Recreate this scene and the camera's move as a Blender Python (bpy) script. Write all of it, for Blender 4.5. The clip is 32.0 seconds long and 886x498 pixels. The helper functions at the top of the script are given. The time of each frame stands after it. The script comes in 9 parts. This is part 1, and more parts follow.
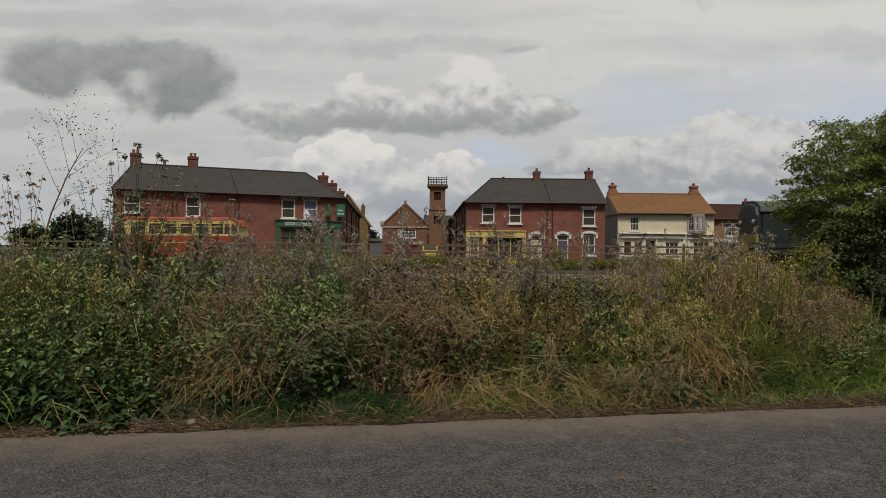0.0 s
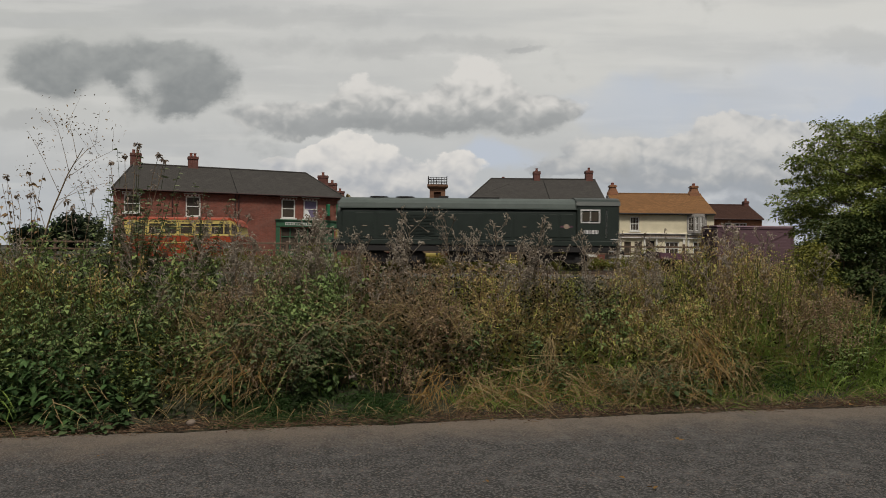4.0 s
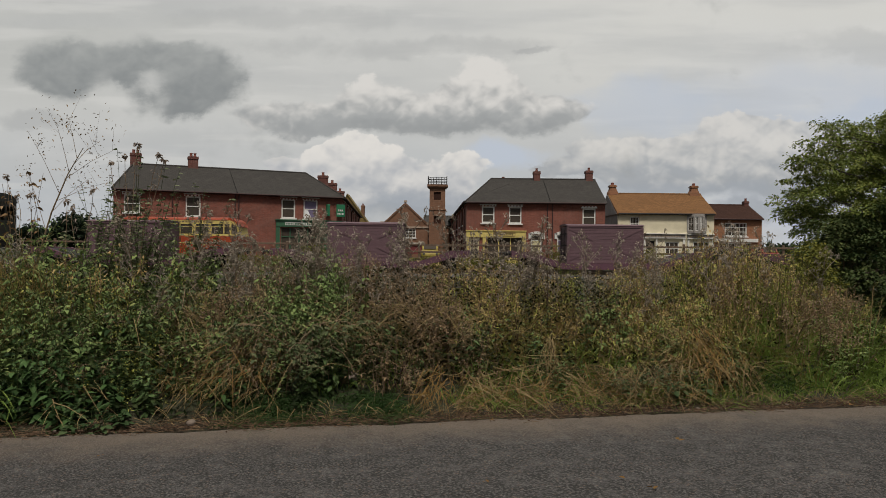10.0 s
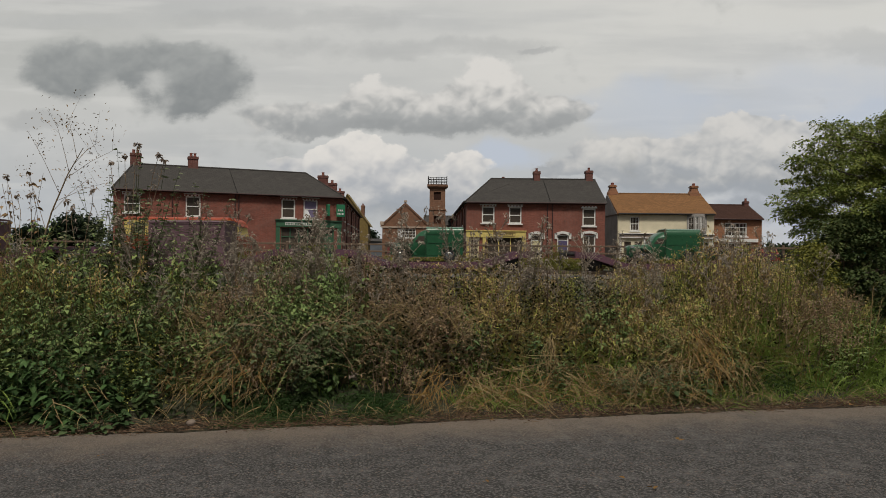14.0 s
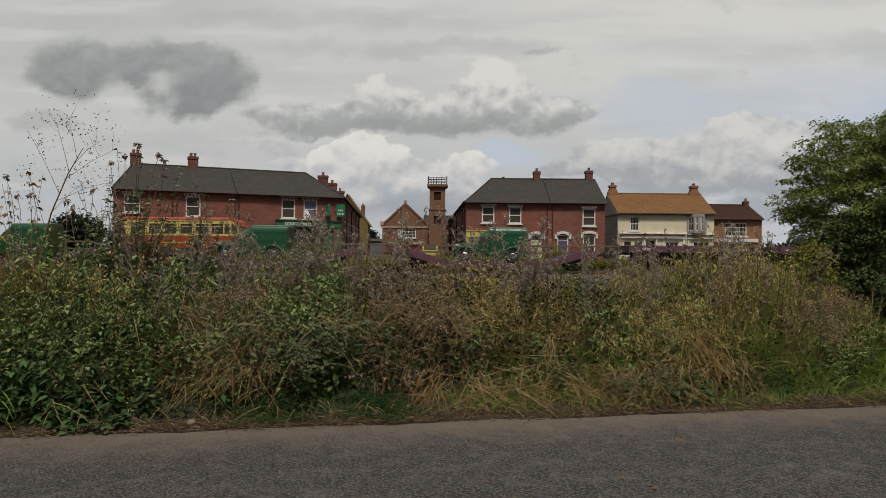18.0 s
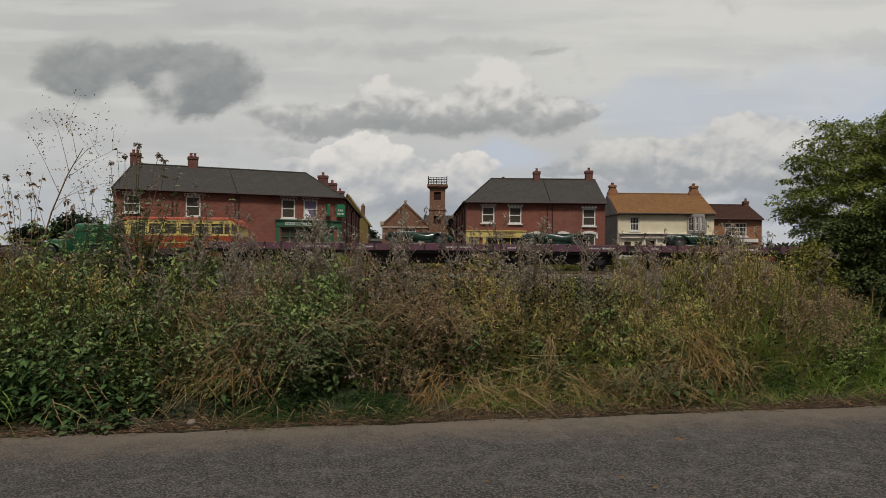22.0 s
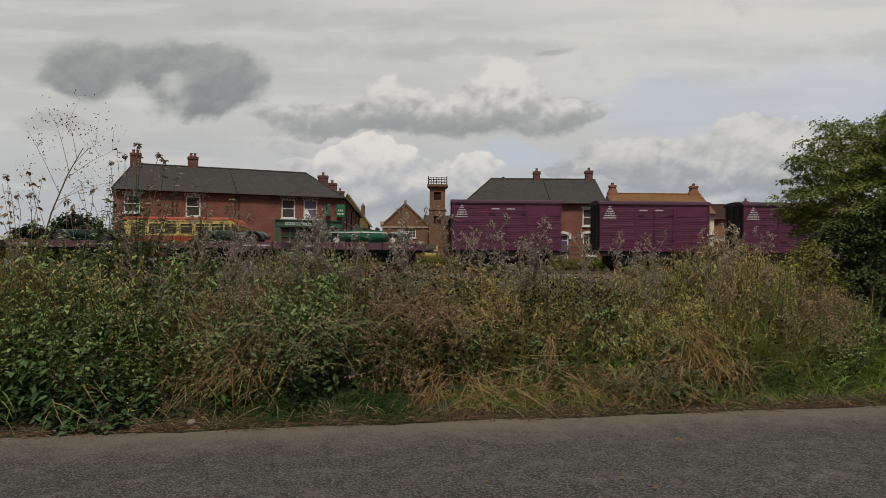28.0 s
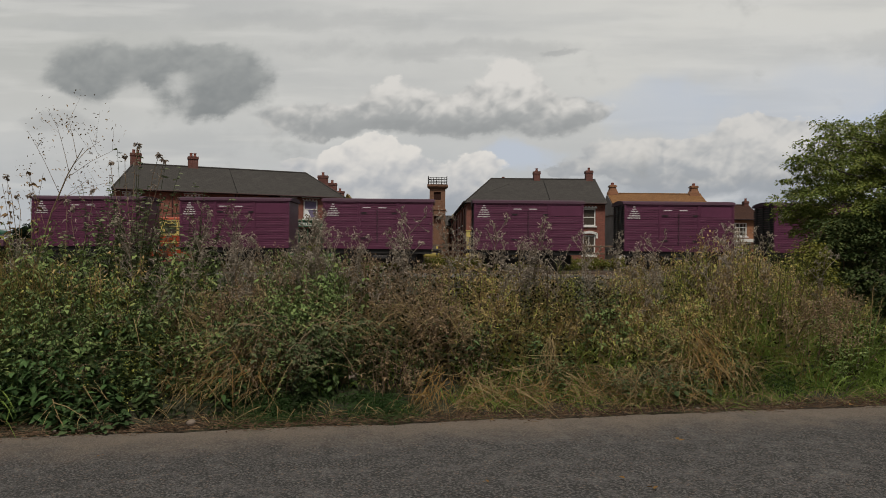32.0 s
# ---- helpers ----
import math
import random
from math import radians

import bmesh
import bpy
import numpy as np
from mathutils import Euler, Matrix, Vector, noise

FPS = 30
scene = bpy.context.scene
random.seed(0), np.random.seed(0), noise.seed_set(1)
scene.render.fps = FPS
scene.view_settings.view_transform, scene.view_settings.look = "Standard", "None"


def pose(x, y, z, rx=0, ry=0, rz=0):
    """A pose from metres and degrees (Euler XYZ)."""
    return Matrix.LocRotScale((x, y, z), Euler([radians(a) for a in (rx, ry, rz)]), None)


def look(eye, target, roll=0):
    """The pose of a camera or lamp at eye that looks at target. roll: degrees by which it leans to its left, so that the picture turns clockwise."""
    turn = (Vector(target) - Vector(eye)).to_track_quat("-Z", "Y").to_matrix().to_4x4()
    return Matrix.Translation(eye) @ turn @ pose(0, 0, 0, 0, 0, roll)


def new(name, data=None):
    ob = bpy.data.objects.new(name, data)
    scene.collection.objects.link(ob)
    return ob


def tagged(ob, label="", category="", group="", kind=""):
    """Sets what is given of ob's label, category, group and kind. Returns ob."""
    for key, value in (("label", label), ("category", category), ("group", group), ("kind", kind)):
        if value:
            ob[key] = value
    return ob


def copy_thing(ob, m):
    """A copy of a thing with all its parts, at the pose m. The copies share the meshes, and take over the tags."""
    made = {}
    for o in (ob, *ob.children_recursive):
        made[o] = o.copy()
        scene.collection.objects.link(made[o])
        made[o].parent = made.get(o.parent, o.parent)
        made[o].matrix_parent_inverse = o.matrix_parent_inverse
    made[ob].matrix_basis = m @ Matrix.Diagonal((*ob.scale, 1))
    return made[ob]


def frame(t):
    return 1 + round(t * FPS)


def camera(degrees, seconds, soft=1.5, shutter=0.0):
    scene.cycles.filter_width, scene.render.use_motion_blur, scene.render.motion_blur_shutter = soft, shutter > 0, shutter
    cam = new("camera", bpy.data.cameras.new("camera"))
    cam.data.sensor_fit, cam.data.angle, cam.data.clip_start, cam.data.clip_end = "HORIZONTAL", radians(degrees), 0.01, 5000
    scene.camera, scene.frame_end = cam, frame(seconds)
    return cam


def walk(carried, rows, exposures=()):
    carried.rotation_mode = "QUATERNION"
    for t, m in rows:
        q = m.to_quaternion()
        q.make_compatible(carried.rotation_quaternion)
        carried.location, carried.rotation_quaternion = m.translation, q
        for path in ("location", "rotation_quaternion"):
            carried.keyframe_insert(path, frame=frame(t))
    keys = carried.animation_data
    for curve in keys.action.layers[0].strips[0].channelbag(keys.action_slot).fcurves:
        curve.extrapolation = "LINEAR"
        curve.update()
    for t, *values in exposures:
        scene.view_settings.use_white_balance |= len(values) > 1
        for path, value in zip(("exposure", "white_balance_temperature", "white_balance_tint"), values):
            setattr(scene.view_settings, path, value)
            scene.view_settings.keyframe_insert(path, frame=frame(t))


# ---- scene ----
cam = camera(65.0, 32.0, soft=0.5, shutter=0.5)
EYE = (0.0, 0.0, 1.6)
walk(cam, [(0.0, look(EYE, (0.0, 10.0, 1.6), 0.55)), (32.0, look(EYE, (0.0, 10.0, 1.6), 0.55))],
     exposures=[(0.0, 0.62), (32.0, 0.62)])

# ---- world and sun: bright overcast, soft light from high behind the road ----
SUN_UP, SUN_ROUND = radians(62), radians(176)
world = bpy.data.worlds.new("overcast_sky")
world.use_nodes = True
scene.world = world
wt = world.node_tree
sky_node = wt.nodes.new("ShaderNodeTexSky")
sky_node.sky_type, sky_node.sun_disc = "NISHITA", False
sky_node.sun_elevation, sky_node.sun_rotation = SUN_UP, SUN_ROUND
sky_node.air_density, sky_node.dust_density, sky_node.ozone_density = 1.0, 4.0, 1.0
fade = wt.nodes.new("ShaderNodeHueSaturation")
fade.inputs["Saturation"].default_value = 0.2
wt.links.new(sky_node.outputs[0], fade.inputs["Color"])
wt.links.new(fade.outputs[0], wt.nodes["Background"].inputs[0])
wt.nodes["Background"].inputs[1].default_value = 0.026

sun_data = bpy.data.lights.new("sun", "SUN")
sun_data.energy, sun_data.angle, sun_data.color = 1.85, radians(10), (1.0, 0.93, 0.82)
sun = new("sun", sun_data)
sun.matrix_world = look((0, 0, 0), (-math.sin(SUN_ROUND) * math.cos(SUN_UP), -math.cos(SUN_ROUND) * math.cos(SUN_UP), -math.sin(SUN_UP)))


# ---- node helpers and materials ----
class Graph:
    """Small wrapper round a node tree."""

    def __init__(self, tree):
        self.tree = tree

    def add(self, kind, **sockets):
        node = self.tree.nodes.new(kind)
        for key, value in sockets.items():
            self.put(node.inputs[key.replace("_", " ")], value)
        return node

    def put(self, socket, value):
        if isinstance(value, bpy.types.NodeSocket):
            self.tree.links.new(value, socket)
        elif isinstance(value, tuple) and len(value) == 3 and socket.type == "RGBA":
            socket.default_value = (*value, 1.0)
        else:
            socket.default_value = value

    def math(self, op, a, b=0.0, c=0.0):
        node = self.tree.nodes.new("ShaderNodeMath")
        node.operation = op
        for i, value in enumerate((a, b, c)):
            self.put(node.inputs[i], value)
        return node.outputs[0]

    def mix(self, f, a, b, blend="MIX"):
        node = self.tree.nodes.new("ShaderNodeMix")
        node.data_type, node.blend_type = "RGBA", blend
        self.put(node.inputs[0], f), self.put(node.inputs[6], a), self.put(node.inputs[7], b)
        return node.outputs[2]

    def smooth(self, value, lo, hi):
        node = self.tree.nodes.new("ShaderNodeMapRange")
        node.interpolation_type = "SMOOTHSTEP"
        self.put(node.inputs[0], value)
        node.inputs[1].default_value, node.inputs[2].default_value = lo, hi
        return node.outputs[0]

    def noise(self, vector, scale, detail=4.0, rough=0.6):
        node = self.add("ShaderNodeTexNoise", Scale=scale, Detail=detail, Roughness=rough)
        if vector is not None:
            self.put(node.inputs["Vector"], vector)
        return node


def blank(name):
    m = bpy.data.materials.new(name)
    m.use_nodes = True
    g = Graph(m.node_tree)
    return m, g, m.node_tree.nodes["Principled BSDF"]


def surface(name, low, high, scale=6.0, rough=0.7, metal=0.0, bump=0.2, fine=60.0, dirt=0.0, dirt_colour=(0.05, 0.045, 0.04), gloss_coat=0.0):
    """A worn surface: two colours mixed by a coarse and a fine noise, with relief and dirt."""
    m, g, b = blank(name)
    co = g.add("ShaderNodeTexCoord").outputs["Object"]
    rnd = g.add("ShaderNodeObjectInfo").outputs["Random"]
    shift = g.add("ShaderNodeVectorMath")
    shift.operation = "ADD"
    g.put(shift.inputs[0], co)
    g.put(shift.inputs[1], g.math("MULTIPLY", rnd, 37.0))
    coarse = g.noise(shift.outputs[0], scale, 5.0).outputs["Fac"]
    small = g.noise(shift.outputs[0], fine, 3.0).outputs["Fac"]
    f = g.smooth(g.math("ADD", g.math("MULTIPLY", coarse, 0.65), g.math("MULTIPLY", small, 0.35)), 0.3, 0.7)
    col = g.mix(f, low, high)
    if dirt:
        spots = g.smooth(g.noise(shift.outputs[0], scale * 0.4, 6.0, 0.7).outputs["Fac"], 0.5, 0.75)
        col = g.mix(g.math("MULTIPLY", spots, dirt), col, dirt_colour)
    g.put(b.inputs["Base Color"], col)
    g.put(b.inputs["Roughness"], g.math("ADD", rough - 0.08, g.math("MULTIPLY", coarse, 0.16)))
    b.inputs["Metallic"].default_value = metal
    b.inputs["Coat Weight"].default_value = gloss_coat
    if bump:
        bn = g.add("ShaderNodeBump", Strength=bump, Distance=0.01, Height=small)
        g.put(b.inputs["Normal"], bn.outputs[0])
    return m


def brickwork(name, low, high, mortar):
    m, g, b = blank(name)
    sep = g.add("ShaderNodeSeparateXYZ", Vector=g.add("ShaderNodeTexCoord").outputs["Object"])
    co = g.add("ShaderNodeCombineXYZ", X=g.math("ADD", sep.outputs[0], sep.outputs[1]), Y=sep.outputs[2])
    br = g.add("ShaderNodeTexBrick", Vector=co.outputs[0], Color1=low, Color2=high, Mortar=mortar, Scale=1.0)
    br.inputs["Mortar Size"].default_value = 0.008
    br.inputs["Brick Width"].default_value, br.inputs["Row Height"].default_value = 0.225, 0.075
    stain = g.smooth(g.noise(co.outputs[0], 0.8, 6.0, 0.65).outputs["Fac"], 0.4, 0.75)
    col = g.mix(g.math("MULTIPLY", stain, 0.5), br.outputs[0], tuple(0.5 * v for v in low))
    patch = g.smooth(g.noise(co.outputs[0], 5.0, 4.0).outputs["Fac"], 0.35, 0.7)
    col = g.mix(g.math("MULTIPLY", patch, 0.35), col, tuple(min(1, 1.35 * v) for v in high))
    g.put(b.inputs["Base Color"], col)
    b.inputs["Roughness"].default_value = 0.9
    bn = g.add("ShaderNodeBump", Strength=0.5, Distance=0.01, Height=br.outputs["Fac"])
    bn.invert = True
    g.put(b.inputs["Normal"], bn.outputs[0])
    return m


def roofing(name, low, high, course=0.2, width=0.28):
    m, g, b = blank(name)
    sep = g.add("ShaderNodeSeparateXYZ", Vector=g.add("ShaderNodeTexCoord").outputs["Object"])
    co = g.add("ShaderNodeCombineXYZ", X=sep.outputs[0], Y=g.math("ADD", g.math("MULTIPLY", sep.outputs[2], 1.3), g.math("MULTIPLY", sep.outputs[1], 0.3)))
    br = g.add("ShaderNodeTexBrick", Vector=co.outputs[0], Color1=low, Color2=high, Mortar=tuple(0.78 * v for v in low), Scale=1.0)
    br.inputs["Mortar Size"].default_value = 0.012
    br.inputs["Brick Width"].default_value, br.inputs["Row Height"].default_value = width, course
    moss = g.smooth(g.noise(co.outputs[0], 1.2, 6.0, 0.7).outputs["Fac"], 0.45, 0.8)
    col = g.mix(g.math("MULTIPLY", moss, 0.4), br.outputs[0], tuple(1.5 * v for v in high))
    g.put(b.inputs["Base Color"], col)
    b.inputs["Roughness"].default_value = 0.9
    b.inputs["Specular IOR Level"].default_value = 0.2
    bn = g.add("ShaderNodeBump", Strength=0.5, Distance=0.02, Height=br.outputs["Fac"])
    bn.invert = True
    g.put(b.inputs["Normal"], bn.outputs[0])
    return m


def foliage(name, colours, through_light=0.22, rough=0.65):
    """Leaf or stem material: each loose piece takes its own colour from the ramp."""
    m, g, b = blank(name)
    out = m.node_tree.nodes["Material Output"]
    rnd = g.add("ShaderNodeNewGeometry").outputs["Random Per Island"]
    ob = g.add("ShaderNodeObjectInfo").outputs["Random"]
    co = g.add("ShaderNodeTexCoord").outputs["Object"]
    patch = g.noise(co, 2.5, 3.0).outputs["Fac"]
    f = g.math("FRACT", g.math("ADD", g.math("MULTIPLY", rnd, 0.999), 0.0))
    f = g.math("ADD", g.math("MULTIPLY", f, 0.6), g.math("ADD", g.math("MULTIPLY", patch, 0.5), g.math("MULTIPLY", g.math("SUBTRACT", ob, 0.75), 0.3)))
    ramp = g.add("ShaderNodeValToRGB", Fac=f)
    el = ramp.color_ramp.elements
    while len(el) < len(colours):
        el.new(0.5)
    for i, c in enumerate(colours):
        el[i].position = i / (len(colours) - 1)
        el[i].color = (*c, 1)
    spots = g.noise(co, 90.0, 2.0).outputs["Fac"]
    col = g.mix(g.math("MULTIPLY", spots, 0.5), ramp.outputs[0], tuple(0.5 * v for v in colours[0]))
    g.put(b.inputs["Base Color"], col)
    b.inputs["Roughness"].default_value = rough
    b.inputs["Specular IOR Level"].default_value = 0.12
    if through_light:
        tr = g.add("ShaderNodeBsdfTranslucent", Color=col)
        mx = g.add("ShaderNodeMixShader", Fac=through_light)
        m.node_tree.links.new(b.outputs[0], mx.inputs[1])
        m.node_tree.links.new(tr.outputs[0], mx.inputs[2])
        m.node_tree.links.new(mx.outputs[0], out.inputs[0])
    return m


def plain(name, colour, rough=0.5, metal=0.0, vary=0.25, scale=8.0):
    return surface(name, tuple(v * (1 - vary) for v in colour), tuple(min(1, v * (1 + vary)) for v in colour), scale, rough, metal, 0.1)


def glazing(name, tint=(0.045, 0.037, 0.03)):
    m, g, b = blank(name)
    co = g.add("ShaderNodeTexCoord").outputs["Object"]
    g.put(b.inputs["Base Color"], g.mix(g.noise(co, 3.0).outputs["Fac"], tint, tuple(2.0 * v for v in tint)))
    b.inputs["Roughness"].default_value = 0.06
    b.inputs["Specular IOR Level"].default_value = 0.22
    return m


M_BRICK_RED = brickwork("red_brick", (0.168, 0.053, 0.036), (0.24, 0.080, 0.055), (0.18, 0.11, 0.09))
M_BRICK_SOOTY = brickwork("sooty_red_brick", (0.12, 0.046, 0.038), (0.16, 0.06, 0.048), (0.14, 0.09, 0.075))
M_BRICK_BROWN = brickwork("brown_brick", (0.16, 0.075, 0.042), (0.22, 0.108, 0.062), (0.18, 0.12, 0.085))
M_BRICK_OCHRE = brickwork("ochre_brick", (0.15, 0.105, 0.028), (0.20, 0.14, 0.04), (0.15, 0.11, 0.05))
M_BRICK_ORANGE = brickwork("orange_brick", (0.23, 0.10, 0.05), (0.31, 0.14, 0.07), (0.24, 0.15, 0.10))
M_SLATE = roofing("grey_slate", (0.043, 0.040, 0.037), (0.053, 0.049, 0.045))
M_PANTILE = roofing("orange_pantile", (0.148, 0.076, 0.031), (0.195, 0.10, 0.043))
M_TILE_DARK = roofing("dark_brown_tile", (0.035, 0.015, 0.010), (0.048, 0.022, 0.015))
M_CREAM = surface("cream_render", (0.62, 0.56, 0.40), (0.72, 0.65, 0.48), 1.5, 0.85, dirt=0.15, dirt_colour=(0.35, 0.3, 0.22))
M_GREY_RENDER = surface("grey_render", (0.20, 0.18, 0.168), (0.27, 0.245, 0.23), 1.2, 0.9, dirt=0.3)
M_BAY = surface("pale_grey_joinery", (0.24, 0.225, 0.21), (0.33, 0.31, 0.29), 3.0, 0.7, dirt=0.2)
M_WHITE = surface("white_paint", (0.62, 0.61, 0.58), (0.74, 0.73, 0.70), 4.0, 0.5, dirt=0.12, dirt_colour=(0.4, 0.38, 0.33))
M_STONE = surface("pale_stone", (0.33, 0.25, 0.19), (0.45, 0.35, 0.28), 4.0, 0.9, dirt=0.2)
M_GREEN_PAINT = plain("shop_green_paint", (0.04, 0.115, 0.062), 0.5)
M_SIGN_GREEN = plain("sign_green_paint", (0.02, 0.16, 0.075), 0.5)
M_PIPE = plain("dark_maroon_pipe", (0.04, 0.016, 0.015), 0.7)
M_YELLOW_PAINT = plain("shop_yellow_paint", (0.60, 0.48, 0.15), 0.5, vary=0.15)
M_BLACK = plain("black_iron", (0.02, 0.019, 0.019), 0.8)
M_BLUE_DOOR = plain("violet_door_paint", (0.085, 0.07, 0.15), 0.4)
M_CREAM_DOOR = plain("cream_door_paint", (0.62, 0.55, 0.33), 0.4)
M_POT = plain("terracotta", (0.21, 0.075, 0.055), 0.85)
M_GLASS = glazing("window_glass")
M_CURTAIN = surface("white_curtain", (0.75, 0.75, 0.78), (0.85, 0.85, 0.88), 20, 0.9)
M_TIMBER = surface("weathered_fence_timber", (0.10, 0.068, 0.046), (0.17, 0.115, 0.08), 5.0, 0.9, dirt=0.2)
M_RED_PAINT = plain("bus_red_paint", (0.30, 0.05, 0.016), 0.45)
M_BUS_CREAM = plain("bus_cream_paint", (0.60, 0.47, 0.15), 0.45, vary=0.1)
M_TYRE = plain("tyre_rubber", (0.022, 0.022, 0.022), 0.85)
M_CHROME = plain("chrome", (0.6, 0.6, 0.6), 0.2, 1.0)
M_LOCO = surface("loco_dark_green_paint", (0.012, 0.019, 0.015), (0.018, 0.028, 0.023), 1.5, 0.5, dirt=0.4, dirt_colour=(0.018, 0.02, 0.018))
M_LOCO_ROOF = surface("loco_grey_green_roof", (0.055, 0.07, 0.064), (0.08, 0.098, 0.09), 1.2, 0.75, dirt=0.3, dirt_colour=(0.08, 0.09, 0.085))
M_UNDER = plain("black_underframe", (0.018, 0.016, 0.016), 0.8)
M_MAROON = surface("van_maroon_paint", (0.088, 0.019, 0.050), (0.12, 0.026, 0.068), 2.0, 0.5, dirt=0.25, dirt_colour=(0.06, 0.02, 0.04))
M_PLUM = surface("container_plum_paint", (0.105, 0.058, 0.070), (0.135, 0.075, 0.09), 2.0, 0.6, dirt=0.2, dirt_colour=(0.09, 0.055, 0.065))
M_PLUM_DECK = surface("wagon_plum_paint", (0.085, 0.036, 0.056), (0.12, 0.05, 0.076), 3.0, 0.6, dirt=0.35, dirt_colour=(0.09, 0.06, 0.07))
M_VAN_ROOF = surface("van_sooty_roof", (0.04, 0.016, 0.028), (0.06, 0.023, 0.042), 2.0, 0.95, dirt=0.3)
M_LETTER = plain("white_lettering", (0.62, 0.60, 0.60), 0.6)
M_VAN_GREEN = plain("van_green_paint", (0.016, 0.08, 0.036), 0.3, vary=0.15)
M_CAR_DARK = plain("dark_green_car_paint", (0.013, 0.036, 0.026), 0.22, vary=0.15)
M_CAR_GREEN = plain("green_car_paint", (0.010, 0.095, 0.046), 0.3, vary=0.15)
M_CAR_GREY = plain("grey_car_paint", (0.075, 0.085, 0.082), 0.25, vary=0.15)
M_CAR_DULL = plain("dull_green_car_paint", (0.026, 0.042, 0.034), 0.35, vary=0.15)
M_CAR_YELLOW = plain("yellow_car_paint", (0.30, 0.235, 0.05), 0.6, vary=0.2)
M_RED_BOARD = surface("weathered_red_paint", (0.12, 0.02, 0.022), (0.22, 0.04, 0.04), 2.0, 0.7, dirt=0.3)
M_SHED = surface("blue_grey_cladding", (0.10, 0.115, 0.135), (0.15, 0.165, 0.19), 1.0, 0.8, dirt=0.3)
M_CAR_RED = plain("red_car_paint", (0.3, 0.03, 0.03), 0.3, vary=0.1)
M_RAIL = plain("rusty_rail", (0.20, 0.15, 0.12), 0.5, 0.6)
M_LAMP = plain("lamp_glass", (0.7, 0.7, 0.65), 0.15)


# ---- mesh helpers ----
def box(bm, x0, x1, y0, y1, z0, z1):
    v = [bm.verts.new((x, y, z)) for z in (z0, z1) for y in (y0, y1) for x in (x0, x1)]
    for f in ((0, 2, 3, 1), (4, 5, 7, 6), (0, 1, 5, 4), (2, 6, 7, 3), (0, 4, 6, 2), (1, 3, 7, 5)):
        bm.faces.new([v[i] for i in f])
    return v


def prism(bm, outline, y0, y1):
    """An outline in x and z, drawn out from y0 to y1."""
    a = [bm.verts.new((x, y0, z)) for x, z in outline]
    b = [bm.verts.new((x, y1, z)) for x, z in outline]
    n = len(outline)
    bm.faces.new(a), bm.faces.new(b[::-1])
    for i in range(n):
        bm.faces.new((a[(i + 1) % n], a[i], b[i], b[(i + 1) % n]))
    bmesh.ops.recalc_face_normals(bm, faces=bm.faces[:])


def cross_prism(bm, outline, x0, x1):
    """An outline in y and z, drawn out from x0 to x1."""
    a = [bm.verts.new((x0, y, z)) for y, z in outline]
    b = [bm.verts.new((x1, y, z)) for y, z in outline]
    n = len(outline)
    bm.faces.new(a), bm.faces.new(b[::-1])
    for i in range(n):
        bm.faces.new((a[(i + 1) % n], a[i], b[i], b[(i + 1) % n]))
    bmesh.ops.recalc_face_normals(bm, faces=bm.faces[:])


def tube(bm, p0, p1, r0, r1=None, seg=10):
    p0, p1 = Vector(p0), Vector(p1)
    r1 = r0 if r1 is None else r1
    q = (p1 - p0).to_track_quat("Z", "Y")
    rings = []
    for p, r in ((p0, r0), (p1, r1)):
        rings.append([bm.verts.new(p + q @ Vector((r * math.cos(6.2832 * i / seg), r * math.sin(6.2832 * i / seg), 0))) for i in range(seg)])
    for i in range(seg):
        j = (i + 1) % seg
        bm.faces.new((rings[0][i], rings[0][j], rings[1][j], rings[1][i]))
    bm.faces.new(rings[0][::-1]), bm.faces.new(rings[1])


def soften(bm, width, seg=1):
    bmesh.ops.bevel(bm, geom=bm.edges[:], offset=width, segments=seg, affect="EDGES", profile=0.6, clamp_overlap=True)


def made(name, bm, material, smooth=False):
    me = bpy.data.meshes.new(name)
    bm.to_mesh(me)
    bm.free()
    me.materials.append(material)
    if smooth:
        me.polygons.foreach_set("use_smooth", [True] * len(me.polygons))
    return me


def part(name, bm, material, parent, label="", smooth=False):
    ob = new(name, made(name, bm, material, smooth))
    ob.parent = parent
    return tagged(ob, label)


def block(name, parent, material, x0, x1, y0, y1, z0, z1, bevel=0.0, label=""):
    bm = bmesh.new()
    box(bm, x0, x1, y0, y1, z0, z1)
    if bevel:
        soften(bm, bevel)
    return part(name, bm, material, parent, label)


def thing(name, m, label, category, group="", kind=""):
    ob = new(name)
    ob.matrix_basis = m
    return tagged(ob, label, category, group, kind)


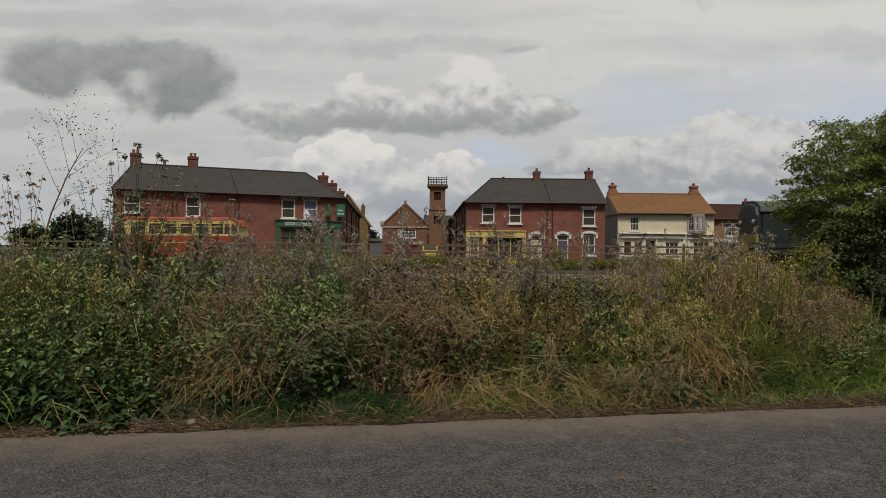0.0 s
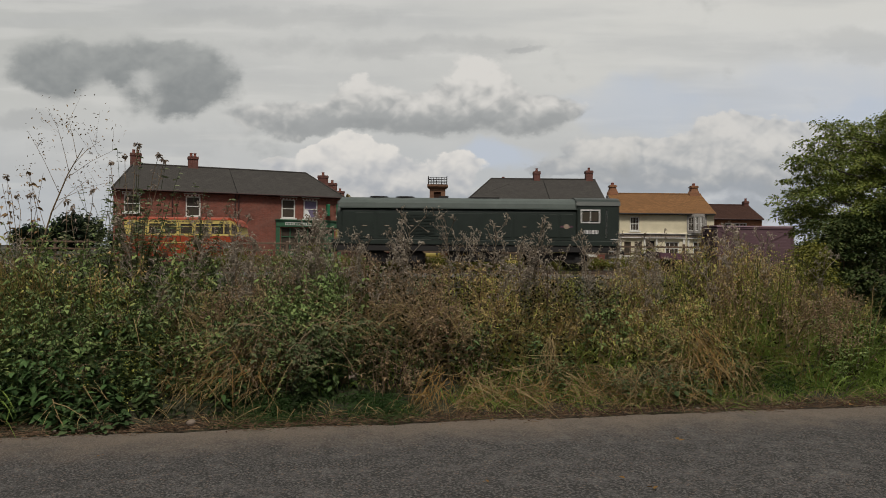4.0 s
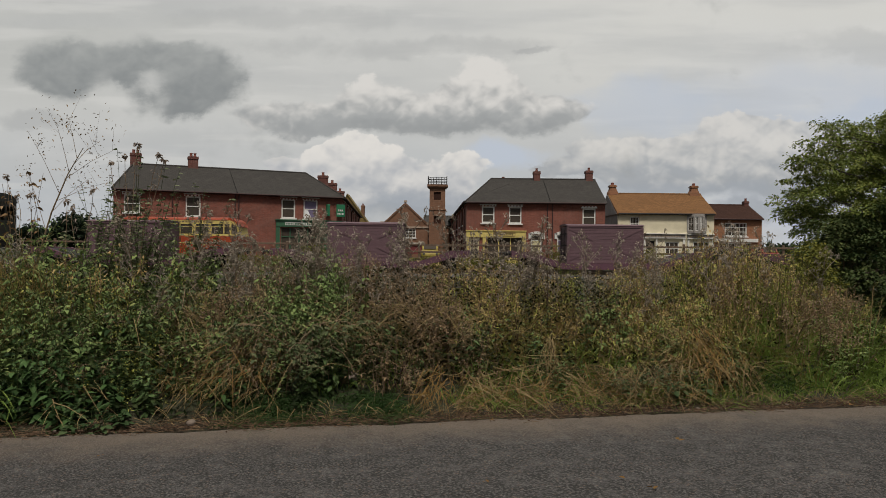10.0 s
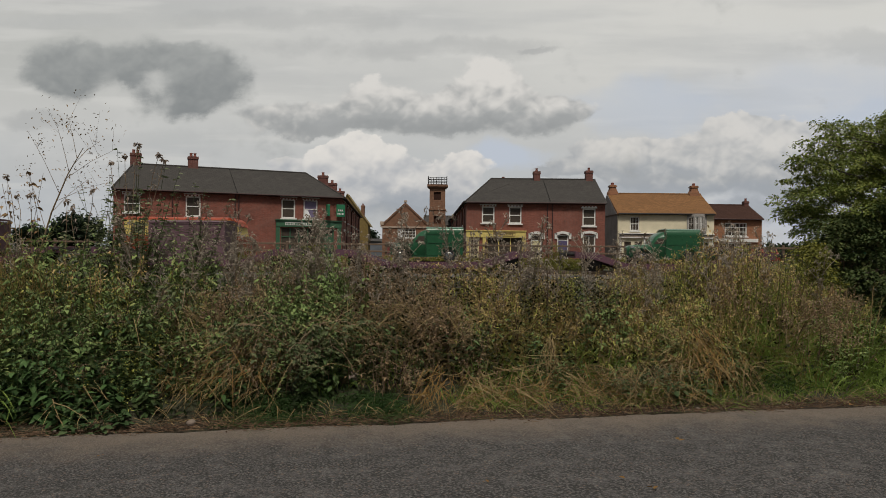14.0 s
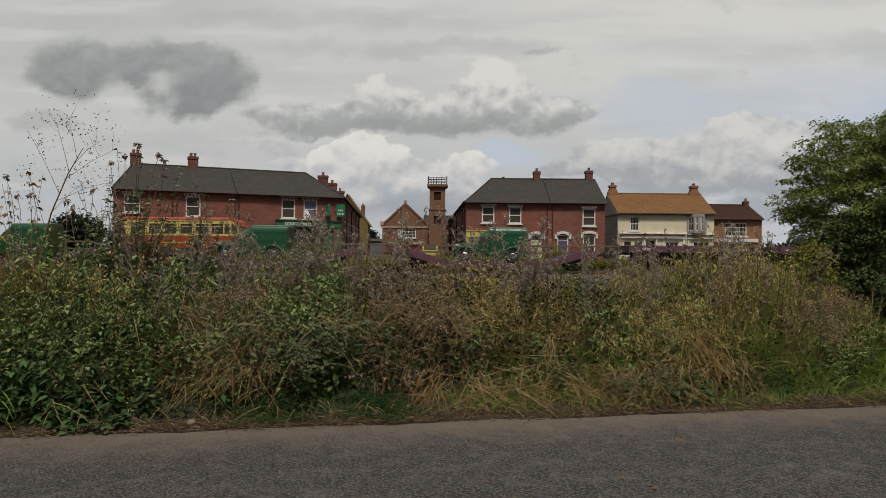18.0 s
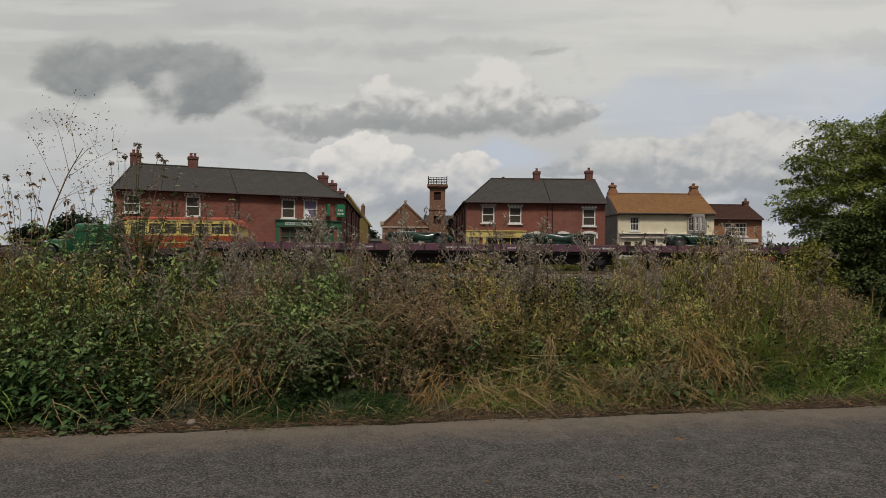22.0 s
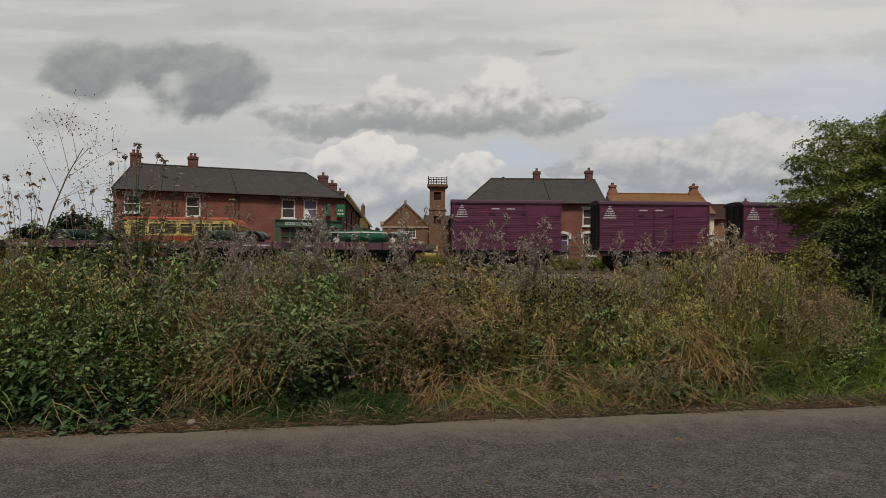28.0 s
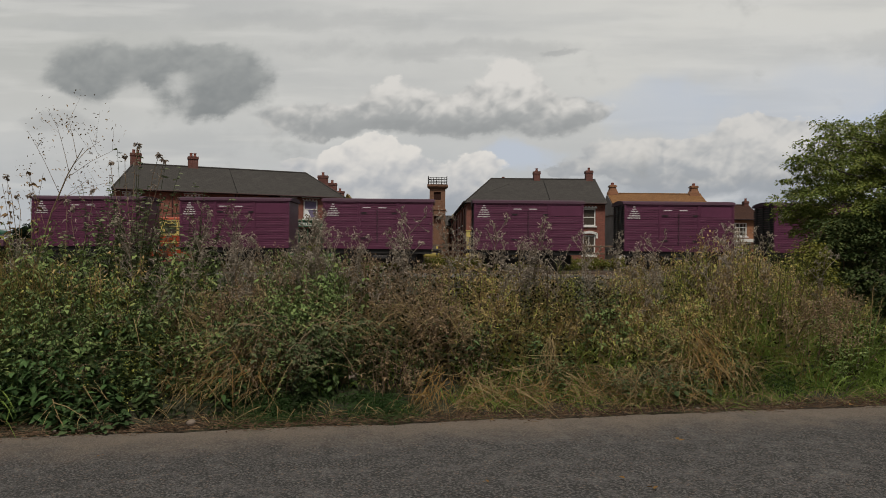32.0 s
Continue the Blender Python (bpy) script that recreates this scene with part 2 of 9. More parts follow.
def pierced(bm, width, z0, z1, y0, y1, holes, x0=0.0):
    """A wall x0..width, z0..z1, y0..y1 with rectangular holes (x0, x1, z0, z1)."""
    xs = sorted({x0, width, *[h[0] for h in holes], *[h[1] for h in holes]})
    zs = sorted({z0, z1, *[h[2] for h in holes], *[h[3] for h in holes]})

    def solid(i, j):
        if not (0 <= i < len(xs) - 1 and 0 <= j < len(zs) - 1):
            return False
        cx, cz = (xs[i] + xs[i + 1]) / 2, (zs[j] + zs[j + 1]) / 2
        return not any(h[0] < cx < h[1] and h[2] < cz < h[3] for h in holes)

    vs = {}

    def v(x, y, z):
        if (x, y, z) not in vs:
            vs[x, y, z] = bm.verts.new((x, y, z))
        return vs[x, y, z]

    for i in range(len(xs) - 1):
        for j in range(len(zs) - 1):
            if not solid(i, j):
                continue
            a, b, c, d = xs[i], xs[i + 1], zs[j], zs[j + 1]
            bm.faces.new((v(a, y0, c), v(b, y0, c), v(b, y0, d), v(a, y0, d)))
            bm.faces.new((v(a, y1, c), v(a, y1, d), v(b, y1, d), v(b, y1, c)))
            if not solid(i - 1, j):
                bm.faces.new((v(a, y0, c), v(a, y0, d), v(a, y1, d), v(a, y1, c)))
            if not solid(i + 1, j):
                bm.faces.new((v(b, y0, c), v(b, y1, c), v(b, y1, d), v(b, y0, d)))
            if not solid(i, j - 1):
                bm.faces.new((v(a, y0, c), v(a, y1, c), v(b, y1, c), v(b, y0, c)))
            if not solid(i, j + 1):
                bm.faces.new((v(a, y0, d), v(b, y0, d), v(b, y1, d), v(a, y1, d)))


# ---- sky sheet with drifting clouds, far beyond the town ----
def cloud_sheet():
    m = bpy.data.materials.new("cloud_sheet")
    m.use_nodes = True
    g = Graph(m.node_tree)
    m.node_tree.nodes.remove(m.node_tree.nodes["Principled BSDF"])
    sep = g.add("ShaderNodeSeparateXYZ", Vector=g.add("ShaderNodeTexCoord").outputs["Object"])
    u0 = g.math("DIVIDE", sep.outputs[0], sep.outputs[1])
    v0 = g.math("DIVIDE", sep.outputs[2], sep.outputs[1])

    def tone(r, gr, b):
        return tuple(((c / 255 + 0.055) / 1.055) ** 2.4 for c in (r, gr, b))

    def at(du, dv, su=1.0, sv=1.0):
        return g.add("ShaderNodeCombineXYZ", X=g.math("MULTIPLY", g.math("ADD", u0, du), su), Y=g.math("MULTIPLY", g.math("ADD", v0, dv), sv)).outputs[0]

    def billow(vec):
        """Rounded heaps with creases between them, in three sizes."""
        total = 0.0
        for scale, share in ((9.0, 0.56), (21.0, 0.28), (50.0, 0.16)):
            n = g.noise(vec, scale, 1.0, 0.4).outputs["Fac"]
            total = g.math("ADD", total, g.math("MULTIPLY", g.math("ABSOLUTE", g.math("SUBTRACT", n, 0.5)), 4.0 * share))
        return total

    heap = billow(at(0.0, 0.0, 1.0, 1.25))
    above = billow(at(-0.006, 0.014, 1.0, 1.25))
    relief = g.math("SUBTRACT", heap, above)
    mist = g.noise(at(0, 0, 1.0, 1.4), 9.0, 5.0, 0.55).outputs["Fac"]
    mist_above = g.noise(at(0.0, 0.016, 1.0, 1.4), 9.0, 5.0, 0.55).outputs["Fac"]
    soft_relief = g.math("SUBTRACT", mist, mist_above)

    warp = g.add("ShaderNodeSeparateColor", Color=g.noise(at(0.4, 0.2, 1.0, 1.3), 11.0, 6.0, 0.6).outputs["Color"])
    u = g.math("ADD", u0, g.math("MULTIPLY", g.math("SUBTRACT", warp.outputs[0], 0.5), 0.085))
    v = g.math("ADD", v0, g.math("MULTIPLY", g.math("SUBTRACT", warp.outputs[1], 0.5), 0.060))

    def oval(cx, cy, rx, ry):
        dx = g.math("DIVIDE", g.math("SUBTRACT", u, cx), rx)
        dy = g.math("DIVIDE", g.math("SUBTRACT", v, cy), ry)
        return g.math("ADD", g.math("MULTIPLY", dx, dx), g.math("MULTIPLY", dy, dy))

    def mass(ovals, ragged, wispy, lo, hi):
        """Cover of a cloud: ovals melted together, with an edge broken up by the heaps and the mist."""
        f = 0.0
        for o in ovals:
            f = g.math("ADD", f, g.math("POWER", 2.0, g.math("MULTIPLY", oval(*o), -1.6)))
        f = g.math("MINIMUM", f, 1.5)
        f = g.math("ADD", f, g.math("MULTIPLY", g.math("SUBTRACT", heap, 0.3), ragged))
        f = g.math("ADD", f, g.math("MULTIPLY", g.math("SUBTRACT", mist, 0.5), wispy))
        return g.smooth(f, lo, hi)

    # high veil: paler overhead, cooler towards one side and the horizon, with long faint bands
    band = g.noise(at(0.0, 0.0, 0.5, 3.2), 4.0, 5.0, 0.5).outputs["Fac"]
    thin = g.noise(at(0.3, 0.1, 0.35, 3.0), 10.0, 4.0, 0.5).outputs["Fac"]
    base = g.mix(g.smooth(v0, 0.04, 0.22), tone(178, 182, 186), tone(196, 196, 193))
    base = g.mix(g.math("MULTIPLY", g.smooth(u0, -0.10, 0.25), g.smooth(v0, 0.18, 0.30)), base, tone(208, 207, 202))
    base = g.mix(g.math("MULTIPLY", g.math("MULTIPLY", g.smooth(u0, 0.15, 0.6), g.smooth(v0, 0.36, 0.20)), 0.85), base, tone(194, 198, 205))
    base = g.mix(g.math("MULTIPLY", g.math("MULTIPLY", g.smooth(u0, -0.22, -0.60), g.smooth(v0, 0.14, 0.30)), 0.65), base, tone(178, 179, 175))
    base = g.mix(g.math("MULTIPLY", g.smooth(band, 0.52, 0.36), 0.55), base, tone(183, 184, 183))
    base = g.mix(g.math("MULTIPLY", g.smooth(thin, 0.52, 0.68), 0.45), base, tone(211, 210, 206))
    base = g.mix(g.math("MULTIPLY", g.smooth(mist, 0.40, 0.65), 0.18), base, tone(212, 211, 207))
    # pale blue breaks
    for cx, cy, rx, ry, k in ((0.069, 0.136, 0.061, 0.023, 0.90), (0.271, 0.207, 0.138, 0.041, 0.55), (0.588, 0.189, 0.089, 0.033, 0.90), (0.458, 0.225, 0.203, 0.049, 0.35)):
        near = g.smooth(g.math("ADD", oval(cx, cy, rx, ry), g.math("MULTIPLY", g.math("SUBTRACT", mist, 0.5), 2.2)), 1.4, 0.0)
        base = g.mix(g.math("MULTIPLY", near, k), base, tone(186, 194, 206))
    # faint grey scarves
    for cx, cy, rx, ry, k in ((-0.071, 0.291, 0.228, 0.018, 0.30), (0.116, 0.288, 0.033, 0.006, 0.35), (-0.614, 0.178, 0.049, 0.015, 0.35), (-0.036, 0.061, 0.114, 0.033, 0.80), (-0.134, 0.073, 0.057, 0.011, 0.25), (-0.234, 0.332, 0.163, 0.016, 0.20), (-0.452, 0.151, 0.163, 0.020, 0.15), (0.362, 0.094, 0.138, 0.020, 0.50), (0.579, 0.303, 0.098, 0.024, 0.25), (0.451, 0.060, 0.049, 0.016, 0.50)):
        near = g.smooth(g.math("ADD", oval(cx, cy, rx, ry), g.math("MULTIPLY", g.math("SUBTRACT", mist, 0.5), 4.0)), 1.5, 0.0)
        base = g.mix(g.math("MULTIPLY", near, k), base, tone(150, 152, 153))

    def lay(cover, under, crown, lift, lo, hi, k, bumps):
        """A cloud over the rest: greyer at its foot, lit on its heaps and crown."""
        f = g.math("ADD", g.math("SUBTRACT", v0, lift), g.math("ADD", g.math("MULTIPLY", relief, bumps), g.math("MULTIPLY", soft_relief, 0.14)))
        return g.mix(g.math("MULTIPLY", cover, k), base, g.mix(g.smooth(f, lo, hi), under, crown))

    base = lay(mass(((0.198, 0.147, 0.045, 0.024), (0.255, 0.143, 0.057, 0.021), (0.314, 0.157, 0.033, 0.016), (0.349, 0.149, 0.041, 0.020), (0.387, 0.170, 0.041, 0.024), (0.426, 0.185, 0.037, 0.021), (0.458, 0.168, 0.049, 0.028), (0.507, 0.170, 0.049, 0.020), (0.418, 0.131, 0.106, 0.033), (0.288, 0.113, 0.122, 0.033), (0.564, 0.153, 0.065, 0.028), (0.500, 0.111, 0.114, 0.041), (0.150, 0.118, 0.033, 0.011)), 0.55, 0.5, 0.42, 0.66), tone(158, 162, 166), tone(212, 209, 204), 0.14, -0.07, 0.07, 0.85, 0.13)
    base = lay(mass(((-0.153, 0.147, 0.041, 0.020), (-0.183, 0.136, 0.024, 0.015), (-0.118, 0.136, 0.049, 0.023), (-0.134, 0.105, 0.089, 0.029), (-0.060, 0.112, 0.028, 0.016), (-0.240, 0.120, 0.028, 0.013), (-0.077, 0.089, 0.073, 0.024), (0.012, 0.123, 0.049, 0.021), (-0.012, 0.082, 0.065, 0.024), (-0.199, 0.088, 0.057, 0.024)), 0.50, 0.4, 0.42, 0.60), tone(172, 175, 180), tone(224, 220, 214), 0.12, -0.09, 0.06, 0.92, 0.13)
    base = lay(mass(((0.040, 0.256, 0.039, 0.024), (0.040, 0.245, 0.036, 0.029), (0.072, 0.229, 0.029, 0.028), (0.003, 0.224, 0.033, 0.021), (0.048, 0.213, 0.073, 0.029), (-0.038, 0.200, 0.098, 0.024), (-0.103, 0.203, 0.057, 0.021), (-0.129, 0.242, 0.015, 0.016), (-0.184, 0.194, 0.073, 0.021), (0.117, 0.197, 0.052, 0.023), (0.157, 0.204, 0.041, 0.020), (-0.265, 0.189, 0.065, 0.021), (-0.224, 0.173, 0.049, 0.013), (-0.037, 0.179, 0.122, 0.018), (-0.119, 0.219, 0.049, 0.020)), 0.55, 0.9, 0.36, 0.86), tone(160, 162, 162), tone(217, 214, 209), 0.215, -0.05, 0.05, 0.90, 0.12)
    base = lay(mass(((-0.037, 0.174, 0.114, 0.016), (0.044, 0.184, 0.081, 0.018), (-0.111, 0.185, 0.057, 0.013), (-0.216, 0.174, 0.057, 0.013), (0.157, 0.197, 0.036, 0.011), (0.109, 0.179, 0.057, 0.010), (-0.281, 0.185, 0.049, 0.011)), 0.2, 1.9, 0.30, 1.35), tone(140, 143, 144), tone(164, 166, 166), 0.18, -0.03, 0.04, 0.55, 0.05)
    # haze low over the roofs
    for cx, cy, rx, ry, k in ((-0.036, 0.059, 0.114, 0.024, 0.85), (-0.118, 0.066, 0.065, 0.015, 0.60), (0.345, 0.087, 0.154, 0.016, 0.60), (0.455, 0.060, 0.073, 0.018, 0.75), (-0.215, 0.088, 0.122, 0.016, 0.30)):
        near = g.smooth(g.math("ADD", oval(cx, cy, rx, ry), g.math("MULTIPLY", g.math("SUBTRACT", mist, 0.5), 3.0)), 1.5, 0.0)
        base = g.mix(g.math("MULTIPLY", near, k), base, tone(158, 164, 171))
    base = lay(mass(((-0.589, 0.262, 0.054, 0.031), (-0.558, 0.275, 0.049, 0.021), (-0.548, 0.231, 0.054, 0.024), (-0.591, 0.243, 0.049, 0.024), (-0.518, 0.269, 0.036, 0.015), (-0.473, 0.266, 0.049, 0.020), (-0.427, 0.280, 0.036, 0.020), (-0.404, 0.281, 0.033, 0.016), (-0.371, 0.265, 0.050, 0.033), (-0.337, 0.251, 0.034, 0.033), (-0.379, 0.225, 0.057, 0.033), (-0.407, 0.196, 0.049, 0.015), (-0.351, 0.209, 0.049, 0.021), (-0.444, 0.220, 0.029, 0.016), (-0.477, 0.240, 0.021, 0.010)), 0.6, 2.6, 0.25, 1.35), tone(130, 134, 135), tone(164, 166, 164), 0.25, -0.07, 0.10, 0.93, 0.10)
    em = g.add("ShaderNodeEmission", Color=base, Strength=0.645)
    m.node_tree.links.new(em.outputs[0], m.node_tree.nodes["Material Output"].inputs[0])
    bm = bmesh.new()
    v = [bm.verts.new(p) for p in ((-5000, 4880, -73.3), (5000, 4880, -73.3), (600, 190, 317.5), (-600, 190, 317.5))]
    bm.faces.new(v)
    ob = new("backdrop", made("backdrop", bm, m))
    return tagged(ob, "grey overcast sky with white heaped clouds drifting slowly", "sky", kind="structure")


sky_sheet = cloud_sheet()


# ---- ground, road, verge, railway ----
def edge(x):
    """The y of the road's far edge."""
    return 6.58 + 0.1857 * x


def lie(x, y):
    """Height of the ground."""
    d = y - edge(x)
    if d < 0.0:
        return -0.06
    if d < 2.4:
        h = 0.62 * (d / 2.4) ** 1.1 - 0.02
    elif d < 5:
        h = 0.60
    elif d < 12:
        h = 0.60 - 0.6 * (d - 5) / 7
    else:
        h = 0.0
    if y > 30:
        h = max(h, min(1.0, (y - 30) / 3) * 0.18)
    if y > 38:
        h = max(h, 0.18 + min(1.0, (y - 38) / 6) * 0.42)
    if d < 6:
        h += 0.05 * noise.noise((x * 1.3, y * 1.3, 0.0)) * min(1, d)
    return h


def ground_sheet():
    m, g, b = blank("verge_soil_and_grass")
    co = g.add("ShaderNodeTexCoord").outputs["Object"]
    n1 = g.smooth(g.noise(co, 0.9, 6.0).outputs["Fac"], 0.35, 0.65)
    n2 = g.noise(co, 25.0, 5.0, 0.7).outputs["Fac"]
    col = g.mix(n1, (0.03, 0.022, 0.015), (0.03, 0.036, 0.014))
    col = g.mix(g.smooth(n2, 0.5, 0.75), col, (0.085, 0.063, 0.038))
    g.put(b.inputs["Base Color"], col)
    b.inputs["Roughness"].default_value = 0.95
    g.put(b.inputs["Normal"], g.add("ShaderNodeBump", Strength=0.8, Distance=0.03, Height=n2).outputs[0])
    xs = [-4000, -1200, -400, -150, -80, -50, -30, -20, -14] + [-10 + 0.4 * i for i in range(51)] + [14, 20, 30, 50, 80, 150, 400, 1200, 4000]
    off = [-4000, -600, -60, -12, -3, -0.02, 0.0] + [0.2 * i for i in range(1, 14)] + [3, 3.6, 4.3, 5, 6, 8, 10, 12, 16, 20, 22, 23.4, 25, 28, 31.4, 33, 35, 38, 45, 60, 100, 300, 1000, 3000, 4000]
    verts = []
    for o in off:
        for x in xs:
            y = edge(max(-30, min(30, x))) + o
            verts.append((x, y, lie(max(-30, min(30, x)), y) if o > -1 else -0.06))
    n = len(xs)
    faces = [(j * n + i, j * n + i + 1, (j + 1) * n + i + 1, (j + 1) * n + i) for j in range(len(off) - 1) for i in range(n - 1)]
    me = bpy.data.meshes.new("ground")
    me.from_pydata(verts, [], faces)
    me.polygons.foreach_set("use_smooth", [True] * len(faces))
    me.materials.append(m)
    return tagged(new("ground", me), "dark soil and rough grass of the roadside verge and field", "ground", kind="structure")


ground_sheet()


def road_surface():
    m, g, b = blank("worn_asphalt")
    co = g.add("ShaderNodeTexCoord").outputs["Object"]
    big = g.noise(co, 0.55, 5.0, 0.6).outputs["Fac"]
    mid = g.noise(co, 5.0, 6.0, 0.7).outputs["Fac"]
    fine = g.noise(co, 130.0, 3.0, 0.7).outputs["Fac"]
    sep = g.add("ShaderNodeSeparateXYZ", Vector=co)
    # bound stones of two sizes, each with its own tone, and dark tar gaps between them
    large = g.add("ShaderNodeTexVoronoi", Vector=co, Scale=52.0)
    small = g.add("ShaderNodeTexVoronoi", Vector=co, Scale=95.0)
    tone_l = g.add("ShaderNodeSeparateColor", Color=large.outputs["Color"])
    tone_s = g.add("ShaderNodeSeparateColor", Color=small.outputs["Color"])
    tar = g.mix(g.smooth(big, 0.35, 0.65), (0.060, 0.056, 0.054), (0.082, 0.077, 0.074))
    tar = g.mix(g.math("MULTIPLY", g.smooth(mid, 0.45, 0.7), 0.45), tar, (0.105, 0.093, 0.084))
    col = g.mix(g.math("MULTIPLY", g.smooth(tone_s.outputs[0], 0.35, 0.95), 0.65), tar, (0.165, 0.155, 0.148))
    col = g.mix(g.math("MULTIPLY", g.smooth(tone_l.outputs[0], 0.70, 0.95), 0.55), col, (0.19, 0.178, 0.168))
    col = g.mix(g.math("MULTIPLY", g.smooth(tone_l.outputs[1], 0.86, 0.96), 0.5), col, (0.20, 0.135, 0.095))
    gaps = g.math("MULTIPLY", g.smooth(large.outputs["Distance"], 0.40, 0.60), g.smooth(mid, 0.34, 0.54))
    col = g.mix(g.math("MULTIPLY", gaps, 0.92), col, (0.012, 0.0115, 0.011))
    col = g.mix(g.math("MULTIPLY", g.smooth(small.outputs["Distance"], 0.5, 0.75), 0.6), col, (0.020, 0.019, 0.018))
    # sandy grit gathered along the edge, thinning out towards the middle
    grit = g.math("ADD", sep.outputs[1], g.math("MULTIPLY", g.math("SUBTRACT", g.noise(co, 1.6, 6.0, 0.7).outputs["Fac"], 0.5), 1.5))
    sand = g.mix(g.smooth(fine, 0.35, 0.65), (0.13, 0.098, 0.073), (0.25, 0.20, 0.155))
    col = g.mix(g.math("MULTIPLY", g.smooth(grit, -1.15, 0.0), 0.8), col, sand)
    g.put(b.inputs["Base Color"], col)
    b.inputs["Roughness"].default_value = 0.85
    h = g.math("ADD", g.math("SUBTRACT", g.math("MULTIPLY", fine, 0.3), g.math("MULTIPLY", large.outputs["Distance"], 0.9)), g.math("SUBTRACT", g.math("MULTIPLY", tone_l.outputs[2], 0.4), g.math("MULTIPLY", small.outputs["Distance"], 0.5)))
    g.put(b.inputs["Normal"], g.add("ShaderNodeBump", Strength=1.0, Distance=0.014, Height=h).outputs[0])
    bm = bmesh.new()
    n = 900
    rows = []
    for i in range(n + 1):
        x = -45 + 90 * i / n
        wob = 0.07 * noise.noise((x * 1.1, 0, 0)) + 0.045 * noise.noise((x * 5.0, 3, 0))
        rows.append([bm.verts.new((x, y, z)) for y, z in ((-7.2, -0.05), (-7.0, -0.01), (-3.5, 0.03), (wob - 0.15, 0.0), (wob, -0.045))])
    for a, c in zip(rows, rows[1:]):
        for k in range(4):
            bm.faces.new((a[k], c[k], c[k + 1], a[k + 1]))
    ob = new("road", made("road", bm, m, True))
    ang = math.atan(0.1857)
    ob.matrix_basis = Matrix.Translation((0, 6.58, 0)) @ Matrix.Rotation(ang, 4, "Z")
    return tagged(ob, "worn grey country lane of patched asphalt with gritty edge", "road", kind="structure")


road_surface()

RAIL_Y, RAIL_Z = 37.2, 0.50


def railway():
    base = thing("railway_track", pose(0, RAIL_Y, 0), "single railway track on dark ballast with worn rails", "railway track", kind="structure")
    bm = bmesh.new()
    cross_prism(bm, [(-2.4, 0.0), (2.4, 0.0), (1.5, 0.30), (-1.5, 0.30)], -160, 160)
    part("ballast", bm, surface("dark_ballast", (0.06, 0.055, 0.05), (0.13, 0.12, 0.11), 20, 0.95, bump=0.8, fine=30), base)
    for y in (-0.75, 0.75):
        bm = bmesh.new()
        cross_prism(bm, [(y - 0.07, 0.31), (y + 0.07, 0.31), (y + 0.012, 0.34), (y + 0.035, 0.41), (y + 0.035, RAIL_Z), (y - 0.035, RAIL_Z), (y - 0.035, 0.41), (y - 0.012, 0.34)], -160, 160)
        part("rail", bm, M_RAIL, base)
    bm = bmesh.new()
    box(bm, -0.12, 0.12, -1.28, 1.28, 0.22, 0.325)
    me = made("sleeper", bm, M_TIMBER)
    for i in range(-60, 61):
        s = new("sleeper", me)
        s.parent, s.location = base, (i * 0.72, 0, 0)


railway()


def fence():
    rails_z = (1.02, 1.42, 1.84)
    f = thing("fence", pose(0, 42.0, 0), "weathered brown timber post and rail fence", "fence")
    bm = bmesh.new()
    box(bm, -0.07, 0.07, -0.06, 0.06, 0.3, 2.02)
    soften(bm, 0.012)
    me_post = made("post", bm, M_TIMBER)
    bm = bmesh.new()
    box(bm, 0, 2.0, -0.10, -0.06, -0.055, 0.055)
    soften(bm, 0.01)
    me_rail = made("rail", bm, M_TIMBER)
    for i in range(-13, 16):
        x = 0.56 + 2.0 * i
        p = new("post", me_post)
        p.parent, p.matrix_basis = f, pose(x, 0, random.uniform(-0.03, 0.03), random.uniform(-1.5, 1.5), random.uniform(-1.5, 1.5))
        for z in rails_z:
            r = new("rail", me_rail)
            r.parent, r.matrix_basis = f, pose(x, 0, z, 0, random.uniform(-0.6, 0.6))


fence()


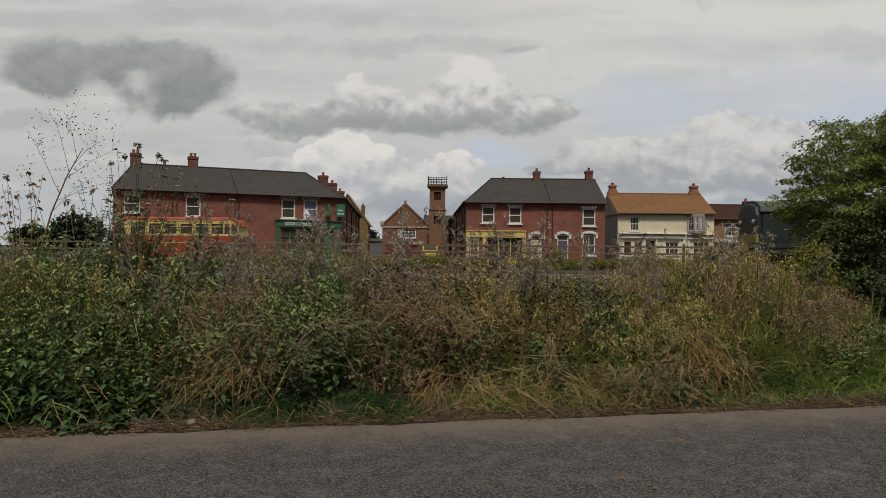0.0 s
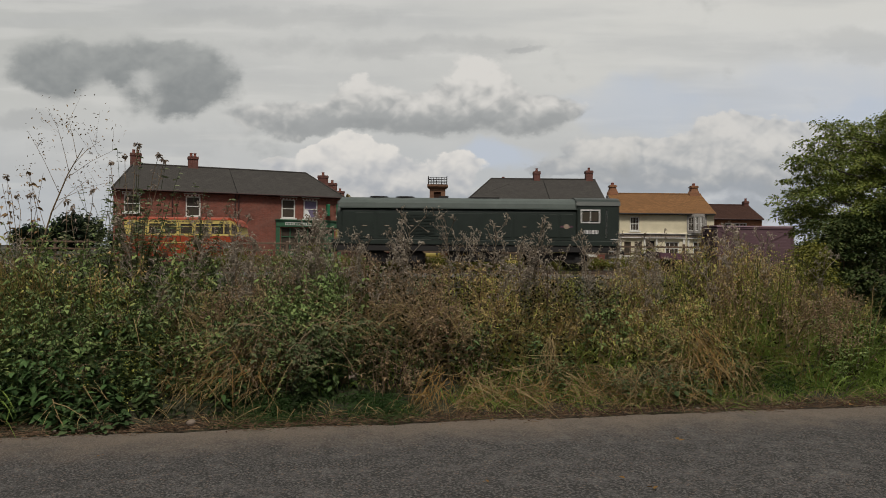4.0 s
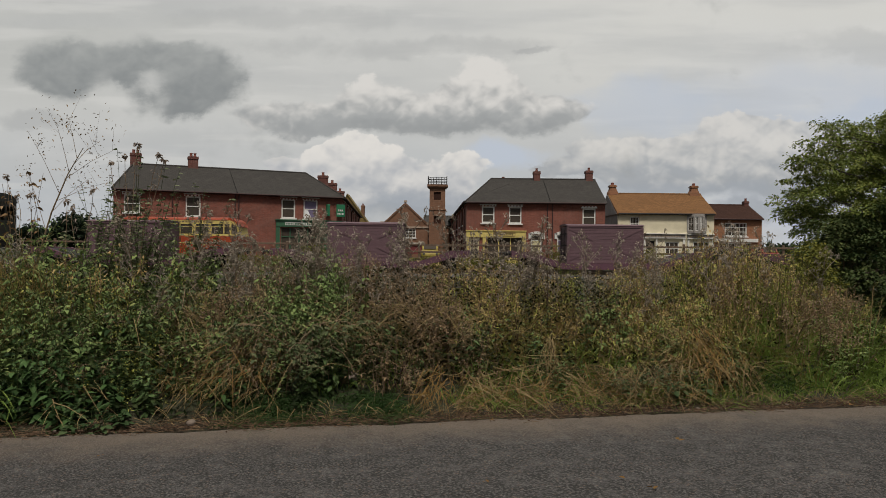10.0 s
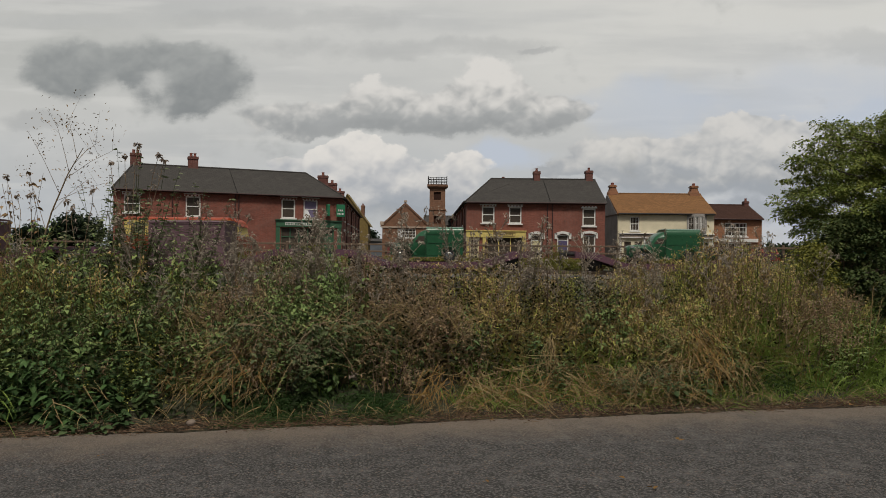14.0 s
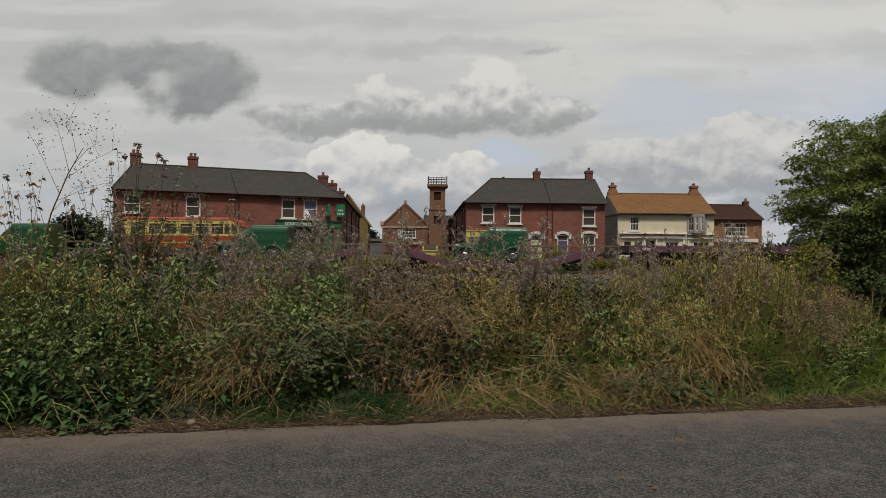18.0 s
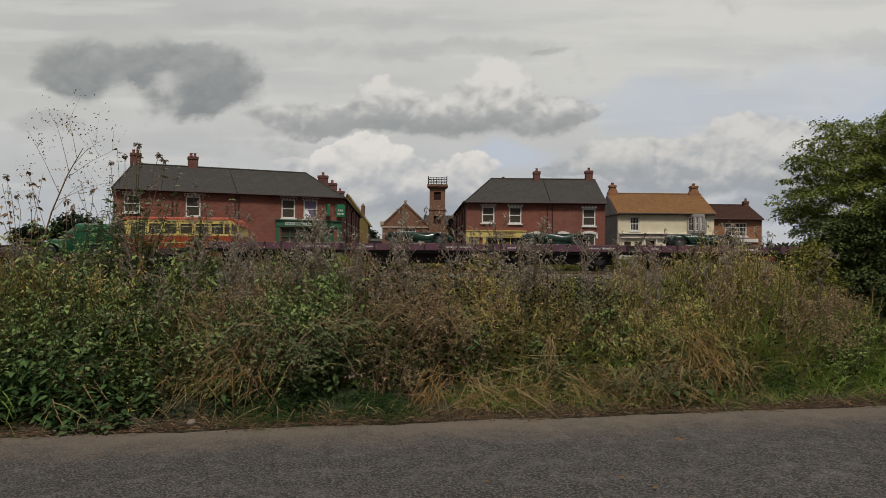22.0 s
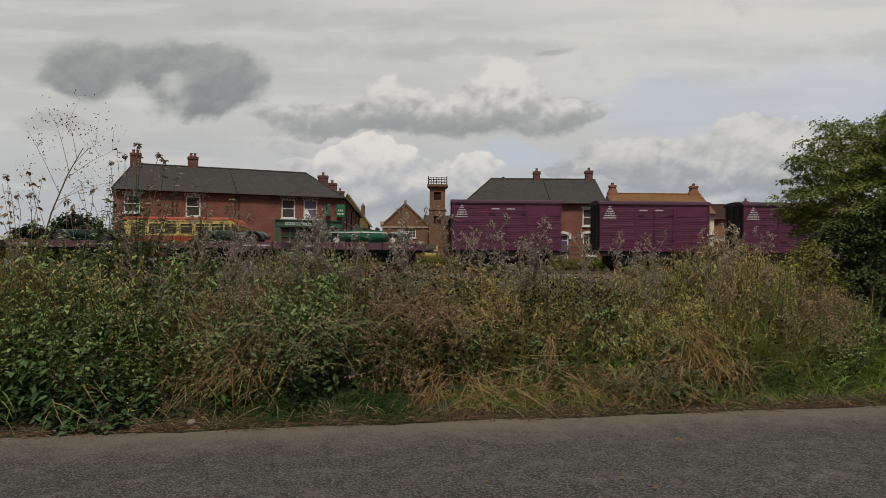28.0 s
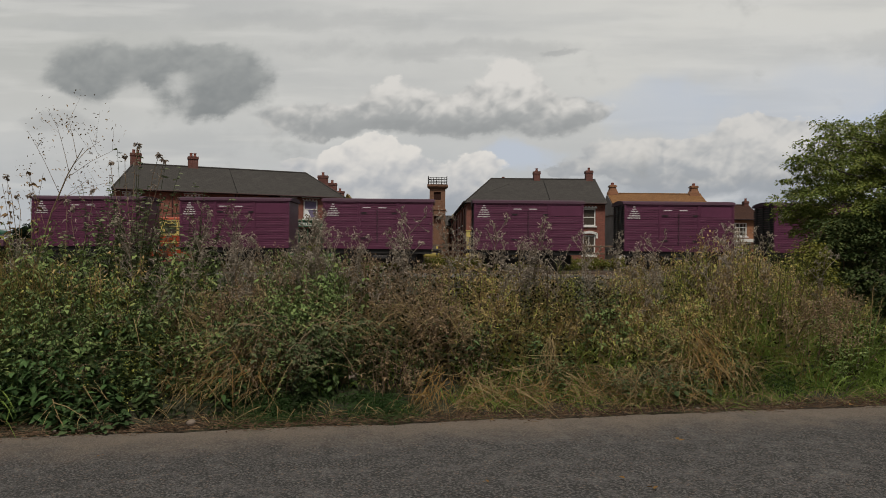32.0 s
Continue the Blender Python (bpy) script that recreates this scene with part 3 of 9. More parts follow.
# ---- houses ----
def sash(parent, x0, x1, z0, z1, glass=M_GLASS, bars_x=(0.5,), bars_z=(0.5,), frame_mat=M_WHITE, lintel=True, sill=True, arched=False, y=0.0, name="window", inner=None):
    """A window in an opening whose outer face is y; sits in the wall."""
    bm = bmesh.new()
    t = 0.095
    pierced(bm, x1, z0, z1, y + 0.06, y + 0.13, [(x0 + t, x1 - t, z0 + t, z1 - t)], x0)
    for f in bars_x:
        c = x0 + (x1 - x0) * f
        box(bm, c - 0.022, c + 0.022, y + 0.07, y + 0.12, z0 + t, z1 - t)
    for f in bars_z:
        c = z0 + (z1 - z0) * f
        box(bm, x0 + t, x1 - t, y + 0.065, y + 0.125, c - 0.03, c + 0.03)
    w = part(name, bm, frame_mat, parent)
    block("pane", w, glass, x0 + t - 0.02, x1 - t + 0.02, y + 0.093, y + 0.099, z0 + t - 0.02, z1 - t + 0.02)
    if inner:
        bm = bmesh.new()
        prism(bm, [(x0 + 0.1, z0 + 0.1), (x1 - 0.45, z0 + 0.1), (x0 + 0.35, z0 + 0.6), (x0 + 0.1, z0 + 0.75)], y + 0.082, y + 0.09)
        part("curtain", bm, inner, w, "white curtain drawn aside")
    if lintel:
        bm = bmesh.new()
        if arched:
            n = 9
            top = [(x0 - 0.16 + (x1 - x0 + 0.32) * i / n, z1 + 0.16 + 0.16 * math.sin(math.pi * i / n)) for i in range(n + 1)]
            low = [(x0 + (x1 - x0) * i / n, z1 + 0.02 + 0.10 * math.sin(math.pi * i / n)) for i in range(n + 1)]
            for i in range(n):
                prism(bm, [low[i], low[i + 1], top[i + 1], top[i]], y - 0.06, y + 0.05)
            box(bm, x0 - 0.16, x0 - 0.01, y - 0.06, y + 0.05, z1 - 0.25, z1 + 0.17)
            box(bm, x1 + 0.01, x1 + 0.16, y - 0.06, y + 0.05, z1 - 0.25, z1 + 0.17)
        else:
            box(bm, x0 - 0.10, x1 + 0.10, y - 0.06, y + 0.05, z1, z1 + 0.12)
            box(bm, x0 - 0.13, x1 + 0.13, y - 0.075, y + 0.05, z1 + 0.121, z1 + 0.17)
        part("lintel", bm, M_WHITE, w)
    if sill:
        block("sill", w, M_WHITE, x0 - 0.10, x1 + 0.10, y - 0.10, y + 0.06, z0 - 0.10, z0, 0.01)
    return w


def chimney(parent, x, y, z0, z1, mat, w=0.62, d=0.5, pots=2):
    bm = bmesh.new()
    w *= 0.86
    box(bm, x - w / 2, x + w / 2, y - d / 2, y + d / 2, z0, z1 - 0.2)
    box(bm, x - w / 2 - 0.035, x + w / 2 + 0.035, y - d / 2 - 0.035, y + d / 2 + 0.035, z1 - 0.198, z1 - 0.06)
    box(bm, x - w / 2 - 0.02, x + w / 2 + 0.02, y - d / 2 - 0.02, y + d / 2 + 0.02, z1 - 0.058, z1)
    c = part("chimney", bm, mat, parent)
    for i in range(pots):
        px = x + (i - (pots - 1) / 2) * 0.27
        bm = bmesh.new()
        tube(bm, (px, y, z1 + 0.001), (px, y, z1 + 0.24), 0.11, 0.085, 10)
        tube(bm, (px, y, z1 + 0.20), (px, y, z1 + 0.26), 0.11, 0.11, 10)
        part("chimney_pot", bm, M_POT, c)


def shoulder_chimney(parent, x, y, z0, z1):
    """Stack that narrows in two shoulders to a moulded head."""
    bm = bmesh.new()
    prism(bm, [(x - 0.46, z0), (x + 0.46, z0), (x + 0.44, z1 - 0.72), (x + 0.27, z1 - 0.36), (x + 0.25, z1 - 0.18), (x - 0.25, z1 - 0.18), (x - 0.27, z1 - 0.36), (x - 0.44, z1 - 0.72)], y - 0.36, y + 0.36)
    box(bm, x - 0.33, x + 0.33, y - 0.42, y + 0.42, z1 - 0.178, z1 - 0.07)
    box(bm, x - 0.27, x + 0.27, y - 0.37, y + 0.37, z1 - 0.069, z1)
    c = part("chimney", bm, M_BRICK_ORANGE, parent)
    bm = bmesh.new()
    tube(bm, (x, y, z1 + 0.001), (x, y, z1 + 0.2), 0.16, 0.13, 12)
    tube(bm, (x, y, z1 + 0.17), (x, y, z1 + 0.24), 0.16, 0.10, 12)
    part("chimney_pot", bm, M_POT, c)


def roof(parent, w, d, z, rise, mat, hip0=0.0, hip1=0.0, over=0.22, x0=0.0, name="roof", thick=0.10):
    """Pitched roof with its ridge along x; hip0 and hip1 draw the ridge's ends in."""
    bm = bmesh.new()
    a, b = x0 - over * 0.5, w + over * 0.5
    for dz in (0.0,):
        e = [bm.verts.new(p) for p in ((a, -over, z), (b, -over, z), (b, d + over, z), (a, d + over, z))]
        r = [bm.verts.new((a + hip0, d / 2, z + rise)), bm.verts.new((b - hip1, d / 2, z + rise))]
        u = [bm.verts.new((v.co.x, v.co.y, v.co.z - thick)) for v in e]
        bm.faces.new((e[0], e[1], r[1], r[0])), bm.faces.new((e[2], e[3], r[0], r[1]))
        bm.faces.new((e[1], e[2], r[1])), bm.faces.new((e[3], e[0], r[0]))
        for i in range(4):
            j = (i + 1) % 4
            bm.faces.new((u[i], u[j], e[j], e[i]))
        bm.faces.new(u[::-1])
    ob = part(name, bm, mat, parent)
    bm = bmesh.new()
    tube(bm, (a + hip0, d / 2, z + rise), (b - hip1, d / 2, z + rise), 0.075, 0.075, 8)
    if hip0:
        tube(bm, (a, -over, z), (a + hip0, d / 2, z + rise), 0.06, 0.06, 6)
    if hip1:
        tube(bm, (b, -over, z), (b - hip1, d / 2, z + rise), 0.06, 0.06, 6)
    part("ridge_tiles", bm, mat, ob)
    return ob


def eaves(parent, w, z, brick, dentils=True, x0=0.0):
    bm = bmesh.new()
    tube(bm, (x0, -0.26, z - 0.06), (w, -0.26, z - 0.06), 0.055, 0.055, 8)
    part("gutter", bm, M_PIPE, parent, "dark painted gutter")
    bm = bmesh.new()
    box(bm, x0, w, -0.07, -0.002, z - 0.24, z - 0.16)
    if dentils:
        i = x0 + 0.1
        while i < w:
            box(bm, i, i + 0.11, -0.09, -0.003, z - 0.32, z - 0.242)
            i += 0.24
    part("cornice", bm, brick, parent)


def downpipe(parent, x, z, low=0.0):
    bm = bmesh.new()
    tube(bm, (x, -0.24, z - 0.1), (x, -0.09, z - 0.5), 0.036, 0.036, 8)
    tube(bm, (x, -0.09, z - 0.48), (x, -0.09, low), 0.036, 0.036, 8)
    for k in range(3):
        box(bm, x - 0.07, x + 0.07, -0.13, -0.04, low + 0.6 + k * (z - 1.4) / 3, low + 0.66 + k * (z - 1.4) / 3)
    part("downpipe", bm, M_PIPE, parent, "dark painted downpipe")


def shell(parent, w, d, h, mat, holes, x0=0.0, side0=True, side1=True, gable=0.0, side_mat=None):
    bm = bmesh.new()
    pierced(bm, w, -0.3, h, 0.0, 0.28, holes, x0)
    part("front_wall", bm, mat, parent)
    bm = bmesh.new()
    box(bm, x0, w, d - 0.28, d, -0.3, h)
    part("rear_wall", bm, mat, parent)
    for on, a, b in ((side0, x0, x0 + 0.26), (side1, w - 0.26, w)):
        if on:
            bm = bmesh.new()
            pts = [(0.281, -0.3), (d - 0.281, -0.3), (d - 0.281, h), (d / 2, h + gable - 0.12), (0.281, h)]
            cross_prism(bm, pts if gable else [p for i, p in enumerate(pts) if i != 3], a, b)
            part("side_wall", bm, side_mat or mat, parent)
    block("interior_floor", parent, M_BLACK, x0 + 0.27, w - 0.27, 0.285, d - 0.285, -0.28, -0.2)


def panel_door(parent, x0, x1, z0, z1, mat, fan=True, y=0.0, frame_mat=M_WHITE):
    bm = bmesh.new()
    t = 0.09
    zt = z1 - (0.38 if fan else 0.0)
    pierced(bm, x1, z0, z1, y + 0.05, y + 0.14, [(x0 + t, x1 - t, z0 + 0.02, zt - 0.05)] + ([(x0 + t, x1 - t, zt, z1 - t)] if fan else []), x0)
    dr = part("door", bm, frame_mat, parent)
    bm = bmesh.new()
    box(bm, x0 + t, x1 - t, y + 0.08, y + 0.12, z0 + 0.02, zt - 0.05)
    w = x1 - x0 - 2 * t
    for cx in (0.27, 0.73):
        for cz0, cz1 in ((0.08, 0.42), (0.50, 0.93)):
            box(bm, x0 + t + w * (cx - 0.17), x0 + t + w * (cx + 0.17), y + 0.065, y + 0.08, z0 + (zt - z0) * cz0, z0 + (zt - z0) * cz1 - 0.05)
    part("door_leaf", bm, mat, dr)
    if fan:
        block("pane", dr, M_GLASS, x0 + t, x1 - t, y + 0.09, y + 0.10, zt, z1 - t)
    bm = bmesh.new()
    tube(bm, (x1 - t - 0.1, y + 0.03, z0 + 0.95), (x1 - t - 0.1, y + 0.07, z0 + 0.95), 0.03, 0.03, 8)
    part("knob", bm, M_CHROME, dr)


def bars(parent, x0, x1, z0, z1, y, mat, seed, name="lettering"):
    """Unreadable lettering as plain bars."""
    rng = random.Random(seed)
    bm = bmesh.new()
    x = x0
    while x < x1:
        w = rng.uniform(0.05, 0.14)
        box(bm, x, min(x + w, x1), y - 0.006, y, z0, z1)
        x += w + rng.uniform(0.03, 0.07)
    part(name, bm, mat, parent)


def left_terrace():
    h = thing("terraced_house", pose(-21.6, 45.5, 0.6, 0, 0, 24.86), "red brick corner terrace with slate roof and green shopfront", "house")
    W, D, H = 15.46, 8.0, 4.78
    wins = [(0.62, 1.62, 3.22, 4.42), (4.45, 5.42, 3.05, 4.45), (10.95, 11.95, 3.12, 4.5), (12.55, 13.6, 3.12, 4.5)]
    shop = (10.95, 13.55, 0.75, 2.42)
    door = (13.9, 14.85, 0.0, 2.4)
    low = [(1.0, 2.0, 0.9, 2.3), (4.4, 5.4, 0.9, 2.3), (7.0, 7.7, 0.0, 2.2)]
    shell(h, W, D, H, M_BRICK_RED, wins + [shop, door] + low, side1=False)
    for i, w in enumerate(wins):
        sash(h, *w, bars_x=(), glass=M_GLASS if i != 3 else glazing("violet_glass", (0.12, 0.10, 0.16)), inner=M_CURTAIN if i == 3 else None)
    for w in low[:2]:
        sash(h, *w, bars_x=())
    panel_door(h, *low[2], M_CREAM_DOOR)
    roof(h, W, D, H, 2.1, M_SLATE, 1.35, 1.9)
    eaves(h, W, H, M_BRICK_RED)
    for x in (3.6, 7.7, 7.95):
        downpipe(h, x, H)
    bm = bmesh.new()
    box(bm, 7.78, 7.86, -0.26, 4.0, H + 0.02, H + 0.06)
    for k in range(20):
        y = -0.24 + k * 0.21
        zz = H + 0.02 + 2.1 * (y + 0.22) / 4.22
        box(bm, 7.80, 7.85, y, y + 0.215, zz + 0.0, zz + 0.05)
    part("party_flashing", bm, M_BLACK, h, "dark lead flashing between the roofs")
    chimney(h, 1.38, D / 2, H + 1.5, H + 2.85, M_BRICK_SOOTY, 0.84, 0.55)
    chimney(h, 5.25, D / 2, H + 1.7, H + 2.85, M_BRICK_SOOTY, 0.80, 0.55)
    # shopfront
    g = green_shopfront(h, 10.55, 15.4, shop)
    block("sign_board", g, M_WHITE, 11.2, 13.5, -0.135, -0.125, 2.62, 2.82, label="white lettered name board")
    bars(g, 11.25, 13.45, 2.66, 2.78, -0.136, M_GREEN_PAINT, 5)
    for i in range(4):
        x = shop[0] + (shop[1] - shop[0]) * i / 4
        block("pane", g, M_GLASS, x + 0.03, x + (shop[1] - shop[0]) / 4 - 0.03, 0.10, 0.11, 0.78, 2.4)
    panel_door(h, *door, M_GREEN_PAINT, frame_mat=M_GREEN_PAINT)
    s = thing("hanging_sign", h.matrix_basis @ pose(15.25, -0.35, 3.3), "green hanging shop sign on an iron bracket", "sign")
    block("board", s, M_SIGN_GREEN, -0.33, 0.33, -0.03, 0.03, 0.0, 0.92, 0.02)
    bars(s, -0.2, 0.2, 0.42, 0.55, -0.032, M_LETTER, 3)
    bars(s, -0.25, 0.25, 0.18, 0.28, -0.032, M_LETTER, 4)
    bm = bmesh.new()
    box(bm, -0.45, 0.4, -0.02, 0.02, 0.93, 0.97)
    tube(bm, (-0.45, 0, 0.95), (-0.45, 0.5, 0.95), 0.02, 0.02, 6)
    part("bracket", bm, M_BLACK, s)
    s2 = thing("hanging_sign", h.matrix_basis @ pose(14.3, -0.02, 3.35), "narrow green wall sign seen edge on", "sign")
    block("board", s2, M_SIGN_GREEN, -0.1, 0.1, -0.5, -0.04, 0, 0.85, 0.02)
    # the range along the side street
    side = thing("terraced_house", pose(-7.57, 52.0, 0.6, 0, 0, 94.5), "red brick terrace running up the side street", "house")
    holes = [(2 + 5 * i, 3.1 + 5 * i, 3.1, 4.45) for i in range(6)] + [(2 + 5 * i, 3.1 + 5 * i, 0.9, 2.3) for i in range(6)]
    shell(side, 32, 7, H, M_BRICK_RED, holes, side0=False)
    for w in holes:
        sash(side, *w, bars_x=())
    roof(side, 32, 7, H, 1.0, M_SLATE, 3.0, 0.0)
    eaves(side, 32, H, M_BRICK_RED)
    for x in (4.5, 12, 20, 27):
        downpipe(side, x, H)
    for x, y, top in ((5.0, 1.9, 2.12), (10.0, 1.55, 1.98), (15.0, 1.2, 1.68)):
        chimney(side, x, y, H + 0.1, H + top, M_BRICK_SOOTY, 0.5, 0.8)


def green_shopfront(h, x0, x1, shop):
    bm = bmesh.new()
    box(bm, x0, x1, -0.12, -0.002, 2.5, 2.95)
    box(bm, x0 - 0.06, x1 + 0.06, -0.2, -0.002, 2.952, 3.03)
    g = part("shop_fascia", bm, M_GREEN_PAINT, h, "dark green painted shop fascia with cornice")
    for x in (x0, shop[1] + 0.05, x1 - 0.3):
        block("pilaster", g, M_GREEN_PAINT, x, x + 0.28, -0.10, -0.002, -0.1, 2.498, 0.01)
    block("stall_riser", g, M_GREEN_PAINT, shop[0] - 0.1, shop[1] + 0.04, -0.06, -0.002, -0.1, shop[2] - 0.002, 0.01)
    for i in range(5):
        x = shop[0] + (shop[1] - shop[0]) * i / 4
        block("mullion", g, M_GREEN_PAINT, x - 0.035, x + 0.035, 0.05, 0.16, shop[2], shop[3])
    block("transom", g, M_GREEN_PAINT, shop[0], shop[1], 0.06, 0.15, 1.75, 1.81)
    return g


def right_terrace():
    h = thing("terraced_house", pose(1.73, 52.0, 0.6), "red brick corner terrace with slate roof and yellow shopfront", "house")
    W, D, H = 10.37, 8.0, 4.55
    wins = [(1.15, 2.1, 2.98, 4.22), (3.18, 4.12, 2.95, 4.2), (8.68, 9.66, 2.82, 4.14)]
    shop, entry = (1.55, 4.2, 0.35, 1.86), (0.25, 0.95, 0.0, 1.82)
    d1, d2, w4 = (4.85, 5.65, 0.0, 2.12), (6.8, 7.65, 0.0, 2.15), (8.72, 9.66, 0.62, 2.15)
    shell(h, W, D, H, M_BRICK_RED, wins + [shop, entry, d1, d2, w4], gable=2.15, side0=False)
    for w in wins:
        sash(h, *w, bars_x=())
    sash(h, *w4, bars_x=(0.5,), arched=True)
    panel_door(h, *d1, M_CREAM_DOOR)
    panel_door(h, *d2, M_BLUE_DOOR)
    for dd in (d1, d2):
        bm = bmesh.new()
        n = 9
        top = [(dd[0] - 0.2 + (dd[1] - dd[0] + 0.4) * i / n, dd[3] + 0.10 + 0.16 * math.sin(math.pi * i / n)) for i in range(n + 1)]
        lw = [(dd[0] + (dd[1] - dd[0]) * i / n, dd[3] - 0.06 + 0.14 * math.sin(math.pi * i / n)) for i in range(n + 1)]
        for i in range(n):
            prism(bm, [lw[i], lw[i + 1], top[i + 1], top[i]], -0.08, 0.04)
        for x in (dd[0] - 0.2, dd[1] + 0.02):
            box(bm, x, x + 0.18, -0.08, 0.04, dd[3] - 0.32, dd[3] + 0.12)
        part("door_arch", bm, M_WHITE, h, "white arched door surround")
    roof(h, W, D, H, 2.15, M_SLATE, 2.2, 0.0)
    eaves(h, W, H, M_BRICK_RED)
    for x in (6.05, 6.42):
        downpipe(h, x, H)
    bm = bmesh.new()
    for k in range(20):
        y = -0.24 + k * 0.21
        zz = H + 0.02 + 2.15 * (y + 0.22) / 4.22
        box(bm, 6.22, 6.28, y, y + 0.215, zz, zz + 0.05)
    part("party_flashing", bm, M_BLACK, h, "dark lead flashing between the roofs")
    chimney(h, 5.75, D / 2, H + 1.7, H + 2.75, M_BRICK_SOOTY, 0.6, 0.6, 1)
    chimney(h, 9.95, D / 2, H + 1.5, H + 2.85, M_BRICK_SOOTY, 0.62, 0.6, 1)
    # yellow shop
    bm = bmesh.new()
    box(bm, 0.0, 4.45, -0.12, -0.002, 1.9, 2.36)
    box(bm, -0.05, 4.5, -0.17, -0.002, 2.362, 2.43)
    g = part("shop_fascia", bm, M_YELLOW_PAINT, h, "yellow painted shop fascia")
    for x in (-0.02, 1.22, 4.2):
        block("pilaster", g, M_YELLOW_PAINT, x, x + 0.25, -0.09, -0.002, -0.2, 1.898, 0.01)
    block("stall_riser", g, M_YELLOW_PAINT, 1.5, 4.2, -0.05, -0.002, -0.2, 0.348, 0.01)
    for i in range(4):
        x = shop[0] + (shop[1] - shop[0]) * i / 3
        block("mullion", g, M_YELLOW_PAINT, x - 0.04, x + 0.04, 0.05, 0.16, shop[2], shop[3])
    bm = bmesh.new()
    pierced(bm, 3.65, 2.0, 2.27, -0.145, -0.125, [(2.04, 3.61, 2.035, 2.235)], 2.0)
    part("sign_frame", bm, M_BRICK_BROWN, g)
    bars(g, 2.12, 3.5, 2.08, 2.19, -0.128, M_TIMBER, 8)
    for i in range(3):
        x = shop[0] + (shop[1] - shop[0]) * i / 3
        block("pane", g, M_GLASS, x + 0.03, x + (shop[1] - shop[0]) / 3 - 0.03, 0.10, 0.11, 0.36, 1.85)
    sash(h, *entry, bars_x=(0.5,), bars_z=(0.3, 0.6), frame_mat=M_CREAM_DOOR, lintel=False, sill=False, name="door")
    # range along the side street, seen obliquely
    side = thing("terraced_house", pose(0.42, 105.0, 0.6, 0, 0, -88.58), "red brick terrace running up the side street", "house")
    L = 53.0
    holes = [(2 + 5 * i, 3.2 + 5 * i, 2.95, 4.25) for i in range(10)] + [(2 + 5 * i, 3.1 + 5 * i, 0.9, 2.3) for i in range(10)]
    shell(side, L, 7, H, M_BRICK_RED, holes, side1=False)
    for w in holes:
        sash(side, *w, bars_x=())
    roof(side, L, 7, H, 1.6, M_SLATE, 0.0, 3.0)
    eaves(side, L, H, M_BRICK_RED)
    for x in (8, 18, 28, 38, 48, 51.5):
        downpipe(side, x, H)
    for x in (30, 46.0):
        chimney(side, x, 3.5, H + 1.2, H + 2.35, M_BRICK_SOOTY, 0.5, 0.8)


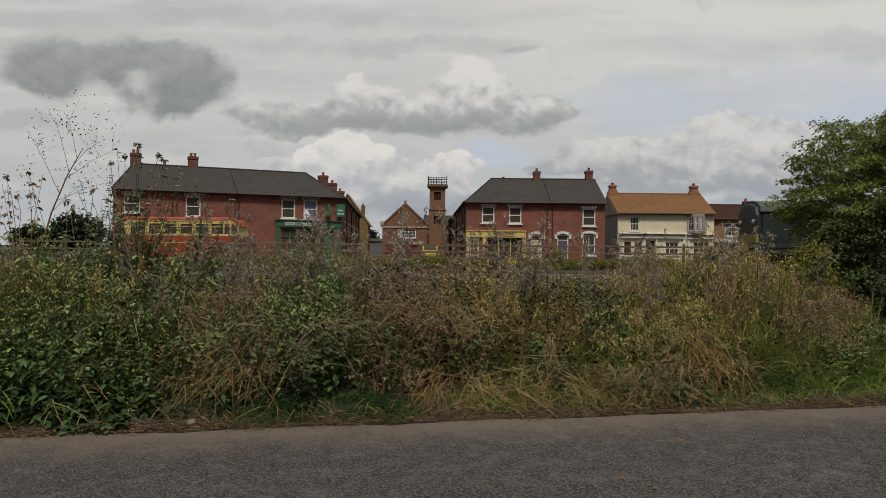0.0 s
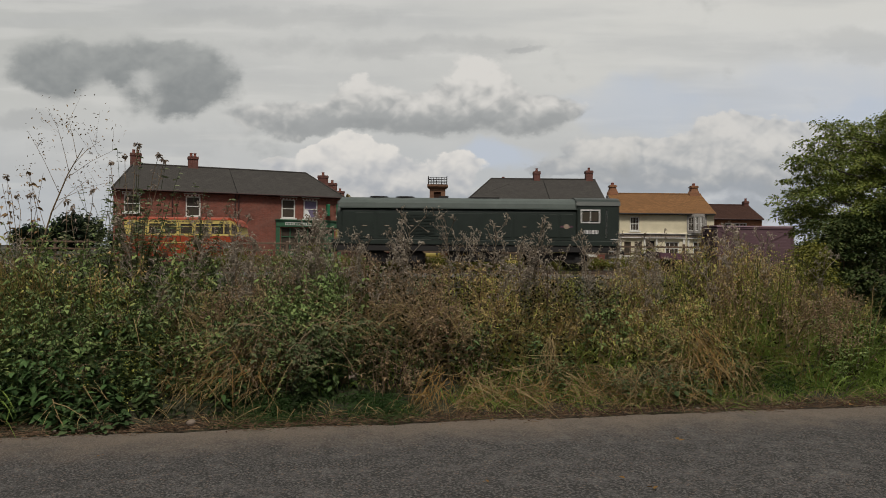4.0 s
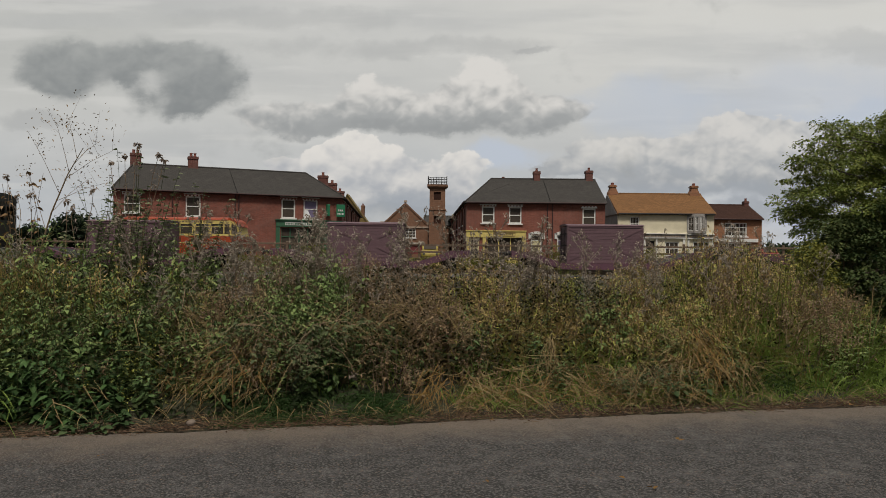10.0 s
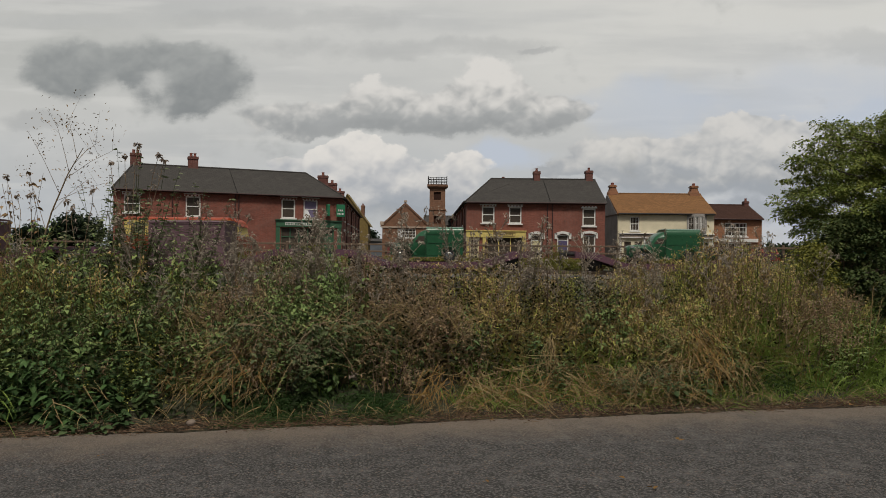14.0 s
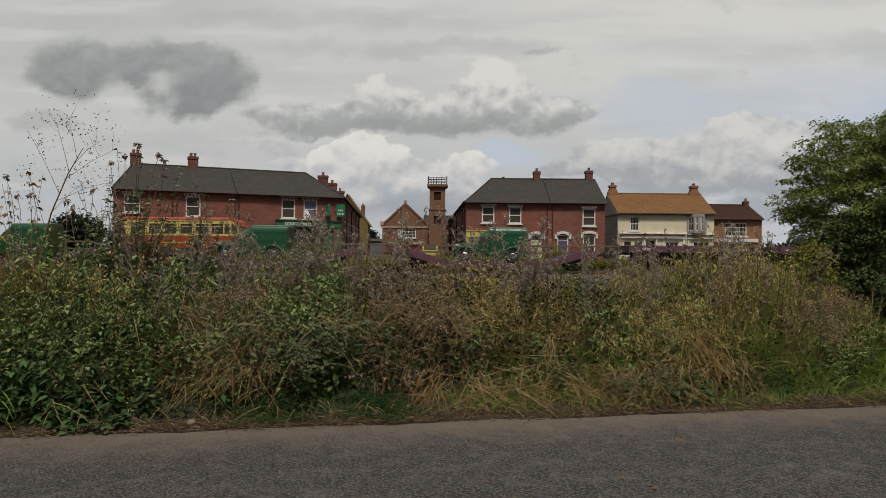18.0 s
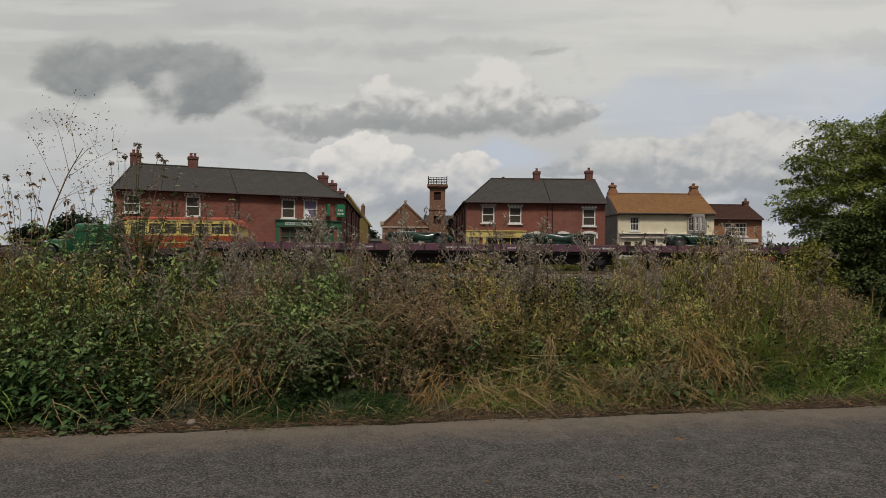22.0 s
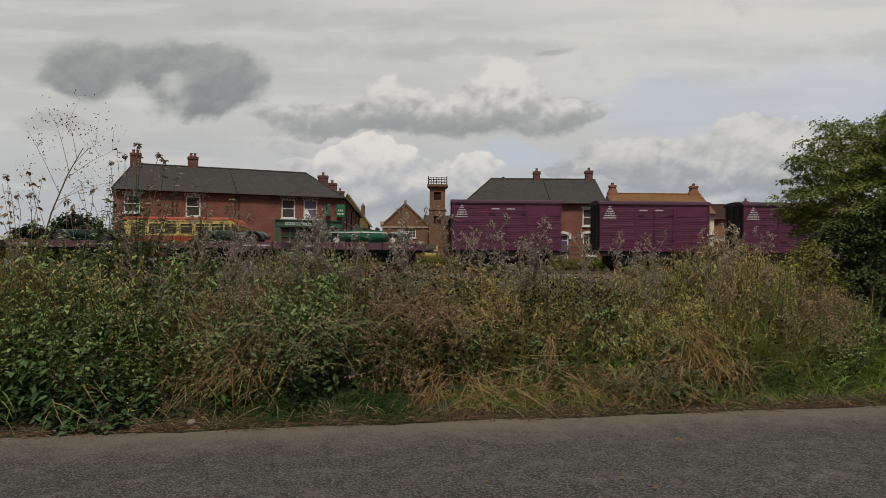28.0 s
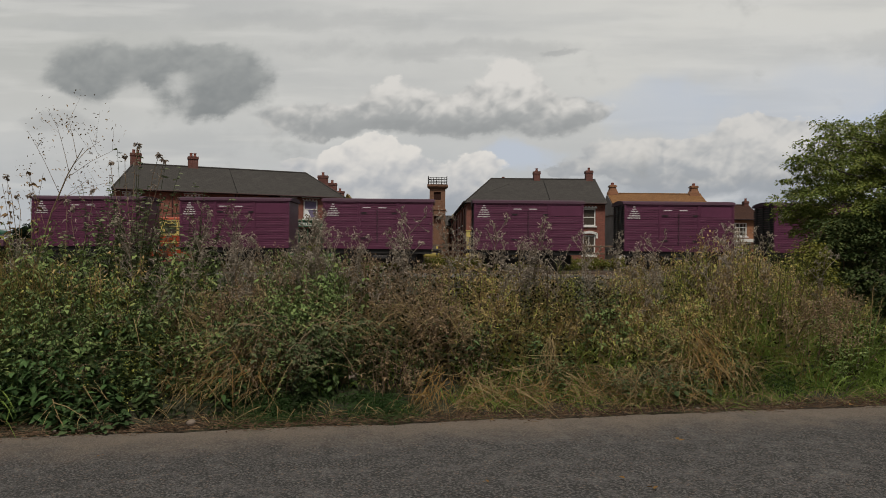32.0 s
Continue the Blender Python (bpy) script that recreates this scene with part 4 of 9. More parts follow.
def cream_house():
    h = thing("pub_building", pose(15.07, 60.0, 0.6), "cream rendered old inn with orange pantile roof", "house")
    W, D, H = 8.3, 7.0, 4.27
    w1 = (1.05, 1.85, 2.72, 3.95)
    wl, door, wl2, wr = (0.55, 1.15, 0.6, 1.8), (2.42, 3.2, 0.0, 1.88), (1.45, 2.1, 0.6, 1.8), (4.1, 5.3, 0.7, 1.8)
    wb = (6.5, 7.9, 0.6, 1.85)
    shell(h, W, D, H, M_CREAM, [w1, wl, door, wl2, wr, wb], gable=1.95, side_mat=M_GREY_RENDER)
    sash(h, *w1, bars_x=(0.33, 0.66), bars_z=(0.5,), lintel=False)
    sash(h, *wl, bars_x=(), bars_z=(), lintel=False, frame_mat=M_TIMBER)
    sash(h, *wl2, bars_x=(), bars_z=(), lintel=False, frame_mat=M_TIMBER)
    sash(h, *wr, bars_x=(0.33, 0.66), bars_z=(0.5,), lintel=False)
    sash(h, *wb, bars_x=(0.33, 0.66), bars_z=(0.5,), lintel=False)
    # black sheet across the opening in place of the unlit room behind
    block("doorway", h, M_BLACK, 2.45, 3.17, 0.15, 0.2, 0.0, 1.86, label="black sheet that stands for the unlit inside of the doorway")
    bm = bmesh.new()
    box(bm, 0.1, 5.85, -0.16, -0.002, 2.10, 2.16)
    box(bm, 0.1, 5.85, -0.22, -0.002, 2.46, 2.52)
    box(bm, 5.95, 8.28, -0.18, -0.002, 2.08, 2.14)
    box(bm, 5.95, 8.28, -0.22, -0.002, 2.44, 2.5)
    g = part("pub_front", bm, M_WHITE, h, "white timber cornice of the front")
    for x in (0.15, 2.22, 3.26, 5.6, 6.0, 8.1):
        block("pilaster", g, M_WHITE, x, x + 0.16, -0.10, -0.002, 0.0, 2.1, 0.01)
    bm = bmesh.new()
    box(bm, 0.12, 5.8, -0.12, -0.003, 2.165, 2.455)
    box(bm, 6.0, 8.24, -0.12, -0.003, 2.145, 2.435)
    part("fascia", bm, M_GREY_RENDER, g, "grey fascia board with worn gilt letters")
    bars(g, 0.5, 5.4, 2.23, 2.38, -0.125, M_STONE, 14)
    bars(g, 6.2, 8.0, 2.22, 2.36, -0.125, M_STONE, 15)
    # grey bay window on the upper floor
    bm = bmesh.new()
    outline = [(5.97, 0.0), (6.45, -0.45), (7.28, -0.45), (7.62, 0.0)]
    for z0, z1 in ((2.55, 2.75), (3.98, 4.22)):
        a = [bm.verts.new((x, y, z0)) for x, y in outline]
        b = [bm.verts.new((x, y, z1)) for x, y in outline]
        bm.faces.new(a[::-1]), bm.faces.new(b)
        for i in range(4):
            j = (i + 1) % 4
            bm.faces.new((a[i], a[j], b[j], b[i]))
    bay = part("bay_window", bm, M_BAY, h, "grey painted bay window with white sashes")
    for x, y in ((6.01, -0.03), (6.45, -0.41), (6.865, -0.41), (7.28, -0.41), (7.58, -0.03)):
        block("post", bay, M_BAY, x - 0.07, x + 0.07, y - 0.05, y + 0.05, 2.751, 3.979)
    for a, b, n in ((outline[0], outline[1], 1), (outline[1], (6.865, -0.45), 1), ((6.865, -0.45), outline[2], 1), (outline[2], outline[3], 1)):
        ax, ay = a[0] + (b[0] - a[0]) * 0.14, a[1] + (b[1] - a[1]) * 0.14
        bx, by = a[0] + (b[0] - a[0]) * 0.86, a[1] + (b[1] - a[1]) * 0.86
        L = math.hypot(bx - ax, by - ay)
        bm = bmesh.new()
        pierced(bm, L, 2.76, 3.97, 0.04, 0.08, [(0.06, L - 0.06, 2.82, 3.91)])
        for k in range(1, n + 1):
            box(bm, L * k / (n + 1) - 0.02, L * k / (n + 1) + 0.02, 0.045, 0.075, 2.82, 3.91)
        box(bm, 0.06, L - 0.06, 0.043, 0.078, 3.34, 3.39)
        s = part("sash", bm, M_WHITE, bay)
        s.matrix_basis = pose(ax, ay, 0, 0, 0, math.degrees(math.atan2(by - ay, bx - ax)))
        bm = bmesh.new()
        box(bm, 0.05, L - 0.05, 0.058, 0.062, 2.81, 3.92)
        p = part("pane", bm, M_GLASS, bay)
        p.matrix_basis = s.matrix_basis.copy()
    roof(h, W, D, H, 1.95, M_PANTILE, 0, 0, thick=0.12)
    bm = bmesh.new()
    tube(bm, (0, -0.26, H - 0.08), (W, -0.26, H - 0.08), 0.07, 0.07, 8)
    part("gutter", bm, M_BLACK, h)
    for x in (0.35, W - 0.55):
        shoulder_chimney(h, x, D / 2, H + 1.3, H + 2.7)
    bm = bmesh.new()
    cross_prism(bm, [(-0.12, H - 0.12), (D + 0.12, H - 0.12), (D / 2, H + 1.86)], -0.145, -0.112)
    part("gable_wall", bm, M_GREY_RENDER, h, "grey rendered gable under the tile verge")


def end_house():
    h = thing("brick_house", pose(23.4, 61.0, 0.6), "orange-brown brick house with dark tiled roof", "house")
    W, D, H = 4.55, 6.0, 3.9
    w = (1.3, 3.25, 2.35, 3.55)
    low = (0.8, 3.6, 0.7, 1.8)
    shell(h, W, D, H, M_BRICK_ORANGE, [w, low], gable=1.4)
    sash(h, *w, bars_x=(0.16, 0.33, 0.5, 0.67, 0.84), bars_z=(0.33, 0.66), lintel=False)
    sash(h, *low, bars_x=(0.25, 0.5, 0.75), bars_z=(0.5,), lintel=False)
    block("shop_fascia", h, M_WHITE, 0.4, 4.2, -0.12, -0.002, 1.85, 2.15)
    roof(h, W, D, H, 1.4, M_TILE_DARK)
    eaves(h, W, H, M_BRICK_ORANGE, False)
    chimney(h, W - 0.15, D / 2, H + 0.9, H + 1.75, M_BRICK_SOOTY, 0.45, 0.5, 1)


def hall():
    h = thing("chapel_hall", pose(-7.0, 80.0, 0.6), "brown brick gabled hall with round vent and white window", "chapel")
    W, D, H = 5.25, 14.0, 3.6
    win = (1.75, 3.85, 2.25, 3.3)
    low = (0.6, 4.6, 0.4, 1.5)
    bm = bmesh.new()
    pierced(bm, W, -0.3, H, 0.0, 0.3, [win, low])
    prism(bm, [(0, H), (W, H), (W / 2, H + 2.45)], 0.0, 0.3)
    part("front_wall", bm, M_BRICK_BROWN, h)
    for x in (0.0, W - 0.3):
        block("side_wall", h, M_BRICK_BROWN, x, x + 0.3, 0.301, D, -0.3, H)
    bm = bmesh.new()
    for s in (0, 1):
        a, b = ((-0.25, H - 0.1), (W / 2, H + 2.55)) if s == 0 else ((W + 0.25, H - 0.1), (W / 2, H + 2.55))
        prism(bm, [a, b, (b[0], b[1] + 0.12), (a[0], a[1] + 0.12)], 0.31, D)
    part("roof", bm, M_SLATE, h)
    bm = bmesh.new()
    prism(bm, [(-0.2, H - 0.15), (-0.2, H + 0.1), (W / 2, H + 2.72), (W + 0.2, H + 0.1), (W + 0.2, H - 0.15), (W / 2, H + 2.45)], -0.08, -0.002)
    part("coping", bm, M_BRICK_BROWN, h)
    bm = bmesh.new()
    box(bm, -0.1, W + 0.1, -0.09, -0.003, H - 0.22, H - 0.16 + 0.12)
    box(bm, W / 2 - 0.17, W / 2 + 0.17, -0.12, 0.3, H + 2.72, H + 2.95)
    for x in (-0.25, W - 0.15):
        box(bm, x, x + 0.4, -0.1, 0.3, H + 0.1, H + 0.5)
    part("stone_dressings", bm, M_STONE, h, "pale stone band and finials")
    bm = bmesh.new()
    n = 20
    for r0, r1 in ((0.30, 0.40), (0.13, 0.19)):
        for i in range(n):
            a, b = 6.2832 * i / n, 6.2832 * (i + 1) / n
            prism(bm, [(W / 2 + r * math.cos(t), H + 1.15 + r * math.sin(t)) for r, t in ((r0, a), (r1, a), (r1, b), (r0, b))], -0.07, -0.004)
    box(bm, W / 2 - 0.04, W / 2 + 0.04, -0.06, -0.005, H + 0.85, H + 1.45)
    part("round_vent", bm, M_STONE, h, "white round gable vent")
    sash(h, *win, bars_x=(0.2, 0.4, 0.6, 0.8), bars_z=(0.33, 0.66), lintel=False)
    # white panel in front of the leftmost panes
    block("blind", h, M_CURTAIN, win[0] + 0.1, win[0] + 0.62, 0.075, 0.09, win[2] + 0.1, win[3] - 0.1, label="white panel over the left part of the window")
    block("red_shutter", h, M_RED_BOARD, 0.6, 4.6, 0.1, 0.14, 0.4, 1.5, label="red painted lower front")
    block("fascia", h, M_STONE, 0.3, 4.95, -0.1, -0.002, 1.56, 1.72)
    bars(h, 0.8, 4.5, 1.59, 1.69, -0.102, M_WHITE, 41)
    annexe = thing("hall_annexe", pose(-2.3, 84.0, 0.6), "low brick annexe with slate roof beside the hall", "house")
    shell(annexe, 3.2, 5, 3.9, M_BRICK_BROWN, [(0.4, 1.0, 2.2, 3.2)])
    sash(annexe, 0.4, 1.0, 2.2, 3.2, bars_x=(), lintel=False)
    roof(annexe, 3.2, 5, 3.9, 1.2, M_SLATE)


def tower():
    t = thing("brick_tower", pose(-0.68, 79.0, 0.6), "square brown brick tower with railing on top", "tower")
    r = 0.92
    bm = bmesh.new()
    for lv, (z0, z1) in enumerate(((-0.3, 5.45), (5.45, 7.85))):
        k = r if lv == 0 else r - 0.04
        hz = (3.85, 4.7) if lv == 0 else (6.5, 7.4)
        pierced(bm, k, z0, z1, -k, -k + 0.25, [(-0.4, 0.4, *hz)], -k)
        box(bm, -k, k, k - 0.25, k, z0, z1)
        box(bm, -k, -k + 0.25, -k + 0.251, k - 0.251, z0, z1)
        box(bm, k - 0.25, k, -k + 0.251, k - 0.251, z0, z1)
    part("shaft", bm, M_BRICK_BROWN, t)
    # recess darkness put into the colour of a panel at the back
    for z0, z1 in ((3.85, 4.7), (6.5, 7.4)):
        block("louvre", t, M_TILE_DARK, -0.4, 0.4, -r + 0.16, -r + 0.22, z0, z1, label="dark brown panel closing a recessed opening")
    bm = bmesh.new()
    box(bm, -r - 0.06, r + 0.06, -r - 0.06, r + 0.06, 5.36, 5.46)
    box(bm, -r - 0.12, r + 0.12, -r - 0.12, r + 0.12, 7.86, 8.0)
    box(bm, -r - 0.24, r + 0.24, -r - 0.24, r + 0.24, 8.0, 8.22)
    part("cornice", bm, M_BRICK_BROWN, t)
    bm = bmesh.new()
    k = r + 0.12
    for i in range(8):
        p = -k + 2 * k * i / 7
        for q in (-k, k):
            tube(bm, (p, q, 8.22), (p, q, 9.05 if i % 7 else 9.15), 0.045 if i % 7 == 0 else 0.03, None, 6)
            tube(bm, (q, p, 8.22), (q, p, 9.05), 0.03, None, 6)
    for z in (8.45, 8.75, 9.0):
        for q in (-k, k):
            tube(bm, (-k, q, z), (k, q, z), 0.025, None, 6)
            tube(bm, (q, -k, z), (q, k, z), 0.025, None, 6)
    part("railing", bm, M_BLACK, t, "black iron railing")


def ochre_house():
    h = thing("ochre_house", pose(-13.6, 90.0, 0.6), "ochre brick gabled house at the street's end", "house")
    W, D, H, TOP = 3.9, 2.6, 4.1, 7.9
    bm = bmesh.new()
    box(bm, 0, W, 0, D, -0.3, H)
    prism(bm, [(0, H), (W, H), (1.1, TOP)], 0, D)
    part("gabled_body", bm, M_BRICK_OCHRE, h)
    bm = bmesh.new()
    for a, b in (((-0.5, H - 2.0), (1.1, TOP + 0.05)), ((W + 0.3, H - 0.35), (1.1, TOP + 0.05))):
        prism(bm, [a, b, (b[0], b[1] + 0.12), (a[0], a[1] + 0.12)], -0.1, D)
    part("roof", bm, M_BRICK_OCHRE, h, "ochre coping along the gable slopes")
    chimney(h, 3.05, 1.3, H - 0.3, H + 2.5, M_BRICK_BROWN, 0.5, 0.6, 1)


def far_shed():
    t = thing("shed", pose(-10.45, 97.0, 0.6), "low blue-grey clad shed at the end of the side street", "shed")
    bm = bmesh.new()
    box(bm, 0, 2.6, 0, 4, -0.3, 1.95)
    part("cladding", bm, M_SHED, t)
    for i in range(9):
        block("batten", t, M_SHED, 0.1 + 0.29 * i, 0.16 + 0.29 * i, -0.03, -0.001, 0.0, 1.9)
    bm = bmesh.new()
    cross_prism(bm, [(-0.15, 1.96), (4.15, 2.35), (4.15, 2.42), (-0.15, 2.03)], -0.12, 2.72)
    part("roof", bm, M_SLATE, t)


far_shed()
left_terrace()
right_terrace()
cream_house()
end_house()
hall()
tower()
ochre_house()


# ---- the train ----
SPEED = 5.44
MOVERS, WHEELS = [], []


def wheelset_mesh(r):
    bm = bmesh.new()
    for y in (-0.75, 0.75):
        s = 1 if y > 0 else -1
        tube(bm, (0, y - 0.06, 0), (0, y + 0.06, 0), r, r, 20)
        tube(bm, (0, y - s * 0.10, 0), (0, y - s * 0.06, 0), r + 0.03, r + 0.03, 20)
        tube(bm, (0, y + s * 0.06, 0), (0, y + s * 0.10, 0), r * 0.35, r * 0.25, 10)
        for k in range(4):
            a = math.pi * k / 2
            tube(bm, (0.25 * r * math.cos(a), y + s * 0.075, 0.25 * r * math.sin(a)), (0.9 * r * math.cos(a), y + s * 0.075, 0.9 * r * math.sin(a)), 0.03, 0.03, 5)
    tube(bm, (0, -0.75, 0), (0, 0.75, 0), 0.07, 0.07, 8)
    return made("wheelset", bm, M_UNDER)


ME_WHEEL_SMALL, ME_WHEEL_BIG, ME_WHEEL_LOW = wheelset_mesh(0.46), wheelset_mesh(0.54), wheelset_mesh(0.40)


def wheelset(parent, x, me, r):
    w = new("wheelset", me)
    w.parent = parent
    w.location = (x, 0, r)
    WHEELS.append((w, x, r))
    return w


def coupling(parent, x, way, z=1.0):
    bm = bmesh.new()
    for y in (-0.86, 0.86):
        tube(bm, (x, y, z), (x + way * 0.30, y, z), 0.09, 0.08, 10)
        tube(bm, (x + way * 0.30, y, z), (x + way * 0.40, y, z), 0.05, 0.05, 8)
        tube(bm, (x + way * 0.40, y, z), (x + way * 0.44, y, z), 0.19, 0.19, 14)
    part("buffers", bm, M_UNDER, parent)
    bm = bmesh.new()
    tube(bm, (x, 0, z), (x + way * 0.32, 0, z - 0.12), 0.035, 0.035, 6)
    tube(bm, (x + way * 0.30, 0, z - 0.1), (x + way * 0.5, 0, z - 0.02), 0.035, 0.035, 6)
    part("coupling", bm, M_UNDER, parent)


def moving(ob, x):
    MOVERS.append((ob, x, ob.location.y, ob.location.z))
    return ob


def train_thing(name, x, label, category, group="", z=0.0):
    return moving(thing(name, pose(x, RAIL_Y, RAIL_Z + z), label, category, group), x)


def arc(y0, z0, rise, n=9):
    """Roof outline from -y0 to y0 at z0, bulging by rise."""
    return [(-y0 * math.cos(math.pi * i / n), z0 + rise * math.sin(math.pi * i / n) ** 0.8) for i in range(n + 1)]


def locomotive(x):
    t = train_thing("diesel_locomotive", x, "dark green single-cab diesel locomotive with grey-green bonnet roof", "locomotive")
    L, CAB = 14.72, 12.55
    block("underframe", t, M_UNDER, -0.10, L - 0.1, -1.3, 1.3, 0.98, 1.32, 0.02)
    block("solebar", t, M_LOCO, -0.15, L - 0.05, -1.345, 1.345, 1.322, 1.58, 0.015, "green footplate edge")
    bm = bmesh.new()
    cross_prism(bm, [(-1.2, 1.582), (1.2, 1.582), (1.2, 3.06), (1.12, 3.2), (-1.12, 3.2), (-1.2, 3.06)], 0.40, CAB)
    soften(bm, 0.03)
    hood = part("bonnet", bm, M_LOCO, t)
    # raised doors, louvres and handles along the bonnet
    i = 0
    for xx in (1.1, 2.2, 3.4, 4.9, 6.4, 7.9, 9.3, 10.6, 11.7):
        w = (0.95, 1.05, 1.3, 1.35, 1.35, 1.25, 1.15, 0.95, 0.7)[i]
        block("bonnet_door", hood, M_LOCO, xx, xx + w, -1.222, -1.202, 1.75, 2.95, 0.008)
        block("door_handle", hood, M_STONE, xx + w * 0.4, xx + w * 0.4 + 0.2, -1.25, -1.223, 2.26, 2.30, 0.006, "small bright handle")
        i += 1
    bm = bmesh.new()
    for k in range(14):
        box(bm, 3.45, 5.2, -1.245, -1.223, 1.85 + k * 0.075, 1.89 + k * 0.075)
    part("louvre_panel", bm, M_LOCO, hood, "radiator louvres")
    bm = bmesh.new()
    cross_prism(bm, [(-1.26, 3.2), (1.26, 3.2), *arc(1.24, 3.22, 0.60)[::-1]], 0.27, CAB - 0.02)
    rf = part("bonnet_roof", bm, M_LOCO_ROOF, t, "grey-green rounded bonnet roof")
    bm = bmesh.new()
    box(bm, 0.25, CAB, -1.275, -1.245, 3.19, 3.25)
    box(bm, 0.25, CAB, 1.245, 1.275, 3.19, 3.25)
    part("rain_strip", bm, M_LOCO_ROOF, rf)
    bm = bmesh.new()
    for xx in (2.2, 3.6):
        tube(bm, (xx, 0, 3.80), (xx, 0, 3.87), 0.5, 0.5, 20)
    box(bm, 7.0, 8.6, -0.4, 0.4, 3.79, 3.86)
    box(bm, 5.4, 5.9, -0.25, 0.25, 3.79, 3.92)
    part("roof_fittings", bm, M_UNDER, rf, "roof fan grilles and exhaust")
    # nose
    bm = bmesh.new()
    cross_prism(bm, [(-1.15, 1.582), (1.15, 1.582), (1.15, 3.0), (0.95, 3.45), (0.4, 3.66), (-0.4, 3.66), (-0.95, 3.45), (-1.15, 3.0)], 0.10, 0.41)
    soften(bm, 0.08, 2)
    nose = part("nose", bm, M_LOCO, t)
    bm = bmesh.new()
    box(bm, 0.075, 0.099, -1.0, 1.0, 1.60, 2.05)
    box(bm, 0.075, 0.21, -1.175, -1.152, 1.60, 2.05)
    part("warning_panel", bm, M_CAR_YELLOW, nose, "small yellow warning panel round the nose")
    bm = bmesh.new()
    for y in (-0.8, 0.8):
        tube(bm, (0.05, y, 2.7), (0.11, y, 2.7), 0.11, 0.11, 12)
    part("marker_lamps", bm, M_LAMP, nose)
    # cab
    bm = bmesh.new()
    win = (CAB + 0.22, CAB + 1.14, 2.55, 3.16)
    pierced(bm, L, 1.582, 3.40, -1.33, -1.27, [win], CAB)
    pierced(bm, L, 1.582, 3.40, 1.27, 1.33, [win], CAB)
    ends = [(-1.27, 1.582), (1.27, 1.582), (1.27, 3.4), (-1.27, 3.4)]
    box(bm, CAB, CAB + 0.06, -1.269, 1.269, 1.582, 3.4)
    box(bm, L - 0.07, L, -1.269, 1.269, 1.582, 2.45)
    box(bm, L - 0.07, L, -1.269, 1.269, 3.2, 3.4)
    for y in (-1.269, -0.45, 0.3, 1.12):
        box(bm, L - 0.07, L, y, y + 0.149, 2.45, 3.2)
    cab = part("cab", bm, M_LOCO, t)
    bm = bmesh.new()
    cross_prism(bm, [(-1.36, 3.4), (1.36, 3.4), *arc(1.34, 3.42, 0.46)[::-1]], CAB - 0.04, L + 0.06)
    part("cab_roof", bm, M_LOCO, cab, "dark green domed cab roof")
    for y, s in ((-1.33, -1), (1.27, 1)):
        bm = bmesh.new()
        pierced(bm, win[1] + 0.04, win[2] - 0.05, win[3] + 0.05, y - 0.02, y + 0.075, [(win[0] + 0.015, win[1] - 0.015, win[2] + 0.015, win[3] - 0.015)], win[0] - 0.04)
        box(bm, (win[0] + win[1]) / 2 - 0.02, (win[0] + win[1]) / 2 + 0.02, y - 0.01, y + 0.06, win[2] + 0.05, win[3] - 0.05)
        fr = part("window_frame", bm, M_LETTER, cab, "pale aluminium window frame")
        block("pane", fr, M_GLASS, win[0] + 0.05, win[1] - 0.05, y + 0.02, y + 0.03, win[2] + 0.05, win[3] - 0.05)
    block("cab_floor", cab, M_UNDER, CAB + 0.07, L - 0.08, -1.26, 1.26, 1.6, 2.3)
    bars(cab, CAB + 0.35, CAB + 1.1, 1.95, 2.15, -1.331, M_LETTER, 21, "number")
    block("cab_stripe", cab, M_LETTER, L - 0.42, L - 0.02, -1.336, -1.331, 1.66, 1.70)
    bm = bmesh.new()
    for k in range(5):
        box(bm, L - 0.5, L - 0.2, -1.40, -1.34, 1.05 + k * 0.0 - 0.3 * k, 1.08 - 0.3 * k) if k < 3 else None
    for zz in (1.7, 3.2):
        tube(bm, (CAB + 1.5, -1.36, 1.75), (CAB + 1.5, -1.36, 3.2), 0.02, 0.02, 6)
    part("steps_and_handrail", bm, M_LETTER, cab)
    bm = bmesh.new()
    tube(bm, (12.02, -1.235, 2.32), (12.02, -1.226, 2.32), 0.13, 0.13, 18)
    crest = part("crest", bm, M_STONE, hood, "small pale heraldic crest")
    block("crest_bar", hood, M_PLUM_DECK, 11.70, 12.34, -1.232, -1.2265, 2.27, 2.36)
    block("fuel_tank", t, M_UNDER, 5.9, 8.7, -1.1, 1.1, 0.45, 0.975, 0.06)
    for bx in (1.5, 10.0):
        bm = bmesh.new()
        for y in (-1.0, 1.0):
            s = 0.07
            prism(bm, [(bx, 0.62), (bx + 0.3, 0.42), (bx + 1.1, 0.42), (bx + 1.3, 0.55), (bx + 1.9, 0.55), (bx + 2.1, 0.42), (bx + 2.9, 0.42), (bx + 3.2, 0.62), (bx + 3.2, 0.86), (bx, 0.86)], y - s, y + s)
        box(bm, bx + 1.3, bx + 1.9, -0.9, 0.9, 0.5, 0.95)
        for ax in (0.55, 2.65):
            box(bm, bx + ax - 0.16, bx + ax + 0.16, -1.16, -1.075, 0.40, 0.75)
        bg = part("bogie", bm, M_UNDER, t)
        for ax in (0.55, 2.65):
            wheelset(bg, bx + ax, ME_WHEEL_BIG, 0.54)
    coupling(t, -0.10, -1)
    coupling(t, L - 0.1, 1)


